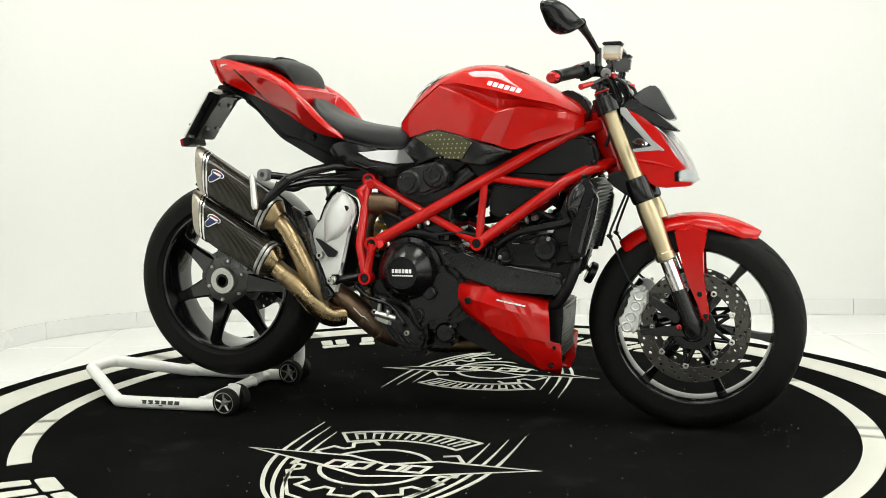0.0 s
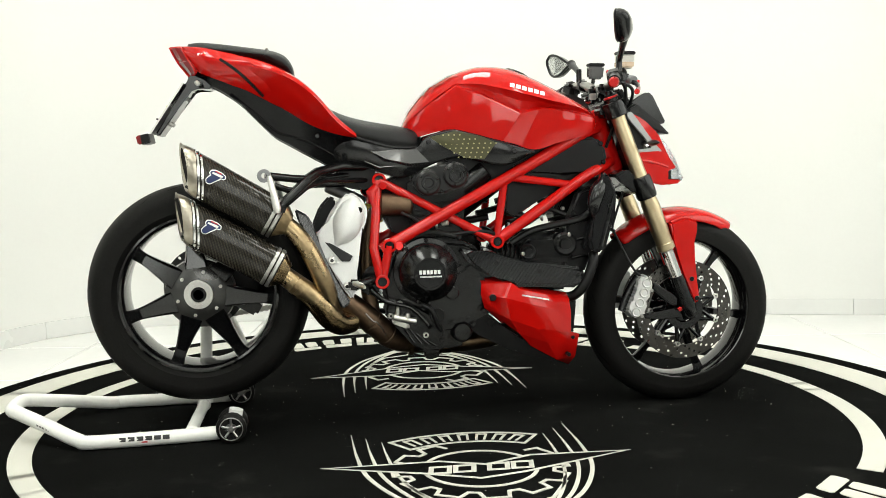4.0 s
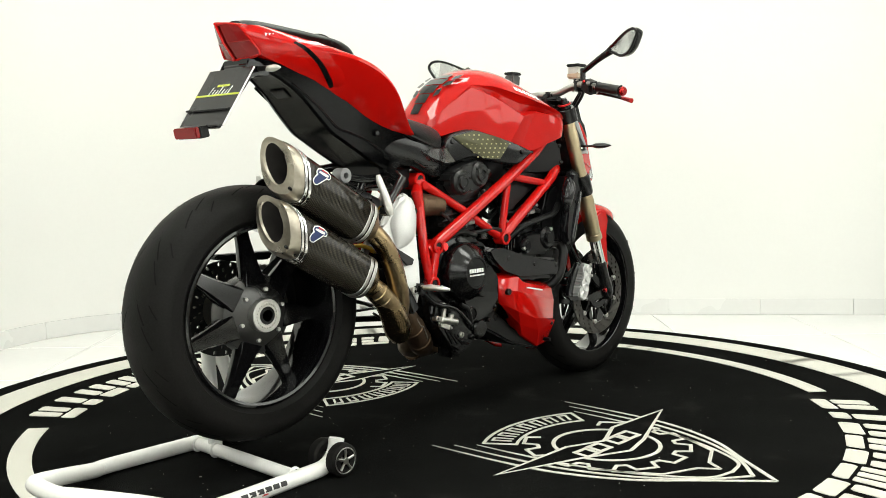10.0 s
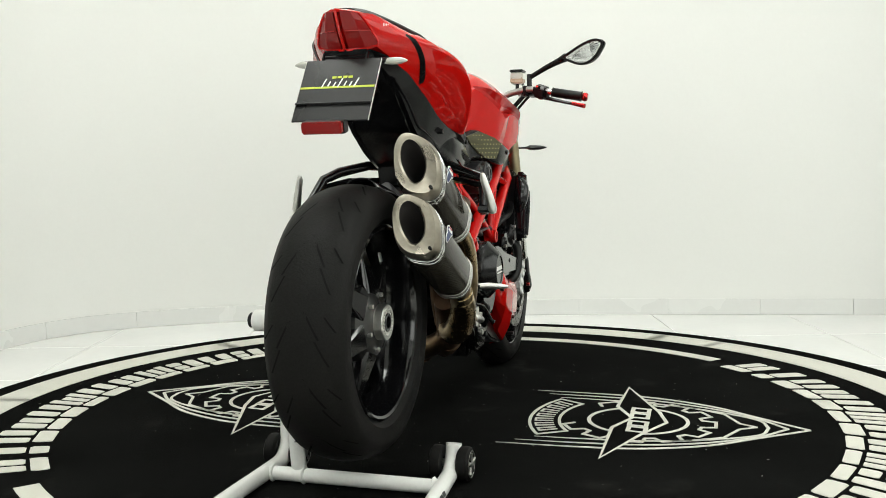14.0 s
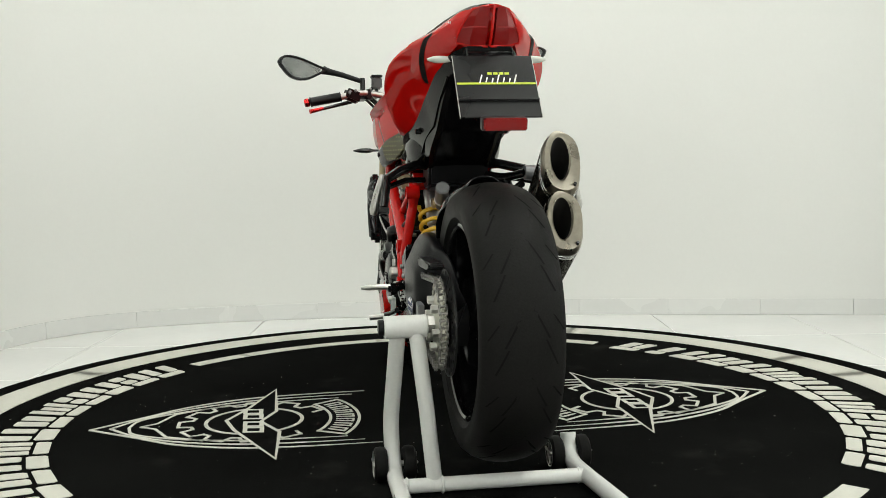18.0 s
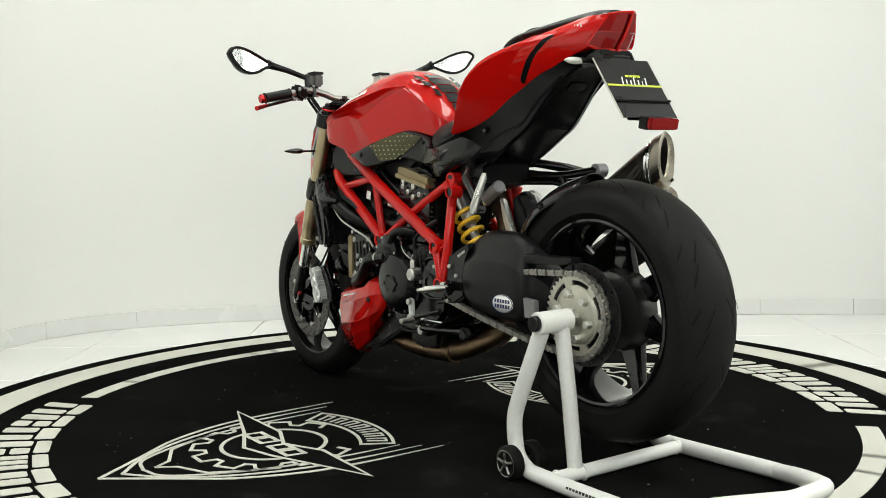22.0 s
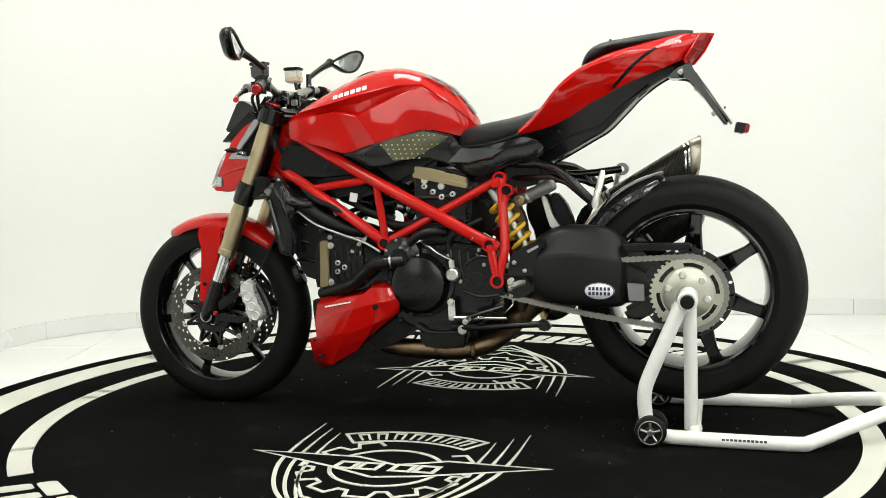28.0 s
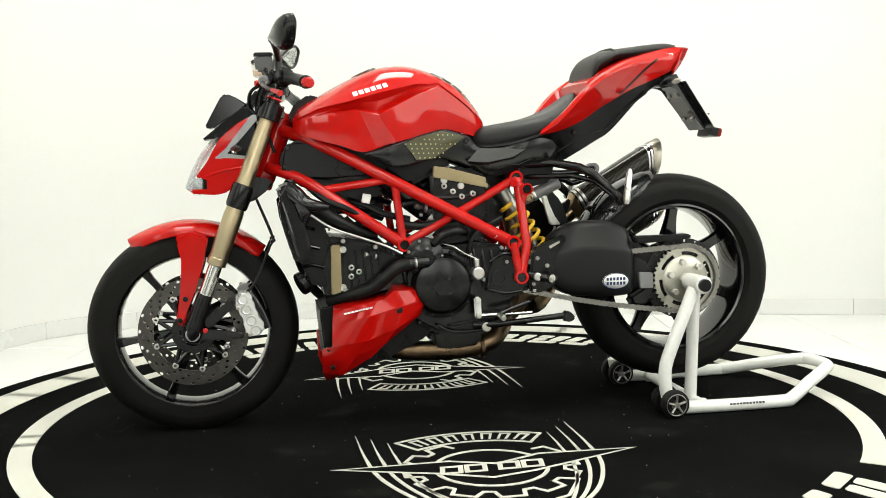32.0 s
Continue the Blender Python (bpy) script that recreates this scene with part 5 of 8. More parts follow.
# undertail
UNDER = [(-0.712, 1.030, 1.004, 0.055, 0.040), (-0.66, 1.018, 0.985, 0.080, 0.060), (-0.60, 0.997, 0.945, 0.094, 0.075), (-0.55, 0.972, 0.895, 0.102, 0.082), (-0.50, 0.945, 0.846, 0.108, 0.086), (-0.46, 0.925, 0.822, 0.113, 0.088),
         (-0.40, 0.888, 0.788, 0.121, 0.090), (-0.34, 0.866, 0.756, 0.130, 0.085), (-0.28, 0.846, 0.735, 0.130, 0.080), (-0.22, 0.826, 0.735, 0.122, 0.078)]
rings = []
for x, zt, zb, wt, wb in UNDER:
    half = [(0, zb + 0.006), (0.80 * wb, zb + 0.004), (0.86 * wb, zb), (wb, zb + 0.004), (wb + 0.35 * (wt - wb), zb + 0.45 * (zt - zb)), (wt, zt - 0.006), (wt - 0.012, zt)]
    rings.append([(x, -y, z) for y, z in half[::-1]] + [(x, y, z) for y, z in half[1:]])
cols = [spline(c, 4) for c in zip(*rings)]
tray = part("undertail", skin(bmesh.new(), list(zip(*cols))), tray_black, motorcycle, "glossy black undertail tray", 24)
part("tray_notch", box(pose(-0.598, 0.0, 0.9455, 0, 38, 0), 0.030, 0.055, 0.004, 0.001), black_plastic, tray)
for s in (-1, 1):
    # moulded edge along the flank of the tray
    part("tray_edge", tube([(-0.62, s * 0.078, 0.965), (-0.55, s * 0.086, 0.915), (-0.49, s * 0.091, 0.860), (-0.45, s * 0.095, 0.846), (-0.39, s * 0.099, 0.824), (-0.33, s * 0.101, 0.790)], 0.0032, 8, smooth=4), tray_black, tray)
    part("screw", rod((-0.375, s * 0.100, 0.845), (-0.375, s * 0.124, 0.845), 0.007, None, 12), black_metal, tray)

# ---- plate carrier ----
carrier = part("plate_bracket", prism([(-0.665, 1.002), (-0.70, 1.02), (-0.735, 1.024), (-0.733, 1.008), (-0.772, 0.948), (-0.832, 0.858), (-0.822, 0.850), (-0.764, 0.930), (-0.728, 0.982), (-0.712, 0.988), (-0.672, 0.984)], -0.055, 0.055, 0.004),
               black_gloss, motorcycle, "black plastic plate bracket")
for y, x, z in ((0.03, -0.752, 0.966), (-0.03, -0.752, 0.966), (0.03, -0.800, 0.894), (-0.03, -0.800, 0.894)):
    part("bolt", rod((x, y, z), (x + 0.012, y, z - 0.011), 0.006, None, 8), steel, carrier)
for y in (-0.04, 0.04):
    part("bracket_rib", tube([(-0.738, y, 0.985), (-0.772, y, 0.938), (-0.828, y, 0.860)], 0.005, 6), black_plastic, carrier)
PM = pose(-0.793, -0.002, 0.929, 0, 124, 0)
plate = part("number_plate", box(PM, 0.171, 0.181, 0.004, 0.001), plate_card, motorcycle, "black card plate with a lime stripe and a cord")
part("plate_edge", box(PM @ pose(0, 0.0912, 0.0), 0.171, 0.0012, 0.0045, 0.0004), alu, plate)
part("plate_edge", box(PM @ pose(0, -0.0912, 0.0), 0.171, 0.0012, 0.0045, 0.0004), alu, plate)
OUT = -0.0026
part("lime_stripe", box(PM @ pose(-0.006, 0, OUT), 0.005, 0.178, 0.001, 0), print_lime, plate)
part("plate_cord", tube([PM @ Vector((0.040, y, -0.006)) for y in (-0.090, -0.03, 0.03, 0.090)], 0.0028, 6), black_plastic, plate)
for k in range(7):
    part("print_bar", box(PM @ pose(-0.018 + 0.002 * (k % 3), 0.034 - 0.013 * k, OUT, 0, 0, 18), 0.026 if k % 3 == 0 else 0.014, 0.003, 0.001, 0), print_white, plate)
for k in range(4):
    part("print_bar", box(PM @ pose(-0.034, 0.012 - 0.013 * k, OUT), 0.006, 0.010, 0.001, 0), print_lime, plate)
part("reflector", box(pose(-0.878, -0.001, 0.843, 0, -12, 0), 0.016, 0.094, 0.026, 0.003), red_lens, motorcycle, "small red rear reflector")
part("reflector_back", box(pose(-0.862, -0.001, 0.845, 0, -12, 0), 0.026, 0.098, 0.028, 0.002), black_plastic, motorcycle)
for s in (-1, 1):
    ind = part("turn_signal", loft([[(-0.703 + dx, s * (y - 0.003), 0.997 + dz) for dx, dz in ((-r, 0), (-0.7 * r, 0.7 * r), (0, r), (r, 0), (0, -r), (-0.7 * r, -0.7 * r))] for y, r in ((0.088, 0.006), (0.10, 0.008), (0.118, 0.0085), (0.132, 0.006), (0.142, 0.002))], 3, 2),
               lens_white, motorcycle, "small clear turn signal")
    part("signal_stem", rod((-0.703, s * 0.05, 1.0), (-0.703, s * 0.092, 0.998), 0.007), black_plastic, ind)

# ---- headlamp cowl, screen and bars ----
HEAD = [(0.548, 0.895, 0.79, 0.080), (0.575, 0.890, 0.735, 0.088), (0.615, 0.855, 0.705, 0.085), (0.655, 0.812, 0.695, 0.072), (0.690, 0.765, 0.693, 0.055), (0.715, 0.735, 0.696, 0.042), (0.728, 0.715, 0.700, 0.025)]
rings = []
for x, zt, zb, w in HEAD:
    h = zt - zb
    half = [(0.35 * w, zb), (0.8 * w, zb + 0.03 * h), (0.98 * w, zb + 0.25 * h), (w, zb + 0.55 * h), (0.85 * w, zb + 0.88 * h), (0.4 * w, zt), (0, zt + 0.004)]
    rings.append([(x, -y, z) for y, z in half] + [(x, y, z) for y, z in half[-2::-1]])
cowl = part("headlamp", loft(rings, 5, 3), black_plastic, motorcycle, "headlamp with red cheeks and a clear lens", 32)
FRONT = [(0.640, 0.868, 0.030), (0.668, 0.850, 0.044), (0.698, 0.818, 0.052), (0.726, 0.777, 0.054), (0.745, 0.735, 0.053), (0.757, 0.704, 0.048)]
for name, mat, back, k in (("headlamp_lens", clear_lens, 0.0, 1.0), ("reflector_panel", lamp_silver, 0.020, 0.86)):
    rings = [[(x - back - 0.016, -w * k, z - 0.010 - 0.4 * back), (x - back - 0.005, -w * 0.75 * k, z - 0.003 - 0.4 * back), (x - back, 0, z - 0.4 * back), (x - back - 0.005, w * 0.75 * k, z - 0.003 - 0.4 * back), (x - back - 0.016, w * k, z - 0.010 - 0.4 * back), (x - back - 0.022, 0, z - 0.016 - 0.4 * back)] for x, z, w in FRONT]
    part(name, loft(rings, 4, 3), mat, cowl, "clear headlamp lens" if back == 0 else "silver reflector behind the lens")


def cheek_y(x):
    return float(np.interp(x, [0.54, 0.60, 0.65, 0.70, 0.74], [0.106, 0.103, 0.090, 0.068, 0.052]))


def cheek(outline, inner, proud, bev, s):
    """A plate on the flank of the headlamp, drawn in towards the nose."""
    bm = prism(outline, s * inner, s * 0.1, bev, 2)
    for v in bm.verts:
        k = cheek_y(v.co.x)
        v.co.y = s * (abs(v.co.y) - 0.1 + k + proud)
    return bm


for s in (-1, 1):
    part("cheek", cheek([(0.566, 0.901), (0.590, 0.889), (0.612, 0.876), (0.655, 0.838), (0.690, 0.776), (0.724, 0.734), (0.688, 0.729), (0.688, 0.696), (0.737, 0.700), (0.737, 0.687), (0.665, 0.683), (0.634, 0.691), (0.587, 0.748), (0.577, 0.788), (0.656, 0.789), (0.628, 0.808), (0.575, 0.876)],
                              0.062, 0.0, 0.004, s), red_paint, cowl, "glossy red headlamp cheek", 30)
    part("cheek_crease", tube([(0.590, s * (cheek_y(0.590) - 0.002), 0.760), (0.640, s * (cheek_y(0.640) - 0.001), 0.752), (0.690, s * (cheek_y(0.690) - 0.002), 0.738)], 0.0045, 8, smooth=3), red_paint, cowl)
    part("cowl_opening", cheek([(0.553, 0.895), (0.575, 0.872), (0.628, 0.806), (0.650, 0.792), (0.580, 0.788), (0.560, 0.80)], 0.090, -0.012, 0.002, s), black_plastic, cowl)
    part("cowl_trim", cheek([(0.549, 0.906), (0.563, 0.905), (0.580, 0.884), (0.634, 0.813), (0.668, 0.786), (0.576, 0.781), (0.576, 0.791), (0.638, 0.797), (0.618, 0.812), (0.568, 0.868), (0.548, 0.891)], 0.085, 0.003, 0.002, s), trim_grey, cowl, "pale grey trim round the opening")
    part("side_lamp", lathe([(0, 0.012), (0.008, 0.010), (0.012, 0.0), (0, 0)], (0.612, s * (cheek_y(0.612) - 0.014), 0.806), (0.2, s, 0.2), 14), chrome, cowl)
    part("signal_front", loft([[(0.606 + dx, s * y, 0.811 + dz) for dx, dz in ((-1.8 * r, 0), (0, r), (1.8 * r, 0), (0, -r))] for y, r in ((0.085, 0.004), (0.140, 0.004), (0.158, 0.009), (0.190, 0.008), (0.216, 0.002))], 3, 2), black_plastic, motorcycle, "slim black front turn signal")
    part("marker_back", cheek([(0.687, 0.727), (0.704, 0.729), (0.706, 0.699), (0.688, 0.697)], 0.082, -0.003, 0.002, s), black_gloss, cowl)
    part("marker_lamp", cheek([(0.700, 0.728), (0.734, 0.732), (0.750, 0.702), (0.702, 0.699)], 0.090, -0.002, 0.002, s), clear_lens, cowl)
    part("marker_reflector", cheek([(0.704, 0.726), (0.728, 0.729), (0.740, 0.704), (0.706, 0.701)], 0.080, -0.010, 0.001, s), lamp_silver, cowl)
bm = prism([(0.549, 0.905), (0.560, 0.922), (0.582, 0.932), (0.646, 0.884), (0.704, 0.838), (0.660, 0.842), (0.621, 0.868), (0.567, 0.902)], -0.09, 0.09, 0.006, 2)
for v in bm.verts:
    v.co.y *= (cheek_y(v.co.x) - 0.008) / 0.09
part("instrument_cowl", bm, black_plastic, motorcycle, "dark cowl below the screen")
bm = prism([(0.570, 0.936), (0.606, 0.958), (0.630, 0.968), (0.645, 0.962), (0.694, 0.874), (0.672, 0.869), (0.602, 0.917)], -0.062, 0.062, 0.005, 2)
for v in bm.verts:
    v.co.y *= 1.0 - 3.0 * max(0, v.co.x - 0.62)
part("fly_screen", bm, smoke_screen, motorcycle, "small black fly screen")
part("dash", box(pose(0.555, 0, 0.952, 0, -35, 0), 0.02, 0.12, 0.06, 0.006), black_plastic, motorcycle)

for s in (-1, 1):
    bar = part("handlebar", tube([(0.500, 0, 0.985), (0.502, s * 0.07, 0.985), (0.500, s * 0.12, 1.000), (0.482, s * 0.19, 1.008), (0.455, s * 0.27, 0.992), (0.420, s * 0.375, 0.973)], 0.0112, 12, smooth=5), steel, motorcycle, "grey tapered handlebar")
    part("grip", lathe([(0.0125, 0), (0.0185, 0.002), (0.0165, 0.008), (0.0165, 0.112), (0.0185, 0.115), (0.0125, 0.117)], (0.421, s * 0.372, 0.9735), Vector((0.462, s * 0.255, 0.996)) - Vector((0.421, s * 0.372, 0.9735)), 18, closed=True), dark_hose, bar, "black rubber grip")
    part("bar_end", lathe([(0, 0.020), (0.012, 0.020), (0.0155, 0.014), (0.0150, 0.004), (0.011, 0.0), (0, 0)], (0.421, s * 0.372, 0.9735), Vector((0.421, s * 0.372, 0.9735)) - Vector((0.462, s * 0.255, 0.996)), 20), red_anodised, bar, "red anodised bar end")
    part("switch_box", box(pose(0.472, s * 0.225, 0.998, 20, -10, s * 20), 0.045, 0.055, 0.042, 0.010), black_plastic, bar)
    part("lever_perch", box(pose(0.505, s * 0.19, 0.998, 0, 10, s * 14), 0.05, 0.04, 0.028, 0.008), black_metal, bar)
    lev = part("lever", tube([(0.522, s * 0.19, 0.992), (0.530, s * 0.24, 0.978), (0.512, s * 0.31, 0.960), (0.488, s * 0.365, 0.948)], [0.008, 0.007, 0.0055, 0.0065], 8, smooth=4), black_metal, bar)
    part("lever_tip", tube([(0.506, s * 0.325, 0.957), (0.486, s * 0.370, 0.946)], [0.0062, 0.0078], 10), red_anodised, lev, "red lever tip")
    part("adjuster", rod((0.535, s * 0.205, 0.985), (0.55, s * 0.21, 0.983), 0.008, None, 10), red_anodised, lev)
    # mirror: a flat almond held at its inner point by a tapered arm
    inner, outer, high, low, foot = [Vector(q) for q in (((0.471, -0.290, 1.108), (0.400, -0.445, 1.141), (0.423, -0.397, 1.156), (0.425, -0.389, 1.081), (0.500, -0.178, 1.050)) if s < 0 else
                                                         ((0.491, 0.302, 1.088), (0.448, 0.471, 1.107), (0.464, 0.427, 1.133), (0.461, 0.409, 1.052), (0.485, 0.187, 1.048)))]
    along = outer - inner
    up = high - inner - along * 0.70
    down = inner + along * 0.62 - low
    face_n = along.cross(up + down).normalized()
    if face_n.x > 0:
        face_n = -face_n
    mid = inner + along * 0.55
    up, down = up - face_n * up.dot(face_n), down - face_n * down.dot(face_n)
    outline = [inner + along * u + (up if v > 0 else down) * v for u, v in spline([(0.0, 0.0), (0.14, 0.20), (0.30, 0.50), (0.50, 0.84), (0.70, 1.0), (0.88, 0.88), (0.985, 0.40), (1.0, 0.0), (0.93, -0.35), (0.80, -0.80), (0.62, -1.0), (0.40, -0.86), (0.16, -0.36)], 3, True)]

    def shrunk(k, back):
        return [mid + (p - mid) * k - face_n * back for p in outline]

    mir = part("mirror", skin(bmesh.new(), [shrunk(0.965, 0.0015), shrunk(1.0, 0.002), shrunk(1.015, 0.009), shrunk(0.95, 0.020), shrunk(0.75, 0.030), shrunk(0.4, 0.036)]), black_gloss, motorcycle, "black pointed rear-view mirror", 50)
    bm = bmesh.new()
    bm.faces.new([bm.verts.new(p) for p in shrunk(0.86, 0.0)])
    bmesh.ops.solidify(bm, geom=bm.faces[:], thickness=0.0012)
    part("mirror_glass", bm, mirror_glass, mir, "silver mirror glass", 20)
    rim = shrunk(0.92, -0.0005)
    part("mirror_rim", tube(rim + rim[:1], 0.0045, 6), black_plastic, mir)
    tip = inner + along * 0.10 - face_n * 0.012
    part("mirror_stem", tube([foot, foot.lerp(tip, 0.12), foot.lerp(tip, 0.5) + Vector((0, 0, 0.002)), foot.lerp(tip, 0.85), tip], [0.008, 0.0085, 0.0095, 0.012, 0.016], 10, smooth=4), black_plastic, motorcycle, "tapered black mirror arm")
    part("stem_nut", rod(foot - Vector((0, 0, 0.05)), foot + Vector((0, 0, 0.012)), 0.009, None, 10), black_metal, motorcycle)
for s, x, y, z, w, mat in ((-1, 0.532, 0.130, 1.054, 0.022, pot_plastic), (1, 0.524, 0.135, 1.046, 0.018, pot_smoke)):
    pot = part("fluid_reservoir", prism([(x - 0.024, z - 0.022), (x + 0.022, z - 0.024), (x + 0.026, z + 0.018), (x - 0.024, z + 0.020)], s * (y - w), s * (y + w), 0.006), mat, motorcycle, "small translucent brake fluid pot")
    if s < 0:
        part("fluid", prism([(x - 0.0245, z - 0.0205), (x + 0.0215, z - 0.0225), (x + 0.024, z - 0.002), (x - 0.0245, z - 0.001)], s * (y - w - 0.0006), s * (y + w + 0.0006), 0.004), amber_fluid, pot, "amber brake fluid")
    part("lid", prism([(x - 0.026, z + 0.018), (x + 0.028, z + 0.016), (x + 0.027, z + 0.026), (x - 0.025, z + 0.027)], s * (y - w - 0.002), s * (y + w + 0.002), 0.003), black_plastic, pot)
    part("bracket", rod((x - 0.01, s * y, z - 0.045), (x - 0.005, s * y, z - 0.02), 0.006), black_metal, pot)
for s in (-1, 1):
    part("bar_clamp", box(pose(0.500, s * 0.045, 0.968), 0.05, 0.03, 0.05, 0.008), black_metal, motorcycle)
    part("cable", tube([(0.52, s * 0.15, 0.99), (0.56, s * 0.12, 0.97), (0.565, s * 0.08, 0.93), (0.53, s * 0.06, 0.88), (0.50, s * 0.05, 0.80)], 0.005, 8, smooth=4), dark_hose, motorcycle)
part("ignition_key", box(pose(0.475, 0, 0.958), 0.022, 0.005, 0.02, 0.002), alu, motorcycle)


# controls, master cylinders and the cables that fall from the bars
for s in (-1, 1):
    mc = part("master_cylinder", rod((0.505, s * 0.150, 1.000), (0.528, s * 0.222, 0.990), 0.0135, None, 16, 0.002), bare_grey, motorcycle, "grey cast master cylinder")
    part("clamp", box(pose(0.492, s * 0.168, 1.004, 0, 0, s * 12), 0.034, 0.020, 0.034, 0.005), black_metal, mc)
    part("banjo", rod((0.500, s * 0.146, 0.998), (0.500, s * 0.138, 0.998), 0.011, None, 12), alu, mc)
    part("bolt", rod((0.492, s * 0.160, 1.020), (0.492, s * 0.160, 1.026), 0.005, None, 6), steel, mc)
    part("pot_hose", tube([(0.520, s * 0.150, 1.030), (0.526, s * 0.156, 1.018), (0.518, s * 0.170, 1.006)], 0.005, 8, smooth=4), dark_hose, motorcycle)
    part("button", rod((0.455, s * 0.232, 1.006), (0.447, s * 0.232, 1.010), 0.007, None, 12), bare_grey, motorcycle)
    part("button", rod((0.458, s * 0.214, 1.012), (0.450, s * 0.214, 1.016), 0.005, None, 12), red_anodised if s < 0 else bare_grey, motorcycle)
    part("clamp_arm", box(pose(0.490, s * 0.078, 0.962, 0, 20, s * 10), 0.045, 0.055, 0.014, 0.004), black_metal, motorcycle)
    for k, (dx, dy) in enumerate(((0.0, 0.0), (0.014, -0.012), (-0.010, 0.016))):
        part("cable", tube([(0.512 + dx, s * (0.165 + dy), 0.992), (0.530 + dx * 0.5, s * (0.140 + dy), 0.972), (0.542 + dx * 0.5, s * (0.105 + dy), 0.935), (0.540, s * (0.082 + dy), 0.890), (0.540, s * (0.066 + dy * 0.5), 0.83)], 0.0036 + 0.0006 * k, 8, smooth=4), dark_hose, motorcycle)
    part("cable_clip", box(pose(0.540, s * 0.100, 0.925), 0.016, 0.022, 0.012, 0.003), black_plastic, motorcycle)
# ---- engine ----
eng = part("crankcase", prism([(-0.20, 0.40), (-0.17, 0.50), (-0.08, 0.545), (0.06, 0.53), (0.13, 0.47), (0.16, 0.38), (0.12, 0.30), (0.05, 0.262), (-0.06, 0.25), (-0.14, 0.29), (-0.19, 0.34)], -0.115, 0.120, 0.015, 3),
           black_metal, motorcycle, "black engine crankcase")
part("sump", prism([(-0.10, 0.275), (0.06, 0.265), (0.05, 0.215), (-0.01, 0.205), (-0.03, 0.210), (-0.09, 0.215)], -0.09, 0.085, 0.010, 2), black_metal, eng)
part("sump_lug", prism([(-0.078, 0.23), (-0.030, 0.23), (-0.032, 0.184), (-0.042, 0.184), (-0.048, 0.192), (-0.062, 0.192), (-0.068, 0.184), (-0.076, 0.186)], -0.10, -0.045, 0.004), black_metal, eng)
sc = part("sump_cover", prism([(-0.190, 0.372), (-0.120, 0.352), (-0.060, 0.330), (-0.020, 0.300), (-0.012, 0.232), (-0.030, 0.206), (-0.085, 0.204), (-0.118, 0.236), (-0.165, 0.290), (-0.200, 0.330)], -0.095, -0.140, 0.012, 3), black_metal, eng)
for x, z, m in ((-0.076, 0.261, alu), (-0.178, 0.3216, steel), (-0.030, 0.248, black_metal), (-0.150, 0.356, steel)):
    part("bolt", ring((x, -0.130, z), (x, -0.148, z), 0.0085, 0.0042, 14), m, sc)
for k in range(4):
    part("cover_rib", tube([(-0.150 + 0.024 * k, -0.140, 0.300 - 0.018 * k), (-0.112 + 0.022 * k, -0.142, 0.240 - 0.004 * k)], 0.0035, 6), black_metal, sc)
part("oil_filter", lathe([(0, 0.085), (0.024, 0.085), (0.030, 0.080), (0.032, 0.070), (0.032, 0), (0, 0)], (0.036, -0.040, 0.262), (0, -1, 0), 28), black_gloss, motorcycle, "black oil filter canister")
part("cover_hose", tube([(-0.085, -0.150, 0.352), (-0.060, -0.156, 0.335), (-0.046, -0.154, 0.300), (-0.030, -0.140, 0.272)], 0.007, 10, smooth=4), dark_hose, motorcycle)
# clutch cover on the right
cl = part("clutch_cover", lathe([(0, 0.0845), (0.040, 0.0845), (0.041, 0.0870), (0.047, 0.0870), (0.049, 0.0850), (0.082, 0.056), (0.0845, 0.050), (0.085, 0.016), (0.098, 0.013), (0.100, 0.0), (0, 0)], (-0.067, -0.113, 0.447), (0, -1, 0), 48), black_metal, motorcycle,
          "black round clutch cover with a white mark")
for k in range(6):
    part("print_bar", box(pose(-0.094 + 0.0105 * k, -0.1983, 0.452), 0.0078, 0.001, 0.0115, 0), print_white, cl)
for k in range(11):
    part("print_bar", box(pose(-0.094 + 0.0058 * k, -0.1983, 0.439), 0.0040, 0.001, 0.0042, 0), print_white, cl)
for k in range(9):
    a = math.tau * k / 9 + 0.2
    x, z = -0.067 + 0.092 * math.cos(a), 0.447 + 0.092 * math.sin(a)
    part("bolt", rod((x, -0.125, z), (x, -0.134, z), 0.006, None, 8), black_metal, cl)
part("oil_filler", rod((-0.041, -0.12, 0.318), (-0.041, -0.153, 0.318), 0.0235, 0.022, 24, 0.003), black_plastic, eng)
part("oil_cap", ring((-0.041, -0.150, 0.318), (-0.041, -0.1575, 0.318), 0.0215, 0.0185, 24), black_gloss, eng)
part("side_cover", prism([(-0.080, 0.360), (-0.066, 0.322), (-0.045, 0.292), (0.000, 0.286), (0.060, 0.300), (0.100, 0.340), (0.114, 0.390), (0.096, 0.435), (0.050, 0.470), (-0.040, 0.420)], -0.105, -0.148, 0.016, 4), black_metal, eng)
part("cover_bump", rod((0.002, -0.11, 0.385), (0.002, -0.165, 0.385), 0.022, 0.02, 20, 0.003), black_metal, eng)
part("red_filler_cap", lathe([(0, 0.02), (0.012, 0.02), (0.016, 0.012), (0.016, 0), (0, 0)], (-0.150, -0.135, 0.522), (0, -1, 0.2), 7), red_anodised, eng)
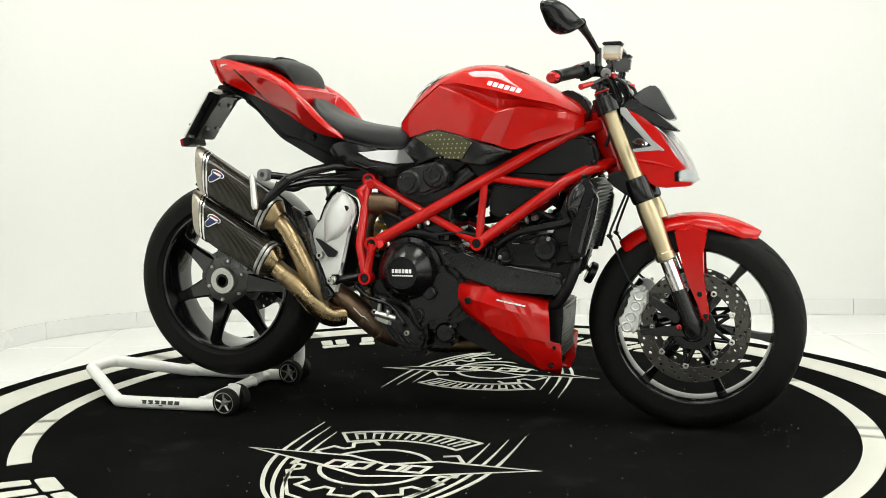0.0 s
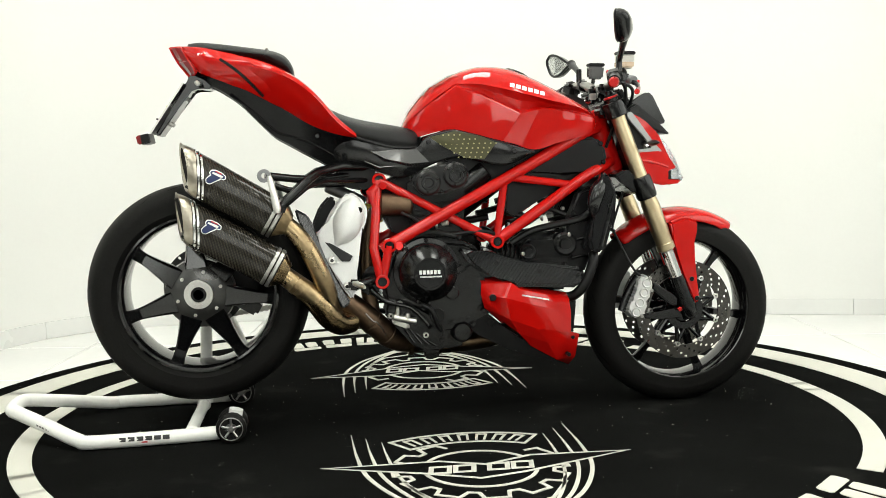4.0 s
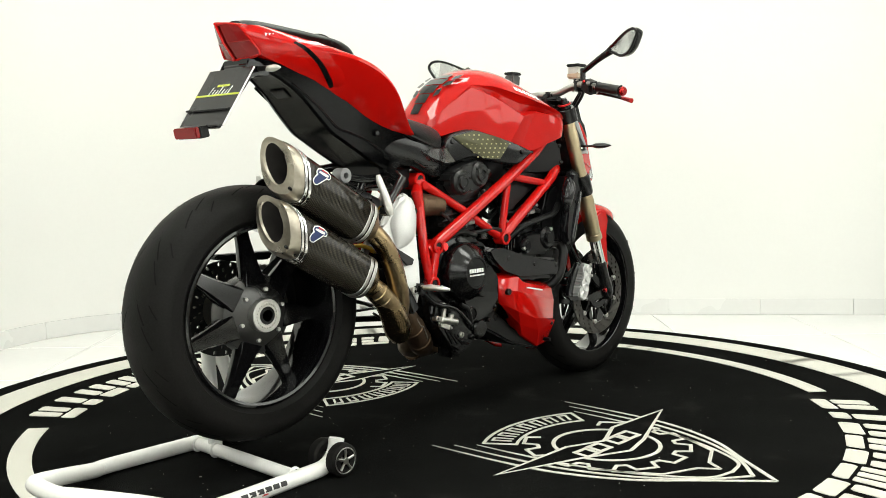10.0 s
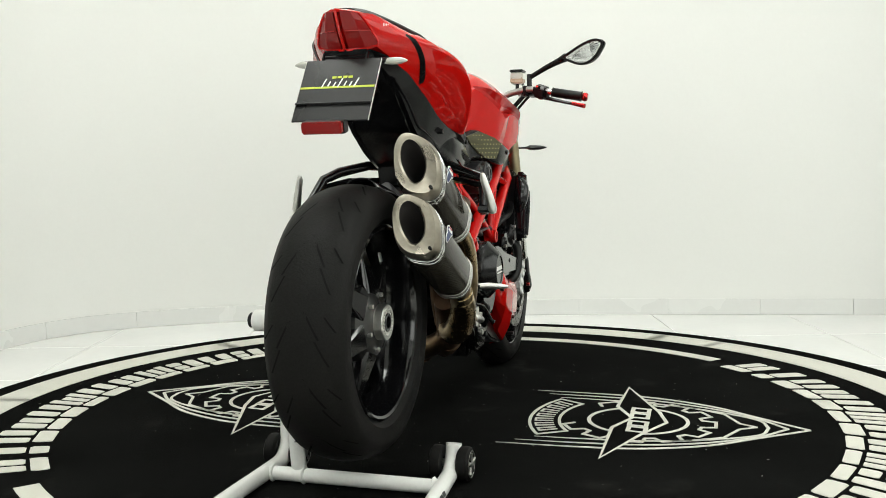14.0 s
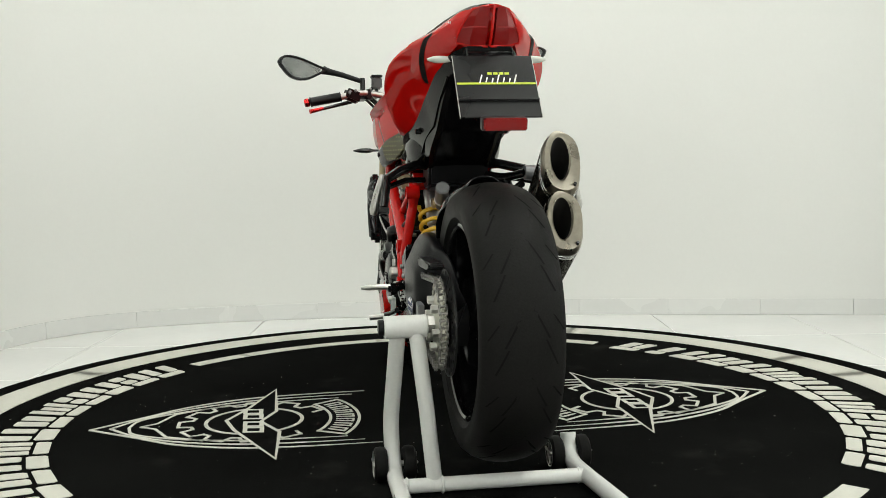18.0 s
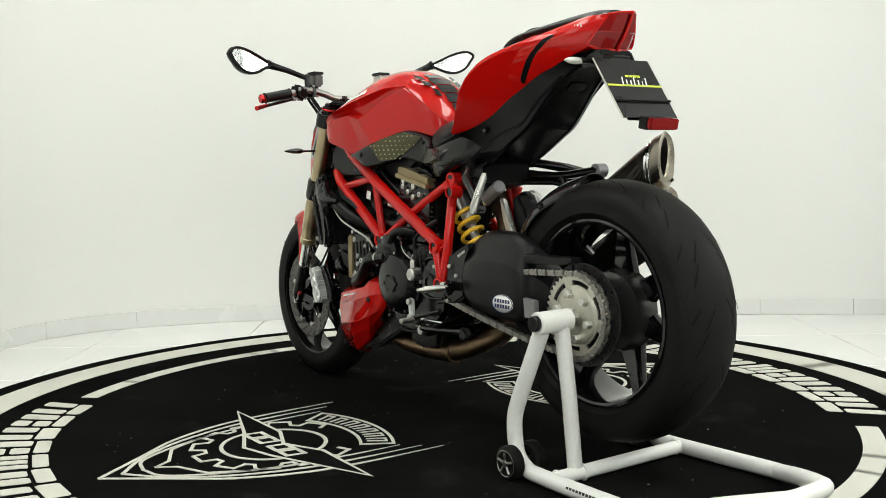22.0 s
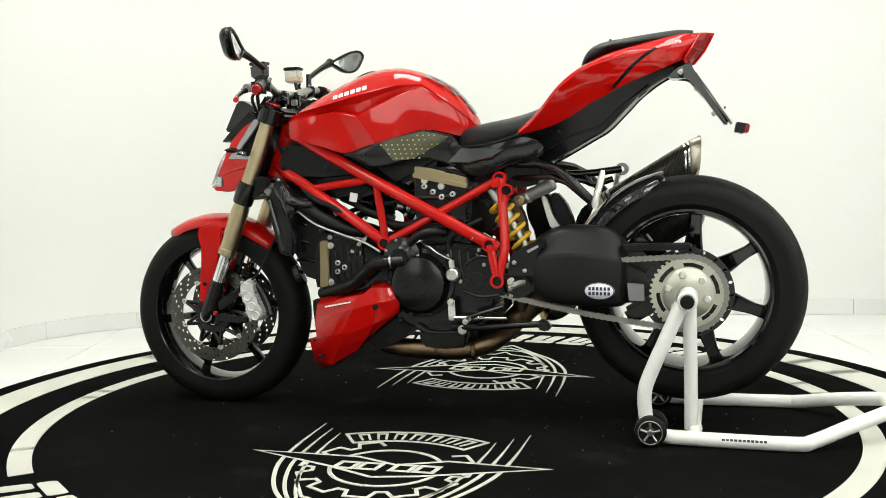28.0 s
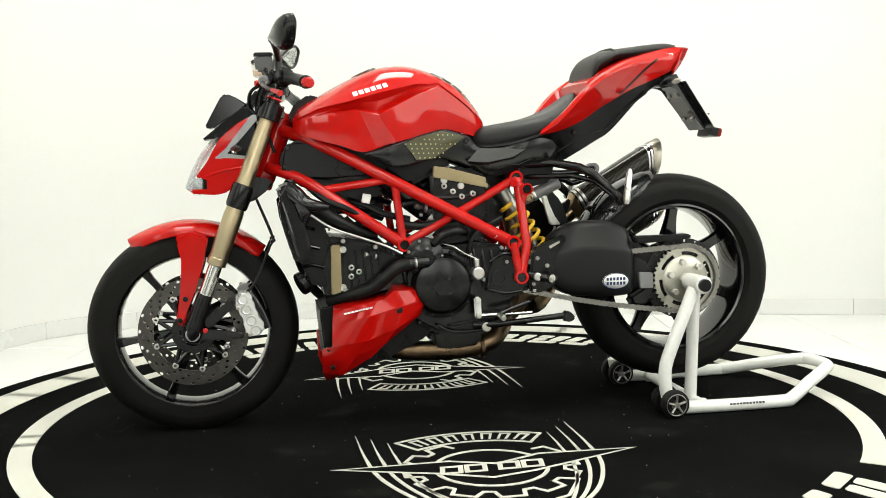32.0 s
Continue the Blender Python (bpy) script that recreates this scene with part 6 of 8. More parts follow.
# rear cylinder, upright
part("rear_cylinder", prism([(-0.10, 0.52), (0.04, 0.52), (0.055, 0.64), (0.06, 0.745), (-0.05, 0.752), (-0.115, 0.72), (-0.12, 0.64)], -0.105, 0.115, 0.015, 2), black_metal, motorcycle, "black rear cylinder with belt covers")
for x, z, r in ((-0.060, 0.706, 0.037), (0.020, 0.727, 0.037)):
    cam_c = part("belt_cover", lathe([(0, 0.050), (0.012, 0.050), (0.014, 0.054), (0.020, 0.054), (0.022, 0.048), (r - 0.006, 0.048), (r, 0.042), (r, 0), (0, 0)], (x, -0.10, z), (0, -1, 0), 32), cover_grey, motorcycle, "round dark grey belt cover")
    for k in range(3):
        a = math.tau * k / 3 + 0.4
        part("screw", rod((x + 0.028 * math.cos(a), -0.145, z + 0.028 * math.sin(a)), (x + 0.028 * math.cos(a), -0.1515, z + 0.028 * math.sin(a)), 0.0035, None, 8), black_metal, cam_c)
part("belt_cover_plate", prism([(-0.108, 0.706), (-0.090, 0.736), (-0.050, 0.750), (-0.013, 0.762), (0.036, 0.768), (0.060, 0.745), (0.060, 0.700), (-0.015, 0.668), (-0.078, 0.670)], -0.075, -0.140, 0.010, 3), cover_grey, motorcycle, "grey plastic upper belt cover")
# horizontal front cylinder and its belt covers
part("front_cylinder", prism([(0.12, 0.41), (0.14, 0.50), (0.25, 0.545), (0.37, 0.56), (0.39, 0.47), (0.37, 0.375), (0.24, 0.37)], -0.10, 0.115, 0.015, 2), black_metal, motorcycle, "black front cylinder")
low = part("belt_cover_lower", prism([(0.022, 0.515), (0.07, 0.503), (0.105, 0.489), (0.22, 0.468), (0.40, 0.446), (0.405, 0.40), (0.385, 0.385), (0.19, 0.394), (0.12, 0.43), (0.06, 0.46)], -0.090, -0.154, 0.020, 5), carbon_grey, motorcycle,
           "long dark carbon belt cover")
part("belt_cover_front", prism([(0.20, 0.475), (0.21, 0.505), (0.245, 0.515), (0.30, 0.545), (0.345, 0.553), (0.368, 0.53), (0.372, 0.46)], -0.095, -0.144, 0.016, 4), black_gloss, motorcycle)
for x, z, r in ((0.232, 0.497, 0.024), (0.345, 0.517, 0.036)):
    part("belt_boss", lathe([(0, 0.016), (r * 0.45, 0.016), (r * 0.5, 0.010), (r * 0.8, 0.012), (r, 0.004), (r, 0), (0, 0)], (x, -0.140, z), (0, -1, 0), 28), black_plastic, motorcycle)
# engine clutter between the frame tubes
rng = random.Random(5)
for k in range(26):
    x, z = rng.uniform(-0.15, 0.36), rng.uniform(0.53, 0.69)
    s = rng.choice((-1, 1))
    y0 = rng.uniform(0.02, 0.09)
    a = rng.uniform(0, 180)
    if k % 3 == 0:
        part("engine_bracket", box(pose(x, s * y0, z, rng.uniform(-20, 20), a, 0), rng.uniform(0.03, 0.07), 0.02, rng.uniform(0.015, 0.03), 0.004), black_metal, motorcycle)
    elif k % 3 == 1:
        part("engine_hose", tube([(x, s * y0, z), (x + 0.04, s * (y0 + 0.01), z + 0.01), (x + 0.08, s * y0, z - 0.02), (x + 0.11, s * (y0 - 0.01), z)], rng.uniform(0.006, 0.012), 8, smooth=4), dark_hose, motorcycle)
    else:
        part("bolt", rod((x, s * 0.09, z), (x, s * 0.102, z), 0.006, None, 8), steel, motorcycle)
part("throttle_body", rod((0.02, -0.06, 0.66), (0.12, -0.06, 0.74), 0.04, None, 20, 0.004), black_metal, motorcycle)
part("throttle_body", rod((0.05, 0.06, 0.62), (0.20, 0.06, 0.73), 0.04, None, 20, 0.004), black_metal, motorcycle)
part("airbox", prism([(-0.02, 0.765), (0.10, 0.70), (0.28, 0.65), (0.42, 0.69), (0.47, 0.75), (0.44, 0.83), (0.30, 0.83), (0.10, 0.84), (0.0, 0.83)], -0.085, 0.085, 0.015), black_plastic, motorcycle, "black airbox between the frame tubes")
part("inner_cover", prism([(0.18, 0.70), (0.33, 0.675), (0.20, 0.60), (0.17, 0.62)], -0.10, -0.085, 0.004), black_plastic, motorcycle)
part("wiring", tube([(-0.12, 0.10, 0.69), (-0.05, 0.112, 0.665), (0.05, 0.115, 0.66), (0.16, 0.11, 0.64)], 0.007, 8, smooth=5), dark_hose, motorcycle)
# left side: alternator cover, water pump and hoses
alt = part("alternator_cover", lathe([(0, 0.047), (0.062, 0.046), (0.078, 0.040), (0.086, 0.026), (0.090, 0.012), (0.102, 0.010), (0.104, 0), (0, 0)], (0.035, 0.118, 0.412), (0, 1, 0), 44), black_metal, motorcycle,
           "black round alternator cover")
lobes = [(0.034 + (0.032 + 0.006 * math.cos(6 * a)) * math.cos(a), 0.406 + (0.024 + 0.005 * math.cos(6 * a)) * math.sin(a)) for a in (math.tau * k / 36 for k in range(36))]
part("cover_cap", prism(lobes, 0.162, 0.1695, 0.0015, 1), black_metal, alt)
for k in range(6):
    a = math.tau * k / 6
    part("screw", rod((0.034 + 0.030 * math.cos(a), 0.168, 0.406 + 0.0225 * math.sin(a)), (0.034 + 0.030 * math.cos(a), 0.1715, 0.406 + 0.0225 * math.sin(a)), 0.0035, None, 8), black_metal, alt)
for k in range(10):
    a = math.tau * k / 10
    x, z = 0.035 + 0.095 * math.cos(a), 0.412 + 0.095 * math.sin(a)
    part("bolt", rod((x, 0.126, z), (x, 0.136, z), 0.0065, None, 8), black_metal, alt)
wp = part("water_pump", lathe([(0, 0.036), (0.024, 0.036), (0.03, 0.030), (0.044, 0.022), (0.056, 0.018), (0.058, 0), (0, 0)], (0.085, 0.128, 0.492), (0, 1, 0), 32), black_metal, motorcycle, "black water pump housing")
part("pump_neck", rod((0.075, 0.155, 0.48), (0.135, 0.160, 0.476), 0.017, None, 18, 0.002), black_metal, wp)
part("hose_clip", ring((0.112, 0.158, 0.477), (0.118, 0.1585, 0.4765), 0.0192, 0.016, 18), steel, wp)
part("coolant_hose", tube([(0.12, 0.158, 0.476), (0.165, 0.158, 0.468), (0.20, 0.152, 0.44), (0.245, 0.14, 0.405), (0.31, 0.12, 0.385), (0.36, 0.09, 0.37)], 0.0185, 14, smooth=5), dark_hose, motorcycle, "thick black coolant hose")
part("coolant_hose", tube([(0.06, 0.145, 0.53), (0.03, 0.150, 0.555), (-0.01, 0.145, 0.565), (-0.04, 0.12, 0.56)], 0.013, 12, smooth=5), dark_hose, motorcycle)
part("coolant_hose", tube([(0.46, 0.14, 0.665), (0.40, 0.145, 0.645), (0.33, 0.13, 0.60), (0.27, 0.10, 0.57), (0.22, 0.08, 0.56)], 0.020, 14, smooth=5), dark_hose, motorcycle)
part("clutch_slave", rod((-0.070, 0.13, 0.441), (-0.070, 0.166, 0.441), 0.0205, 0.0185, 22, 0.004), alu, motorcycle, "silver clutch slave cylinder")
part("slave_neck", rod((-0.068, 0.15, 0.46), (-0.066, 0.15, 0.482), 0.009), alu, motorcycle)
part("clutch_line", tube([(-0.066, 0.15, 0.482), (-0.03, 0.152, 0.50), (0.0, 0.145, 0.52), (0.03, 0.13, 0.53)], 0.0035, 8, smooth=4), steel, motorcycle)
spc = part("sprocket_cover", prism([(-0.089, 0.385), (-0.094, 0.440), (-0.108, 0.478), (-0.149, 0.508), (-0.190, 0.500), (-0.222, 0.430), (-0.236, 0.374), (-0.148, 0.366)], 0.100, 0.1425, 0.010, 3), black_metal, motorcycle, "black front sprocket cover")
part("cover_ring", ring((-0.137, 0.138, 0.423), (-0.137, 0.1475, 0.423), 0.026, 0.015, 24), black_metal, spc)
part("cover_rib", tube([(-0.100, 0.143, 0.392), (-0.150, 0.145, 0.378), (-0.205, 0.143, 0.384)], 0.005, 8, smooth=3), black_metal, spc)
part("cover_rib", tube([(-0.106, 0.143, 0.470), (-0.146, 0.145, 0.494), (-0.180, 0.143, 0.490)], 0.005, 8, smooth=3), black_metal, spc)
for x, z in ((-0.102, 0.400), (-0.120, 0.478), (-0.215, 0.390)):
    part("bolt", rod((x, 0.140, z), (x, 0.148, z), 0.006, None, 8), black_metal, spc)
hc = part("cylinder_plate", prism([(0.050, 0.754), (0.006, 0.748), (-0.106, 0.718), (-0.106, 0.694), (0.050, 0.727)], 0.09, 0.120, 0.0025), bronze_cover, motorcycle, "bronze coloured cylinder head cover")
part("cover_ledge", prism([(0.053, 0.735), (-0.030, 0.718), (-0.109, 0.701), (-0.109, 0.688), (0.053, 0.722)], 0.09, 0.129, 0.002), bronze_cover, hc)
part("cylinder_plate", prism([(0.352, 0.534), (0.324, 0.534), (0.325, 0.469), (0.323, 0.399), (0.354, 0.390)], 0.095, 0.126, 0.004), bronze_cover, motorcycle, "bronze coloured cylinder head cover")
for x, z in ((0.295, 0.468), (0.274, 0.455), (0.296, 0.442), (-0.006, 0.679), (-0.032, 0.664), (0.02, 0.695), (-0.065, 0.672)):
    part("bolt", ring((x, 0.112, z), (x, 0.126, z), 0.0085, 0.004, 12), alu, motorcycle)
for x, z in ((0.318, 0.52), (0.32, 0.41), (0.02, 0.712), (-0.03, 0.695)):
    part("head_disc", rod((x, 0.11, z), (x, 0.1225, z), 0.010, None, 16), alu, motorcycle)
part("head_cover", prism([(0.325, 0.555), (0.22, 0.53), (0.20, 0.43), (0.23, 0.40), (0.325, 0.385)], 0.09, 0.120, 0.008), black_metal, motorcycle)

# ---- radiator and its shrouds ----
rad = part("radiator", prism([(0.40, 0.50), (0.435, 0.495), (0.495, 0.70), (0.46, 0.715)], -0.145, 0.145, 0.006), black_plastic, motorcycle, "black radiator behind the front wheel")
for k in range(18):
    u = k / 17
    part("fin", rod((0.440 + 0.056 * u, -0.14, 0.505 + 0.185 * u), (0.440 + 0.056 * u, 0.14, 0.505 + 0.185 * u), 0.0022, None, 6, 0.0005), bare_dark, rad)
for s in (-1, 1):
    sh = part("radiator_shroud", prism([(0.455, 0.735), (0.470, 0.715), (0.498, 0.668), (0.490, 0.606), (0.457, 0.492), (0.418, 0.490), (0.408, 0.525), (0.428, 0.60), (0.440, 0.665), (0.445, 0.71)], s * 0.135, s * 0.172, 0.010, 2),
              clear_grey, motorcycle, "dark glossy radiator shroud", 30)
    part("shroud_plate", prism([(0.485, 0.65), (0.488, 0.606), (0.458, 0.498), (0.436, 0.497), (0.465, 0.61)], s * 0.170, s * 0.1745, 0.002), clear_grey, sh)
    for x, z in ((0.474, 0.628), (0.466, 0.577)):
        part("screw", rod((x, s * 0.172, z), (x, s * 0.179, z), 0.007, None, 10), black_plastic, sh)
part("radiator_hose", tube([(0.435, -0.13, 0.485), (0.43, -0.145, 0.462), (0.405, -0.150, 0.40), (0.375, -0.135, 0.362), (0.34, -0.10, 0.35)], 0.015, 14, smooth=5), dark_hose, motorcycle)
part("shroud_arm", tube([(0.47, 0.155, 0.70), (0.44, 0.165, 0.665), (0.40, 0.165, 0.65), (0.36, 0.155, 0.645)], [0.018, 0.020, 0.018, 0.010], 10, smooth=4), clear_grey, motorcycle)
cool = part("oil_cooler", prism([(0.345, 0.36), (0.386, 0.352), (0.388, 0.33), (0.374, 0.19), (0.345, 0.20)], -0.108, 0.108, 0.004), black_plastic, motorcycle, "black finned oil cooler")
for k in range(14):
    part("fin", box(pose(0.3755 + 0.0115 * k / 13, 0, 0.205 + 0.011 * k), 0.006, 0.20, 0.002, 0), bare_dark, cool)
part("horn_bracket", tube([(0.432, 0.088, 0.428), (0.415, 0.084, 0.455), (0.400, 0.080, 0.490), (0.405, 0.075, 0.520)], 0.006, 8), black_metal, motorcycle)
part("horn", rod((0.425, 0.09, 0.43), (0.445, 0.095, 0.42), 0.034, None, 24, 0.004), black_metal, motorcycle, "round black horn")

# ---- belly fairing ----
for s in (-1, 1):
    z0 = -0.014 if s > 0 else 0.0
    belly = part("belly_fairing", skin(bmesh.new(), [
        [(0.088, s * 0.120, 0.418), (0.178, s * 0.118, 0.421), (0.200, s * 0.118, 0.398), (0.350, s * 0.128, 0.368)],
        [(0.090, s * 0.146, 0.405), (0.180, s * 0.152, 0.405), (0.205, s * 0.154, 0.385), (0.353, s * 0.150, 0.352)],
        [(0.088, s * 0.150, 0.375), (0.160, s * 0.166, 0.365), (0.23, s * 0.168, 0.345), (0.357, s * 0.156, 0.315)],
        [(0.100, s * 0.140, 0.335), (0.175, s * 0.158, 0.300), (0.255, s * 0.160, 0.270), (0.358, s * 0.152, 0.255)],
        [(0.150, s * 0.125, 0.305), (0.205, s * 0.140, 0.255), (0.290, s * 0.145, 0.225), (0.386, s * 0.140, 0.245)],
        [(0.190, s * 0.110, 0.275), (0.245, s * 0.115, 0.212), (0.325, s * 0.112, 0.166), (0.384, s * 0.106, 0.172)],
        [(0.195, s * 0.090, 0.268), (0.250, s * 0.085, 0.205), (0.330, s * 0.066, 0.150), (0.372, s * 0.072, 0.141)]], False, False), red_paint, motorcycle, "red angular belly fairing", 12)
    for v in belly.data.vertices:
        v.co.z += z0 * 0.6
    so = belly.modifiers.new("thick", "SOLIDIFY")
    so.thickness, so.offset = 0.005, 0.0
    part("screw", rod((0.121 if s < 0 else 0.165, s * 0.148, 0.367 if s < 0 else 0.345), (0.121 if s < 0 else 0.165, s * 0.168, 0.367 if s < 0 else 0.345), 0.010, None, 14), black_plastic, belly)
    for x, z in ((0.368, 0.236), (0.356, 0.183)):
        part("screw", rod((x, s * 0.11, z), (x, s * 0.1445, z), 0.006, None, 12), black_plastic, belly)
    for k in range(8):
        x = (0.212 if s < 0 else 0.246) + 0.0105 * k
        part("print_bar", box(pose(x, s * (0.1665 - 0.05 * max(0, x - 0.23)), 0.372 - 0.20 * (x - 0.205) + z0 * 0.6, 0, 11, 0), 0.009, 0.002, 0.0045, 0), print_white, belly)
    part("belly_pan", prism([(0.02, 0.31), (0.10, 0.325), (0.19, 0.25), (0.26, 0.20), (0.36, 0.155), (0.32, 0.155), (0.20, 0.19), (0.08, 0.25)], s * 0.02, s * 0.105, 0.006), black_plastic, motorcycle, "black belly pan")

# ---- exhaust ----
def can(rear_c, front_c, name):
    """A silencer with an oval section between two end caps."""
    a, b = Vector(rear_c), Vector(front_c)
    d = (b - a).normalized()
    up = Vector((0, 1, 0)).cross(d)
    up = up if up.z > 0 else -up
    sd = Vector((0, 1, 0))

    def sec(p, h, w, lean=0.0, power=0.75, tip=0.0):
        """A slanted oval section; tip draws its lower end out to a point."""
        out = []
        for k in range(24):
            t = math.tau * k / 24
            e, f = math.cos(t), math.sin(t)
            q = abs(e) ** power * (1 if e > 0 else -1), abs(f) ** power * (1 if f > 0 else -1)
            grow = 1 + tip * max(0.0, math.cos(t - math.pi)) ** 4
            out.append(p + up * (h * q[0] * grow) + sd * (w * q[1]) + d * (lean * q[0] + 0.45 * lean * q[1]))
        return out

    n = (b - a).length
    body = part(name, skin(bmesh.new(), [sec(a + d * 0.034, 0.0575, 0.0485, -0.034), sec(a + d * 0.09, 0.0590, 0.0500, -0.034), sec(a + d * (n - 0.05), 0.0565, 0.047), sec(a + d * (n - 0.02), 0.055, 0.045)], True, False), carbon_tan, motorcycle,
                "tan carbon fibre silencer with steel caps")
    hole = a + up * 0.009 + sd * 0.006
    rim = [sec(a + d * 0.036, 0.0590, 0.0500, -0.034), sec(a + d * 0.030, 0.0595, 0.0505, -0.034), sec(a + d * 0.018, 0.0580, 0.0490, -0.035), sec(a + d * 0.005, 0.0545, 0.0450, -0.036, 0.8), sec(hole - d * 0.001, 0.0480, 0.0365, -0.034, 0.9, 0.05),
           sec(hole - d * 0.002, 0.0415, 0.0295, -0.031, 1.0, 0.12), sec(hole + d * 0.003, 0.0365, 0.0248, -0.029, 1.0, 0.16)]
    bm = skin(bmesh.new(), rim, True, False)
    part("end_cap", bm, end_steel, body, "brushed steel end cap with a heat tint")
    bm = skin(bmesh.new(), [sec(hole + d * 0.0028, 0.0366, 0.0249, -0.029, 1.0, 0.16), sec(hole + d * 0.014, 0.0340, 0.0232, -0.026, 1.0, 0.14), sec(hole + d * 0.05, 0.031, 0.0235, -0.016, 1.0), sec(a + d * 0.14, 0.029, 0.025, 0.0, 1.0)], True, False)
    bm.verts.ensure_lookup_table()
    bm.faces.new(bm.verts[-24:])
    part("bore", bm, soot, body, "sooty dark exhaust bore")
    for off in (0.038, 0.050):
        part("strap", skin(bmesh.new(), [sec(a + d * off, 0.0590, 0.0500, -0.034), sec(a + d * (off + 0.001), 0.0603, 0.0513, -0.034), sec(a + d * (off + 0.007), 0.0605, 0.0515, -0.034), sec(a + d * (off + 0.008), 0.0592, 0.0502, -0.034)], True, False), chrome, body)
    for off in (0.048, 0.034):
        part("front_strap", skin(bmesh.new(), [sec(a + d * (n - off), 0.0568, 0.0472), sec(a + d * (n - off + 0.001), 0.0582, 0.0487), sec(a + d * (n - off + 0.009), 0.0580, 0.0485), sec(a + d * (n - off + 0.010), 0.0565, 0.047)], True, False), steel, body)
    part("front_cap", skin(bmesh.new(), [sec(a + d * (n - 0.022), 0.054, 0.0445), sec(a + d * (n - 0.012), 0.047, 0.040), sec(a + d * (n + 0.008), 0.030, 0.029)]), pipe_metal, body)
    part("rivet", rod(a + d * 0.0355 - up * 0.040 - sd * 0.031, a + d * 0.050 - up * 0.040 - sd * 0.031, 0.004, None, 8), black_metal, body)
    # enamel badge on the outer face
    m = a + d * 0.094 + up * 0.022 - sd * 0.0500
    lobe = [(-0.016 + 0.011 * math.cos(q), -0.007 + 0.011 * math.sin(q)) for q in (2.0, 2.7, 3.4, 4.1, 4.7, 5.2)]
    slash = [(0.017, -0.009), (0.021, -0.013), (0.028, -0.011), (0.030, -0.003), (0.022, 0.008), (0.006, 0.019), (-0.006, 0.021), (-0.013, 0.014), (-0.011, 0.008)]
    bd = part("badge", prism(lobe + slash, 0.0, -0.0015, 0.0005, 1), print_white, body, "small blue and white badge")
    bd.matrix_basis = Matrix.Translation(m) @ pose(0, 0, 0, 0, -8, 0)
    part("badge_field", prism([(-0.016 + 0.0085 * math.cos(q), -0.007 + 0.0085 * math.sin(q)) for q in (2.0, 2.7, 3.4, 4.1, 4.7, 5.2)] + [(0.016, -0.006), (0.021, -0.010), (0.026, -0.009), (0.027, -0.003), (0.020, 0.006), (0.005, 0.016), (-0.005, 0.018), (-0.010, 0.013), (-0.008, 0.006)], -0.001, -0.0022, 0, 1), print_blue, bd)
    part("badge_stripe", prism([(-0.006, 0.011), (0.014, -0.004), (0.020, -0.006), (0.022, -0.002), (0.016, 0.003), (-0.002, 0.014)], -0.002, -0.0028, 0, 1), print_white, bd)
    part("badge_bar", prism([(0.004, 0.0135), (0.020, 0.0025), (0.021, 0.0045), (0.006, 0.0160)], -0.002, -0.0030, 0, 1), print_red, bd)
    return body


can((-0.748, -0.166, 0.764), (-0.470, -0.180, 0.600), "upper_silencer")
can((-0.765, -0.166, 0.627), (-0.478, -0.184, 0.462), "lower_silencer")
part("upper_pipe", tube([(-0.485, -0.179, 0.608), (-0.456, -0.184, 0.586), (-0.426, -0.190, 0.552), (-0.401, -0.191, 0.508), (-0.372, -0.184, 0.440), (-0.354, -0.168, 0.385), (-0.342, -0.150, 0.345)], [0.026, 0.0255, 0.026, 0.0265, 0.027, 0.029, 0.028], 18, smooth=5), pipe_metal, motorcycle, "bronze tinted exhaust pipe")
part("lower_pipe", tube([(-0.495, -0.183, 0.468), (-0.455, -0.185, 0.436), (-0.412, -0.180, 0.400), (-0.378, -0.170, 0.362), (-0.352, -0.155, 0.328), (-0.322, -0.132, 0.306), (-0.290, -0.108, 0.306)], [0.0275, 0.029, 0.032, 0.0355, 0.037, 0.036, 0.034], 20, smooth=5), pipe_metal, motorcycle, "bronze tinted exhaust pipe")
for p, q in (((-0.452, -0.186, 0.4335), (-0.440, -0.185, 0.423)), ((-0.432, -0.184, 0.416), (-0.424, -0.183, 0.409))):
    part("pipe_seam", ring(p, q, 0.0305, 0.02, 18), pipe_metal, motorcycle)
part("collector", tube([(-0.345, -0.112, 0.395), (-0.310, -0.108, 0.366), (-0.268, -0.100, 0.332), (-0.222, -0.088, 0.292), (-0.176, -0.068, 0.250), (-0.140, -0.045, 0.228)], [0.031, 0.035, 0.0365, 0.0365, 0.036, 0.033], 20, smooth=4), brown_pipe, motorcycle, "dark heat-stained collector pipe")
for p, q in (((-0.232, -0.091, 0.301), (-0.222, -0.088, 0.292)), ((-0.186, -0.073, 0.259), (-0.178, -0.069, 0.252))):
    part("pipe_clamp", ring(p, q, 0.0382, 0.030, 20), brown_pipe, motorcycle)
part("clamp_wire", tube([(-0.250, -0.132, 0.330), (-0.228, -0.128, 0.306), (-0.215, -0.126, 0.300), (-0.190, -0.116, 0.262)], 0.002, 6, smooth=3), steel, motorcycle)
part("header_pipe", tube([(0.33, 0.03, 0.36), (0.27, 0.045, 0.27), (0.20, 0.05, 0.225), (0.13, 0.05, 0.205), (0.0, 0.045, 0.198), (-0.09, 0.035, 0.204), (-0.15, 0.005, 0.222), (-0.195, -0.055, 0.256), (-0.22, -0.10, 0.292)],
                         [0.024, 0.025, 0.027, 0.029, 0.030, 0.030, 0.031, 0.030, 0.028], 18, smooth=5), header_metal, motorcycle, "bronze tinted header pipe under the engine")
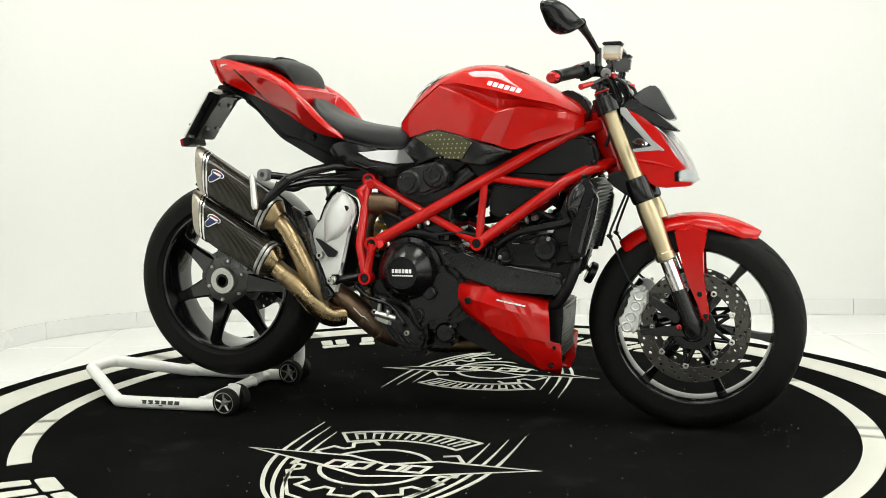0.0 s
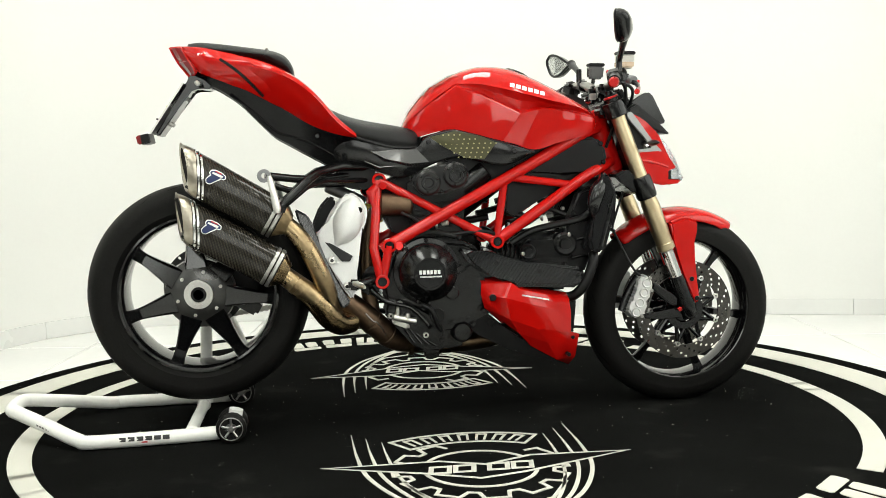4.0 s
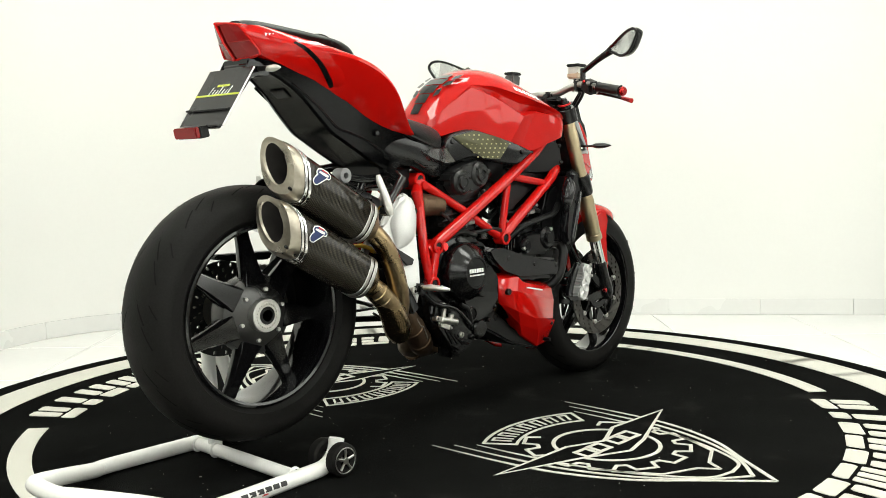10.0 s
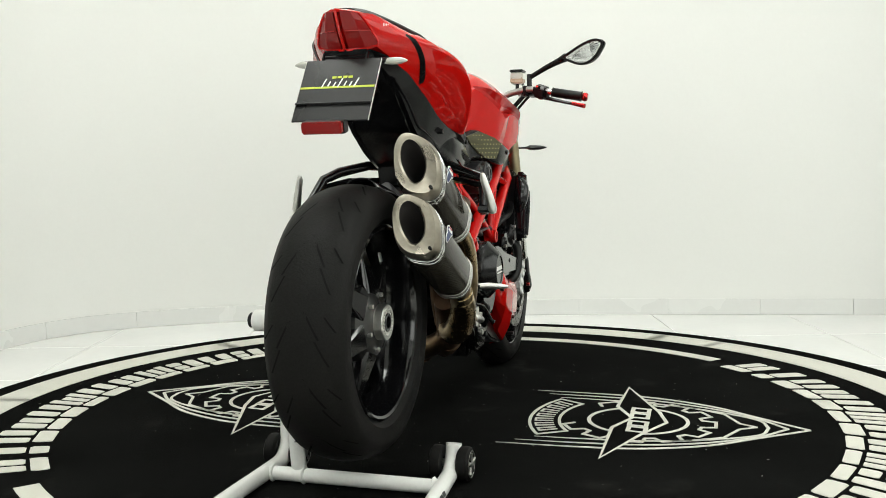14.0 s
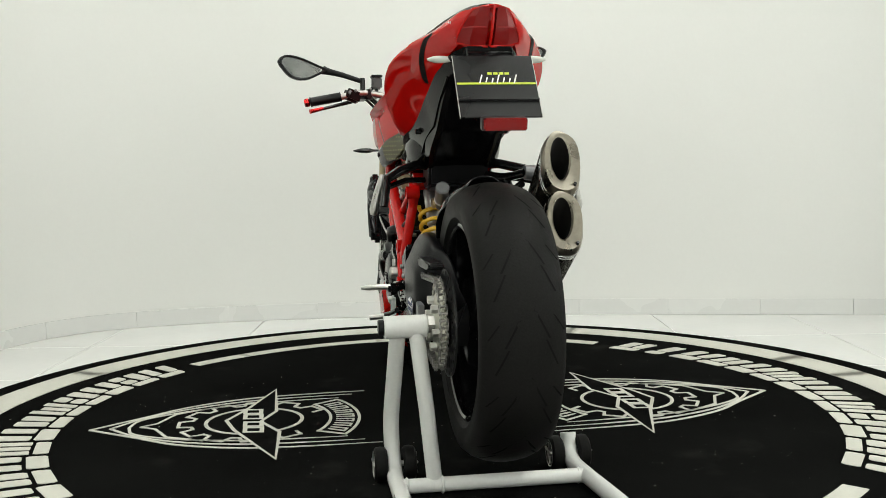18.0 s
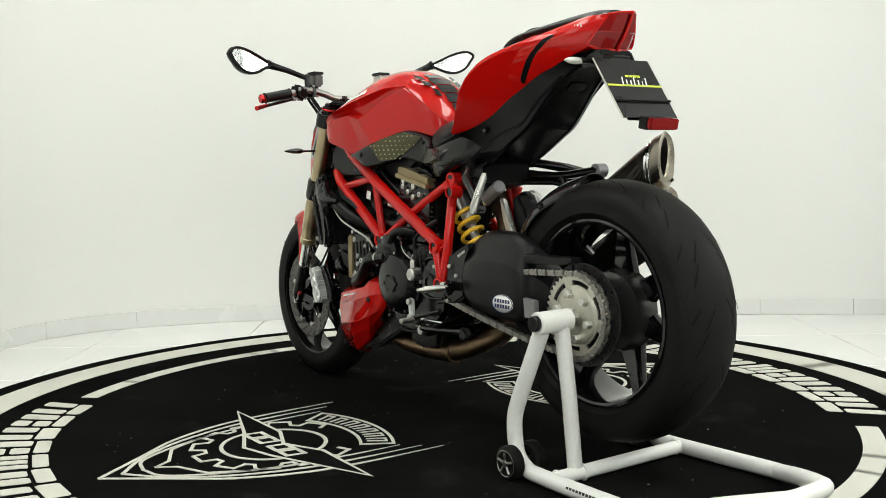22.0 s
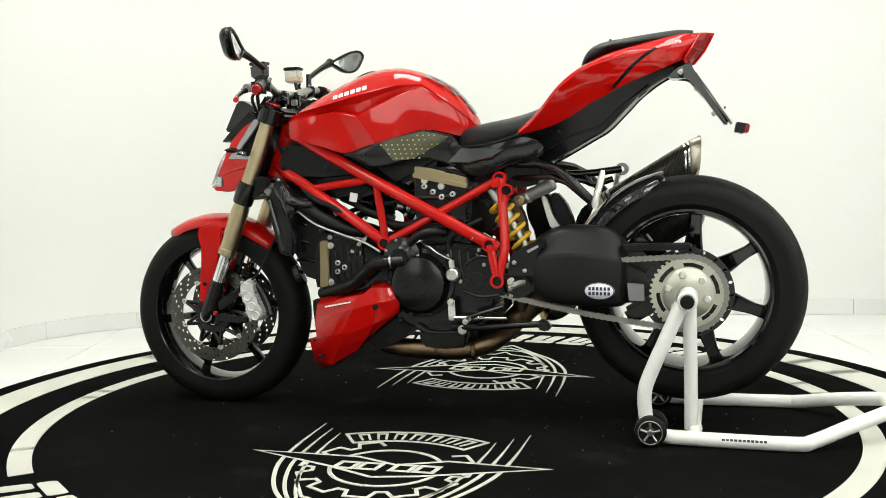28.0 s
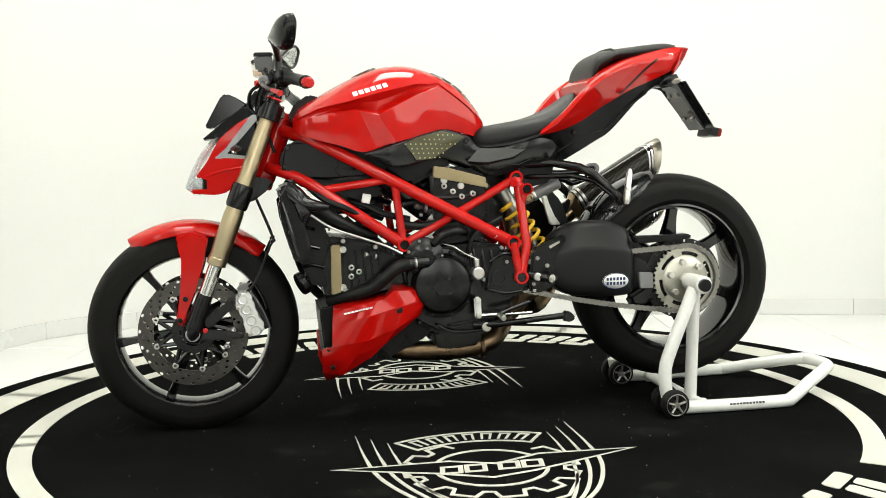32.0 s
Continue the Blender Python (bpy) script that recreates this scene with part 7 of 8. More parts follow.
part("pipe_clamp", ring((-0.095, 0.035, 0.200), (-0.110, 0.034, 0.201), 0.033, 0.024, 18), brown_pipe, motorcycle)
part("rear_header", tube([(-0.12, -0.03, 0.66), (-0.17, -0.06, 0.645), (-0.22, -0.07, 0.60), (-0.235, -0.06, 0.50), (-0.235, -0.06, 0.40), (-0.225, -0.07, 0.31)], 0.024, 16, smooth=4), brown_pipe, motorcycle)
part("rear_header", rod((-0.20, -0.095, 0.645), (-0.105, -0.095, 0.640), 0.034, 0.03, 20, 0.006), brown_pipe, motorcycle)
# silver cast plate between pipes and frame
hs = part("heat_shield", prism([(-0.291, 0.685), (-0.262, 0.672), (-0.243, 0.650), (-0.236, 0.625), (-0.246, 0.583), (-0.268, 0.544), (-0.278, 0.476), (-0.272, 0.427), (-0.288, 0.375), (-0.315, 0.409), (-0.352, 0.478), (-0.384, 0.547), (-0.393, 0.564), (-0.364, 0.575),
                                (-0.356, 0.604), (-0.338, 0.638), (-0.308, 0.668)], -0.108, -0.134, 0.008, 3), cast_silver, motorcycle, "silver cast footrest plate")
for v in hs.data.vertices:
    v.co.y += 0.45 * max(0.0, -0.325 - v.co.x)
part("inner_pad", prism([(-0.290, 0.680), (-0.250, 0.658), (-0.242, 0.62), (-0.250, 0.58), (-0.272, 0.545), (-0.280, 0.44), (-0.296, 0.40), (-0.350, 0.49), (-0.382, 0.556), (-0.356, 0.604), (-0.312, 0.662)], -0.080, -0.104, 0.004), black_plastic, hs)
bm = tube([(-0.283, -0.128, 0.672), (-0.280, -0.128, 0.656), (-0.286, -0.128, 0.624), (-0.298, -0.128, 0.588), (-0.312, -0.127, 0.560), (-0.330, -0.126, 0.534)], [0.008, 0.026, 0.040, 0.042, 0.030, 0.006], 24, smooth=4)
for v in bm.verts:
    v.co.y = -0.126 + (v.co.y + 0.126) * 0.72
part("shield_bulge", bm, cast_silver, hs)
part("shield_slot", prism([(-0.363, 0.543), (-0.346, 0.539), (-0.284, 0.502), (-0.293, 0.487), (-0.316, 0.487)], -0.130, -0.1372, 0.002), black_plastic, hs)
part("shield_edge", prism([(-0.446, 0.641), (-0.409, 0.621), (-0.391, 0.587), (-0.373, 0.528), (-0.346, 0.460), (-0.314, 0.401), (-0.291, 0.371), (-0.320, 0.352), (-0.356, 0.441), (-0.401, 0.548), (-0.438, 0.607)], -0.118, -0.144, 0.006, 3), carbon_grey, hs, "dark carbon edge guard")
for x, z in ((-0.344, 0.491), (-0.304, 0.417)):
    part("bolt", ring((x, -0.118, z), (x, -0.1390, z), 0.011, 0.005, 14), steel, hs)
    part("bolt_core", rod((x, -0.130, z), (x, -0.1370, z), 0.006, None, 8), black_metal, hs)
part("bolt", rod((-0.262, -0.125, 0.632), (-0.262, -0.148, 0.632), 0.009, None, 12), black_metal, hs)
for piece in [hs] + list(hs.children):
    for v in piece.data.vertices:
        v.co.y -= 0.045 * min(1.0, max(0.0, (0.60 - v.co.z) / 0.18))
for s in (-1, 1):
    peg = part("rider_peg", tube([(-0.286, s * 0.186, 0.426), (-0.276, s * 0.215, 0.427), (-0.264, s * 0.250, 0.424), (-0.2585, s * 0.267, 0.423)], [0.007, 0.0088, 0.0075, 0.004], 12), alu, motorcycle, "silver aluminium rider peg")
    for k in range(4):
        part("peg_rib", ring((-0.277 + 0.0035 * k, s * (0.212 + 0.0105 * k), 0.4268 - 0.0006 * k), (-0.2764 + 0.0035 * k, s * (0.2140 + 0.0105 * k), 0.4266 - 0.0006 * k), 0.0094, 0.006, 12), alu, peg)
    part("peg_joint", box(pose(-0.284, s * 0.182, 0.422, 0, 0, s * 10), 0.030, 0.030, 0.030, 0.007), black_metal, peg)
    part("peg_arm", tube([(-0.282, s * 0.182, 0.420), (-0.250, s * 0.160, 0.424), (-0.215, s * 0.128, 0.430)], [0.012, 0.013, 0.014], 10), black_metal, peg)
part("peg_plate", prism([(-0.225, 0.47), (-0.21, 0.43), (-0.20, 0.39), (-0.235, 0.375), (-0.265, 0.40), (-0.250, 0.45)], -0.075, -0.105, 0.006), black_metal, motorcycle)
pv = part("pivot_plate", prism([(-0.238, 0.500), (-0.250, 0.502), (-0.262, 0.516), (-0.330, 0.548), (-0.345, 0.530), (-0.312, 0.505), (-0.300, 0.455), (-0.312, 0.400), (-0.268, 0.376), (-0.228, 0.374), (-0.226, 0.420)], 0.118, 0.150, 0.006, 2), black_metal, motorcycle, "black pivot plate before the swingarm")
for x, z in ((-0.250, 0.478), (-0.238, 0.402), (-0.240, 0.382), (-0.280, 0.455)):
    part("bolt", rod((x, 0.146, z), (x, 0.156, z), 0.0065, None, 10), steel, pv)
part("plate_notch", prism([(-0.285, 0.512), (-0.318, 0.528), (-0.320, 0.522), (-0.290, 0.505)], 0.149, 0.1515, 0.0005), steel, pv)
cyl = part("brake_cylinder", rod((-0.171, -0.148, 0.3185), (-0.104, -0.150, 0.304), 0.0105, None, 16), alu, motorcycle, "silver rear brake master cylinder")
part("neck", rod((-0.160, -0.149, 0.318), (-0.156, -0.152, 0.349), 0.0075, 0.006, 12), alu, cyl)
part("neck", rod((-0.130, -0.150, 0.310), (-0.128, -0.152, 0.330), 0.0095, 0.0085, 12), alu, cyl)
part("flange", prism([(-0.176, 0.312), (-0.150, 0.304), (-0.125, 0.296), (-0.122, 0.285), (-0.134, 0.284), (-0.152, 0.291), (-0.172, 0.298)], -0.140, -0.150, 0.002), alu, cyl)
for x, z in ((-0.170, 0.304), (-0.129, 0.290)):
    part("bolt", rod((x, -0.148, z), (x, -0.155, z), 0.005, None, 6), steel, cyl)
part("brake_pedal", tube([(-0.235, -0.145, 0.40), (-0.190, -0.150, 0.365), (-0.120, -0.160, 0.345), (-0.075, -0.172, 0.300), (-0.068, -0.180, 0.290)], [0.009, 0.007, 0.006, 0.006, 0.008], 10, smooth=3), black_metal, motorcycle)

# ---- pillion footrest hangers ----
for s in (-1, 1):
    yo = 0.228 if s > 0 else 0.262
    hang = part("footrest_hanger", tube([(-0.24, s * 0.075, 0.755), (-0.31, s * 0.115, 0.758), (-0.375, s * 0.170, 0.742), (-0.405, s * (yo - 0.022), 0.722), (-0.482, s * (yo - 0.006), 0.650)], [0.013, 0.013, 0.0135, 0.013, 0.011], 10), black_metal, motorcycle, "black tubular pillion footrest hanger")
    part("lower_strut", tube([(-0.235, s * 0.075, 0.716), (-0.36, s * 0.150, 0.718), (-0.41, s * (yo - 0.024), 0.702), (-0.480, s * (yo - 0.006), 0.645)], 0.008, 8), black_metal, hang)
    part("pillion_peg", tube([(-0.488, s * (yo + 0.022), 0.636), (-0.490, s * (yo + 0.020), 0.648), (-0.497, s * (yo + 0.012), 0.685), (-0.506, s * (yo + 0.001), 0.724), (-0.508, s * yo, 0.736)], [0.007, 0.0115, 0.010, 0.0085, 0.005], 12), alu, hang, "folded silver pillion peg")
    part("peg_joint", box(pose(-0.480, s * (yo - 0.004), 0.645, 0, 20, 0), 0.026, 0.03, 0.022, 0.005), black_metal, hang)
part("muffler_arm", tube([(-0.25, -0.06, 0.735), (-0.40, -0.105, 0.722), (-0.525, -0.135, 0.735)], 0.0115, 10, smooth=3), black_metal, motorcycle)
part("muffler_arm", tube([(-0.25, -0.05, 0.705), (-0.40, -0.10, 0.705), (-0.445, -0.117, 0.690), (-0.50, -0.130, 0.706)], 0.0095, 10, smooth=3), black_metal, motorcycle)
part("arm_web", rod((-0.415, -0.108, 0.726), (-0.435, -0.114, 0.692), 0.010), black_metal, motorcycle)
part("muffler_mount", ring((-0.527, -0.165, 0.735), (-0.527, -0.130, 0.735), 0.019, 0.008, 20), bare_grey, motorcycle, "grey rubber-bushed silencer mount")

# ---- swingarm, shock, chain ----
ARM = [(-0.165, 0.405, 0.450, 0.060, 0.112), (-0.225, 0.402, 0.460, 0.05, 0.124), (-0.272, 0.402, 0.488, 0.052, 0.136), (-0.300, 0.396, 0.532, 0.058, 0.146), (-0.330, 0.374, 0.556, 0.062, 0.152), (-0.370, 0.362, 0.573, 0.068, 0.156), (-0.43, 0.357, 0.578, 0.072, 0.158),
       (-0.50, 0.355, 0.572, 0.080, 0.157), (-0.545, 0.358, 0.549, 0.078, 0.150), (-0.568, 0.364, 0.522, 0.06, 0.116), (-0.65, 0.350, 0.470, 0.06, 0.106), (-0.75, 0.345, 0.440, 0.06, 0.104)]
rings = []
for x, zb, zt, yi, yo in ARM:
    c = (zt - zb) * 0.16
    rings.append([(x, yi + 0.008, zb), (x, yo - 0.02, zb), (x, yo, zb + c), (x, yo, zt - 2.4 * c), (x, yo - 0.008, zt - 1.7 * c), (x, yo - 0.038, zt), (x, yi + 0.008, zt), (x, yi, zt - c), (x, yi, zb + c)])
arm = part("swingarm", loft(rings, 4, 3), arm_black, motorcycle, "matt black cast single-sided swingarm")
part("chain_guard", prism([(-0.550, 0.532), (-0.640, 0.533), (-0.733, 0.535), (-0.740, 0.524), (-0.700, 0.516), (-0.564, 0.510)], 0.112, 0.149, 0.004), black_plastic, arm)
part("spec_plate", prism([(-0.565, 0.425), (-0.61, 0.422), (-0.612, 0.376), (-0.57, 0.376)], 0.142, 0.1570, 0.002), bare_grey, arm)
bm = lathe([(0, 0.002), (0.98, 0.002), (1, 0), (0, 0)], (0, 0, 0), (0, 1, 0), 36)
ov = part("oval_badge", bm, print_white, arm, "white oval badge with blue bars")
ov.matrix_basis = pose(-0.490, 0.1600, 0.402) @ Matrix.Diagonal((0.042, 1, 0.024, 1))
bm = lathe([(0.93, 0.0), (0.93, 0.0025), (0.99, 0.0025), (0.99, 0)], (0, 0, 0), (0, 1, 0), 36, closed=True)
part("badge_rim", bm, print_blue, ov)
for k, (z, w) in enumerate(((0.28, 0.75), (-0.28, 0.75))):
    for j in range(6):
        part("print_bar", box(pose((-0.62 + 0.25 * j) * w / 0.75, 0.0024, z), 0.16, 0.001, 0.38, 0), print_blue, ov)
part("shock_body", rod((-0.165, 0.055, 0.685), (-0.225, 0.055, 0.585), 0.021, 0.018, 18, 0.003), steel, motorcycle, "silver shock absorber body")
part("shock_shaft", rod((-0.225, 0.055, 0.585), (-0.285, 0.055, 0.480), 0.013, None, 14), steel, motorcycle)
pts = []
for k in range(90):
    u = k / 89
    a = math.tau * 5.2 * u
    c = Vector((-0.190, 0.060, 0.640)).lerp(Vector((-0.275, 0.060, 0.500)), u)
    d = Vector((-0.085, 0, -0.14)).normalized()
    n1 = Vector((0, 1, 0))
    n2 = d.cross(n1)
    pts.append(c + (n1 * math.cos(a) + n2 * math.sin(a)) * 0.032)
part("shock_spring", tube(pts, 0.0062, 8), spring_yellow, motorcycle, "yellow coil spring")
res = part("shock_reservoir", rod((-0.235, 0.035, 0.645), (-0.350, 0.050, 0.698), 0.0185, None, 20, 0.004), bare_grey, motorcycle, "grey shock reservoir cylinder")
part("reservoir_band", ring((-0.268, 0.0392, 0.660), (-0.276, 0.0405, 0.664), 0.0205, 0.015, 20), alu, res)
part("reservoir_cap", lathe([(0, 0.006), (0.006, 0.006), (0.008, 0.010), (0.013, 0.008), (0.0145, 0), (0, 0)], (-0.252, 0.056, 0.652), (0, 1, 0), 18), bronze_cover, res, "gold adjuster cap")
part("battery_box", prism([(-0.105, 0.745), (-0.195, 0.705), (-0.200, 0.635), (-0.165, 0.560), (-0.10, 0.545)], -0.055, 0.025, 0.008), black_plastic, motorcycle, "black battery box between the frame tubes")
part("mud_flap", prism([(-0.325, 0.662), (-0.345, 0.672), (-0.375, 0.640), (-0.396, 0.590), (-0.400, 0.560), (-0.350, 0.560), (-0.336, 0.600)], -0.055, -0.010, 0.006), black_plastic, motorcycle, "black rubber mud flap")
part("linkage", prism([(-0.303, 0.662), (-0.320, 0.660), (-0.342, 0.592), (-0.368, 0.566), (-0.332, 0.566), (-0.322, 0.600)], 0.0, 0.018, 0.004), alu, motorcycle, "silver linkage plate")
# rear hugger on the left over the tyre
rings = []
for a, w in ((22, 0.06), (38, 0.080), (52, 0.085), (65, 0.074), (78, 0.042)):
    e = Vector((math.cos(radians(a)), 0, math.sin(radians(a))))
    c = Vector((RW[0], 0, RW[1]))
    rings.append([c + e * (0.334 + dr) + Vector((0, w * k, 0)) for k, dr in ((-1, -0.02), (-0.6, 0.0), (0, 0.006), (0.6, 0.0), (1, -0.02), (1.12, -0.045))])
hug = part("rear_hugger", loft(rings, 3, 3, closed=False), carbon_grey, motorcycle, "dark carbon rear hugger over the tyre")
hug.modifiers.new("thick", "SOLIDIFY").thickness = -0.003

# sprocket
n = 41
outer = []
for k in range(n * 4):
    a = math.tau * k / (n * 4)
    r = 0.0995 + (0.004 if k % 4 in (1, 2) else -0.003)
    outer.append((r, a))
bm = bmesh.new()
SY = 0.128
inner_r = 0.048
vo = [bm.verts.new((RW[0] + r * math.cos(a), SY, RW[1] + r * math.sin(a))) for r, a in outer]
vm = [bm.verts.new((RW[0] + 0.0845 * math.cos(a), SY, RW[1] + 0.0845 * math.sin(a))) for r, a in outer]
vn = [bm.verts.new((RW[0] + 0.0735 * math.cos(a), SY, RW[1] + 0.0735 * math.sin(a))) for r, a in outer]
vi = [bm.verts.new((RW[0] + inner_r * math.cos(a), SY, RW[1] + inner_r * math.sin(a))) for r, a in outer]
N = len(outer)
for k in range(N):
    j = (k + 1) % N
    bm.faces.new((vo[k], vo[j], vm[j], vm[k]))
    if (6 * k / N) % 1 < 0.34:
        bm.faces.new((vm[k], vm[j], vn[j], vn[k]))
    bm.faces.new((vn[k], vn[j], vi[j], vi[k]))
made = bmesh.ops.extrude_face_region(bm, geom=bm.faces[:])
bmesh.ops.translate(bm, vec=(0, 0.0045, 0), verts=[v for v in made["geom"] if isinstance(v, bmesh.types.BMVert)])
part("sprocket", bm, sprocket_steel, rear, "pale steel rear sprocket with slots")
part("sprocket_carrier", lathe([(0.018, 0.0), (0.070, 0.0), (0.070, 0.009), (0.062, 0.014), (0.032, 0.018), (0.018, 0.018)], (RW[0], 0.124, RW[1]), (0, 1, 0), 36, closed=True), sprocket_steel, rear)
for k in range(6):
    a = math.tau * (k + 0.25) / 6
    x, z = RW[0] + 0.054 * math.cos(a), RW[1] + 0.054 * math.sin(a)
    part("sprocket_nut", rod((x, 0.136, z), (x, 0.154, z), 0.0105, None, 6, 0.002), alu, rear)
part("rear_nut", rod((RW[0], 0.135, RW[1]), (RW[0], 0.165, RW[1]), 0.022, 0.020, 6, 0.002), alu, rear)
rear.location.y = -0.004
part("rear_brake_disc", drilled_disc(RW, 0.108, 0.06, 0.124, 60, 4), disc_dark, rear)
part("rear_caliper", box(pose(-0.60, 0.09, 0.345, 0, 30, 0), 0.09, 0.045, 0.05, 0.010), black_metal, motorcycle, "black rear brake caliper")

# chain: rollers' plates along both runs and round the sprocket
path = []
cx, cz, cr = RW[0], RW[1], 0.102
fx, fz, frr = -0.175, 0.428, 0.036
for k in range(46):
    u = k / 45
    path.append((fx + (cx - 0.006 - fx) * u, fz + frr + 0.0 + (cz + cr - fz - frr) * u))
for k in range(1, 40):
    a = radians(92 + 176 * k / 40)
    path.append((cx + cr * math.cos(a), cz + cr * math.sin(a)))
for k in range(46):
    u = k / 45
    path.append((cx - 0.01 + (fx - cx + 0.01) * u, cz - cr + (fz - frr - cz + cr) * u - 0.010 * math.sin(math.pi * u)))
for k in range(1, 12):
    a = radians(-90 + 180 * k / 12)
    path.append((fx + frr * math.cos(a), fz + frr * math.sin(a)))
dist = [0.0]
for a, b in zip(path, path[1:]):
    dist.append(dist[-1] + math.hypot(b[0] - a[0], b[1] - a[1]))
pitch, s, k = 0.0159, 0.0, 0
link_out = link_in = None
chain = tagged(new("drive_chain"), "oily steel drive chain")
chain.parent = motorcycle
while s < dist[-1]:
    x, z = np.interp(s, dist, [p[0] for p in path]), np.interp(s, dist, [p[1] for p in path])
    x2, z2 = np.interp(s + 0.004, dist, [p[0] for p in path]), np.interp(s + 0.004, dist, [p[1] for p in path])
    m = pose(float(x), SY + 0.003, float(z), 0, -math.degrees(math.atan2(z2 - z, x2 - x)), 0)
    if k < 2:
        yy = 0.0085 if k == 0 else 0.006
        bm = bmesh.new()
        for sd in (-1, 1):
            prism([(-0.0135, 0), (-0.011, 0.0070), (-0.007, 0.0080), (0, 0.0055), (0.007, 0.0080), (0.011, 0.0070), (0.0135, 0), (0.011, -0.0070), (0.007, -0.0080), (0, -0.0055), (-0.007, -0.0080), (-0.011, -0.0070)],
                  sd * yy - 0.0008, sd * yy + 0.0008, 0, 1, bm)
        for dx in (-0.008, 0.008):
            rod((dx, -0.0095, 0), (dx, 0.0105, 0), 0.003, None, 6, 0.0003, bm)
        ob = part("chain_link", bm, chain_steel, chain)
        ob.matrix_basis = m
        if k == 0:
            link_out = ob
        else:
            link_in = ob
    else:
        more("chain_link", link_out if k % 2 == 0 else link_in, m)
    s += pitch
    k += 1

# gear lever, side stand and rods on the left
part("side_stand", tube([(-0.06, 0.13, 0.285), (-0.14, 0.150, 0.289), (-0.24, 0.158, 0.298), (-0.335, 0.165, 0.307)], [0.012, 0.010, 0.009, 0.010], 10, smooth=3), black_metal, motorcycle, "folded black side stand")
part("stand_foot", prism([(-0.325, 0.322), (-0.345, 0.318), (-0.36, 0.30), (-0.345, 0.286), (-0.32, 0.292)], 0.155, 0.178, 0.004), black_metal, motorcycle)
part("stand_pivot", rod((-0.095, 0.10, 0.28), (-0.095, 0.150, 0.28), 0.014), alu, motorcycle)
part("shift_rod", rod((-0.07, 0.165, 0.318), (-0.23, 0.165, 0.320), 0.005), chrome, motorcycle, "polished shift rod")
part("shift_arm", prism([(-0.055, 0.372), (-0.075, 0.372), (-0.078, 0.31), (-0.058, 0.308)], 0.150, 0.165, 0.005), cast_silver, motorcycle)
part("shift_pivot", rod((-0.066, 0.16, 0.362), (-0.066, 0.172, 0.362), 0.009), alu, motorcycle)
part("shift_pivot", rod((-0.068, 0.16, 0.318), (-0.068, 0.172, 0.318), 0.008), alu, motorcycle)
part("gear_lever", tube([(-0.22, 0.165, 0.352), (-0.16, 0.175, 0.335), (-0.12, 0.19, 0.322)], [0.007, 0.006, 0.008], 10), black_metal, motorcycle)
part("toe_peg", rod((-0.125, 0.185, 0.322), (-0.125, 0.235, 0.318), 0.008), alu, motorcycle)
part("swingarm_pivot", rod((-0.245, 0.135, 0.425), (-0.245, 0.175, 0.425), 0.012, None, 12), alu, motorcycle)
part("left_plate", prism([(0.02, 0.29), (0.0, 0.262), (-0.10, 0.258), (-0.115, 0.288), (-0.06, 0.30)], 0.09, 0.135, 0.006), black_metal, motorcycle)
part("e_label", box(pose(0.246, 0.1055, 0.664, 0, -12, 0), 0.025, 0.002, 0.027, 0.002), print_white, motorcycle, "small white approval label")


# black box under the seat above the tyre, and inner guards
part("battery_box", prism([(-0.215, 0.80), (-0.31, 0.80), (-0.33, 0.77), (-0.315, 0.70), (-0.25, 0.685), (-0.205, 0.70)], -0.082, 0.082, 0.008), black_plastic, motorcycle, "black box under the seat")

# ---- small hardware on the engine ----
for x, z in ((-0.145, 0.475), (-0.16, 0.445), (-0.05, 0.515), (0.135, 0.335), (0.10, 0.30), (-0.10, 0.285), (-0.165, 0.37)):
    part("bolt", rod((x, 0.118, z), (x, 0.131, z), 0.0075, None, 10, 0.002), black_metal, motorcycle)
for x, z in ((0.10, 0.325), (0.07, 0.285), (0.115, 0.375), (-0.12, 0.29), (-0.145, 0.335), (-0.005, 0.505), (0.055, 0.485)):
    part("bolt", rod((x, -0.112, z), (x, -0.130, z), 0.0075, None, 10, 0.002), black_metal, motorcycle)
for x, z, r in ((-0.045, 0.445, 0.0), (0.13, 0.455, 0.0)):
    part("case_rib", tube([(x, 0.122, z - 0.06), (x + 0.012, 0.126, z), (x - 0.004, 0.122, z + 0.06)], 0.006, 8, smooth=4), black_metal, motorcycle)
# fins of the upright cylinder
for k in range(6):
    z = 0.575 + 0.014 * k
    part("cylinder_fin", box(pose(-0.035, 0, z, 0, -8, 0), 0.155, 0.222, 0.005, 0.0015, None, 1), black_metal, motorcycle)
for k in range(5):
    x = 0.155 + 0.014 * k
    part("cylinder_fin", box(pose(x, 0, 0.452, 0, 8, 0), 0.005, 0.222, 0.135, 0.0015, None, 1), black_metal, motorcycle)
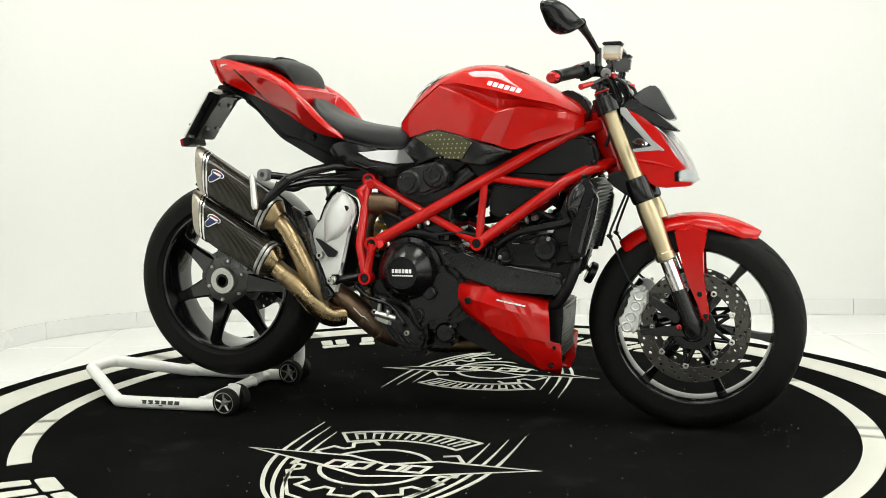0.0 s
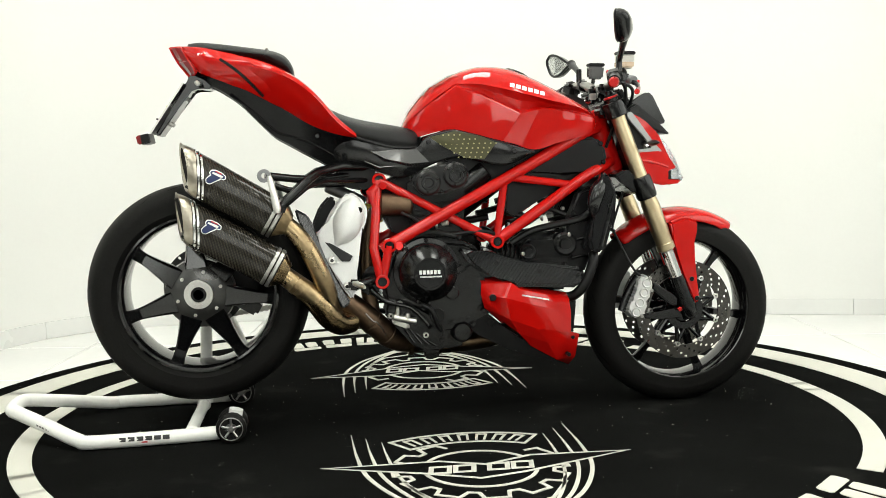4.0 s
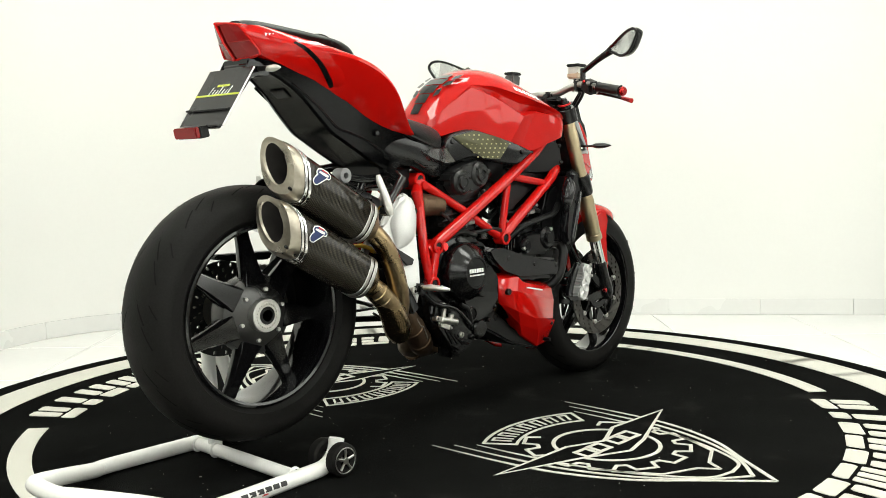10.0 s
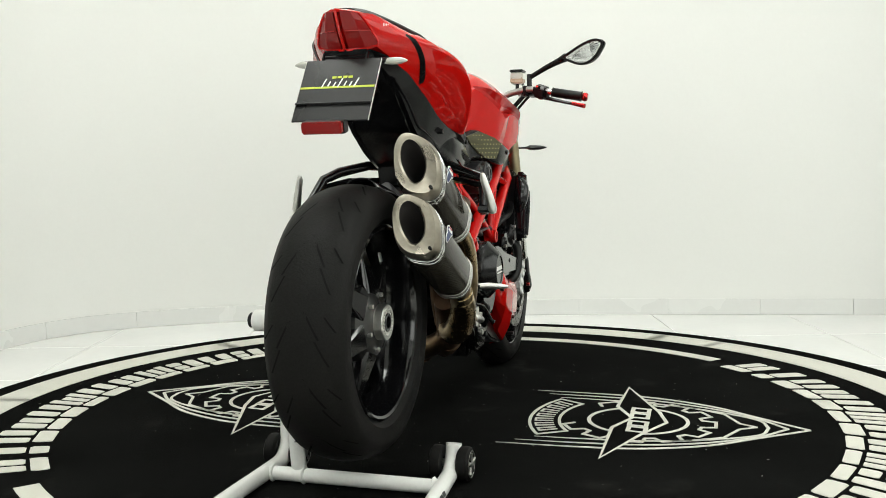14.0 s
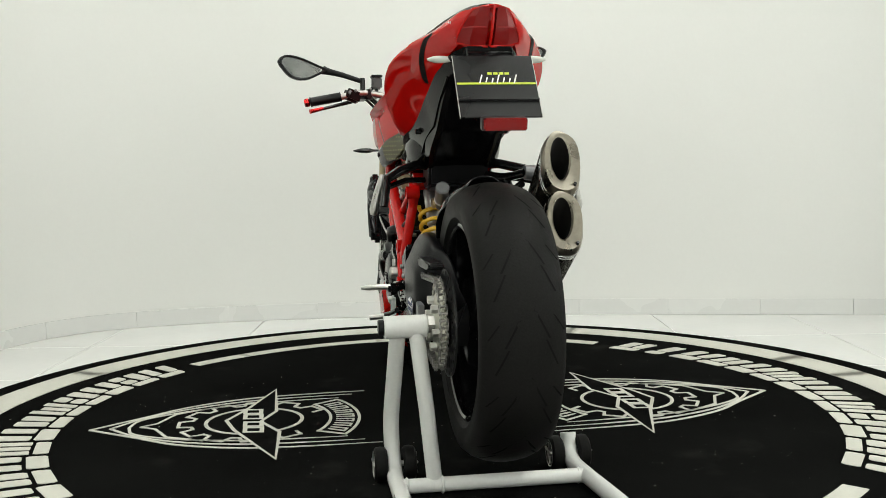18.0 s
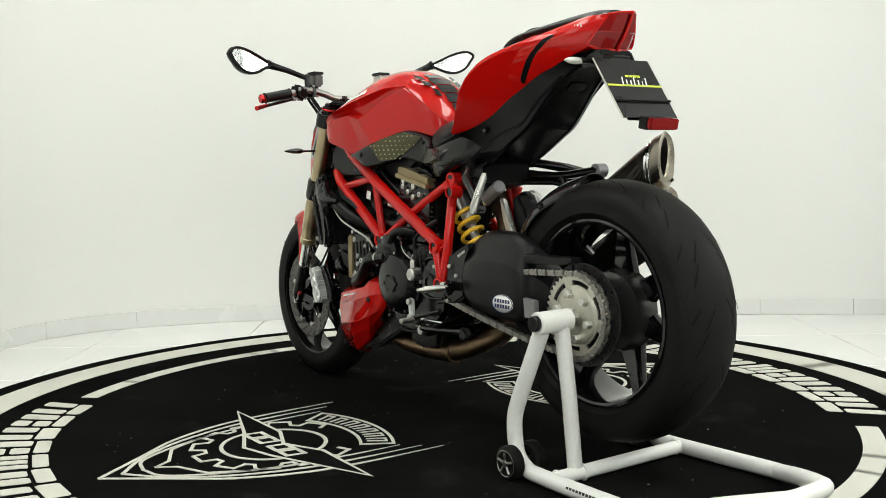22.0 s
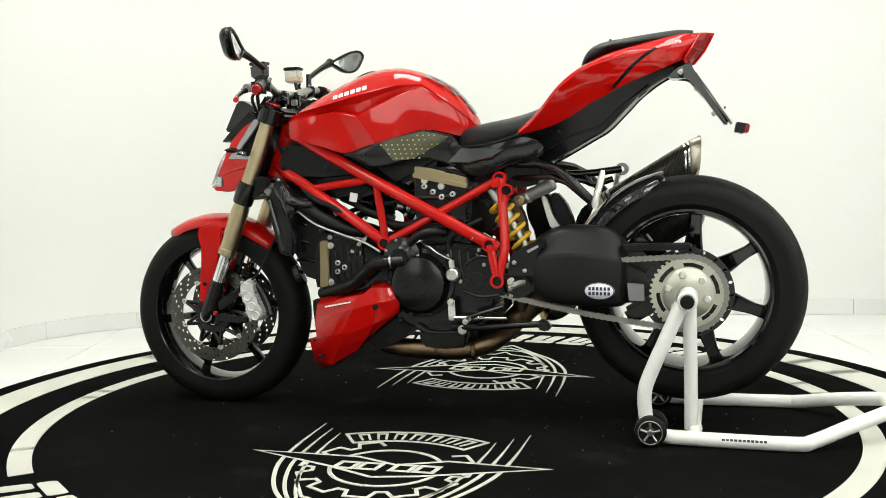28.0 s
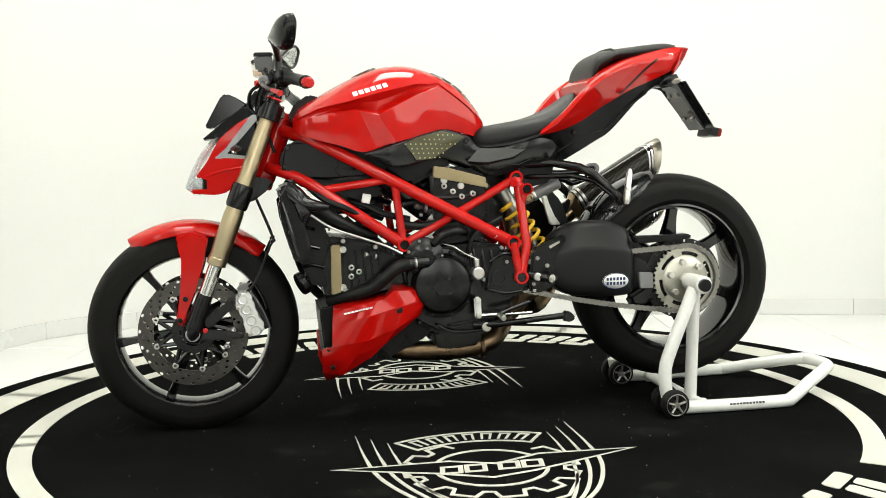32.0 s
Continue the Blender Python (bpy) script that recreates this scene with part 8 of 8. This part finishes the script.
# hoses and cables on both sides
for pts, r, mat in (([(0.44, -0.12, 0.62), (0.40, -0.125, 0.59), (0.33, -0.12, 0.575), (0.25, -0.11, 0.555), (0.19, -0.10, 0.52)], 0.011, dark_hose),
                    ([(0.16, -0.12, 0.545), (0.10, -0.125, 0.56), (0.03, -0.12, 0.555), (-0.04, -0.12, 0.55)], 0.006, dark_hose),
                    ([(0.41, 0.145, 0.625), (0.35, 0.150, 0.585), (0.27, 0.146, 0.555), (0.20, 0.140, 0.530), (0.15, 0.15, 0.505)], 0.0032, alu),
                    ([(0.36, -0.10, 0.60), (0.30, -0.09, 0.62), (0.24, -0.09, 0.60), (0.18, -0.08, 0.61)], 0.008, dark_hose),
                    ([(-0.14, -0.13, 0.62), (-0.10, -0.125, 0.60), (-0.06, -0.12, 0.565), (-0.02, -0.125, 0.55)], 0.005, dark_hose),
                    ([(0.30, 0.06, 0.66), (0.24, 0.09, 0.64), (0.20, 0.10, 0.62), (0.12, 0.10, 0.60)], 0.010, dark_hose),
                    ([(-0.10, 0.10, 0.60), (0.0, 0.115, 0.60), (0.08, 0.11, 0.58), (0.16, 0.10, 0.59)], 0.012, dark_hose),
                    ([(-0.17, 0.13, 0.31), (-0.10, 0.14, 0.275), (0.0, 0.145, 0.27), (0.05, 0.14, 0.29)], 0.004, dark_hose)):
    part("engine_hose", tube(pts, r, 9, smooth=5), mat, motorcycle)
for x, y, z in ((0.30, -0.105, 0.60), (0.355, -0.11, 0.575), (0.20, -0.105, 0.575), (-0.02, -0.125, 0.585), (0.09, 0.11, 0.635), (0.24, 0.11, 0.50), (-0.14, 0.13, 0.545)):
    part("fitting", rod((x, y, z), (x + 0.016, y * 1.1, z + 0.004), 0.008, None, 6), steel, motorcycle)
    part("clamp", ring((x - 0.02, y, z - 0.004), (x - 0.014, y, z - 0.003), 0.0125, 0.0095, 14), steel, motorcycle)

# gearbox cover with its ribs on the left
gear = part("gearbox_cover", prism([(-0.045, 0.500), (-0.075, 0.528), (-0.150, 0.520), (-0.172, 0.470), (-0.150, 0.432), (-0.088, 0.412), (-0.050, 0.440)], 0.112, 0.136, 0.007), black_plastic, motorcycle, "black ribbed gearbox cover")
for k in range(4):
    part("rib", tube([(-0.060 - 0.026 * k, 0.134, 0.512 - 0.003 * k), (-0.064 - 0.026 * k, 0.139, 0.472), (-0.074 - 0.024 * k, 0.134, 0.428 + 0.004 * k)], 0.0045, 8, smooth=3), black_metal, gear)
for x, z in ((-0.052, 0.493), (-0.145, 0.512), (-0.160, 0.470), (-0.090, 0.420)):
    part("bolt", rod((x, 0.134, z), (x, 0.144, z), 0.006, None, 8), steel, gear)
part("front_sprocket", lathe([(0.012, 0), (0.032, 0), (0.034, 0.004), (0.032, 0.008), (0.012, 0.008)], (-0.178, 0.128, 0.428), (0, 1, 0), 28, closed=True), chain_steel, motorcycle)
# ribs, bolts and edges that break up the flat engine castings
for k in range(5):
    x = 0.215 + 0.021 * k
    part("case_rib", box(pose(x, 0.121, 0.472 - 0.004 * k, 0, 6, 0), 0.005, 0.006, 0.115, 0.0015, None, 1), black_metal, motorcycle)
for x, z in ((0.21, 0.415), (0.315, 0.405), (0.318, 0.545), (0.225, 0.525), (0.27, 0.40)):
    part("bolt", rod((x, 0.118, z), (x, 0.129, z), 0.0075, None, 6, 0.0015), steel, motorcycle)
for k in range(6):
    a = radians(20 + 52 * k)
    x, z = 0.085 + 0.050 * math.cos(a), 0.492 + 0.050 * math.sin(a)
    part("bolt", rod((x, 0.143, z), (x, 0.152, z), 0.005, None, 6, 0.001), steel, motorcycle)
for x, z, r in ((0.265, 0.44, 0.007), (0.38, 0.425, 0.007), (0.135, 0.468, 0.007), (0.355, 0.545, 0.006), (0.215, 0.492, 0.006)):
    part("screw", rod((x, -0.14, z), (x, -0.156, z), r, None, 10, 0.0015), steel if r < 0.0065 else black_metal, motorcycle)
for pts, r in (([(0.12, -0.13, 0.335), (0.16, -0.14, 0.345), (0.20, -0.13, 0.40)], 0.006), ([(-0.13, -0.125, 0.535), (-0.09, -0.13, 0.555), (-0.04, -0.125, 0.56), (0.02, -0.12, 0.545)], 0.008),
               ([(0.40, 0.12, 0.69), (0.36, 0.135, 0.66), (0.30, 0.13, 0.635), (0.24, 0.12, 0.60), (0.20, 0.12, 0.555)], 0.009), ([(-0.15, 0.12, 0.60), (-0.10, 0.13, 0.575), (-0.06, 0.135, 0.545), (-0.05, 0.13, 0.50)], 0.006)):
    part("engine_hose", tube(pts, r, 9, smooth=5), dark_hose, motorcycle)

# dark filler blocks, added to close the bright gap between radiator and front cylinder
for s in (-1, 1):
    gap_fill = part("radiator_duct", prism([(0.345, 0.405), (0.415, 0.425), (0.440, 0.500), (0.462, 0.610), (0.452, 0.690), (0.400, 0.672), (0.372, 0.600), (0.352, 0.540)], s * 0.055, s * 0.110, 0.008), black_plastic, motorcycle, "black filler block behind the radiator")
    for k in range(3):
        part("duct_rib", tube([(0.372 + 0.012 * k, s * 0.112, 0.470 + 0.055 * k), (0.405 + 0.012 * k, s * 0.114, 0.478 + 0.055 * k), (0.432 + 0.010 * k, s * 0.111, 0.474 + 0.055 * k)], 0.005, 8, smooth=3), black_gloss, gap_fill)
    # sculpted lobe of the shroud
    part("shroud_lobe", tube([(0.462, s * 0.150, 0.705), (0.440, s * 0.160, 0.672), (0.428, s * 0.160, 0.630), (0.436, s * 0.152, 0.585)], [0.014, 0.024, 0.022, 0.010], 12, smooth=4), clear_grey, motorcycle)
    part("shroud_fold", tube([(0.488, s * 0.172, 0.660), (0.470, s * 0.176, 0.600), (0.446, s * 0.174, 0.510)], 0.006, 8, smooth=4), clear_grey, motorcycle)


def motions():
    """The turntable carries the motorcycle and the stand round."""
    for ob, shift in ((table, pose(0, 0, 0)), (stand, pose(0, 0, 0)), (motorcycle, pose(0, 0.008, 0))):
        walk(ob, [(t, pose(0, 0, 0, 0, 0, turn_at(t)) @ shift) for t in range(33)])


motions()
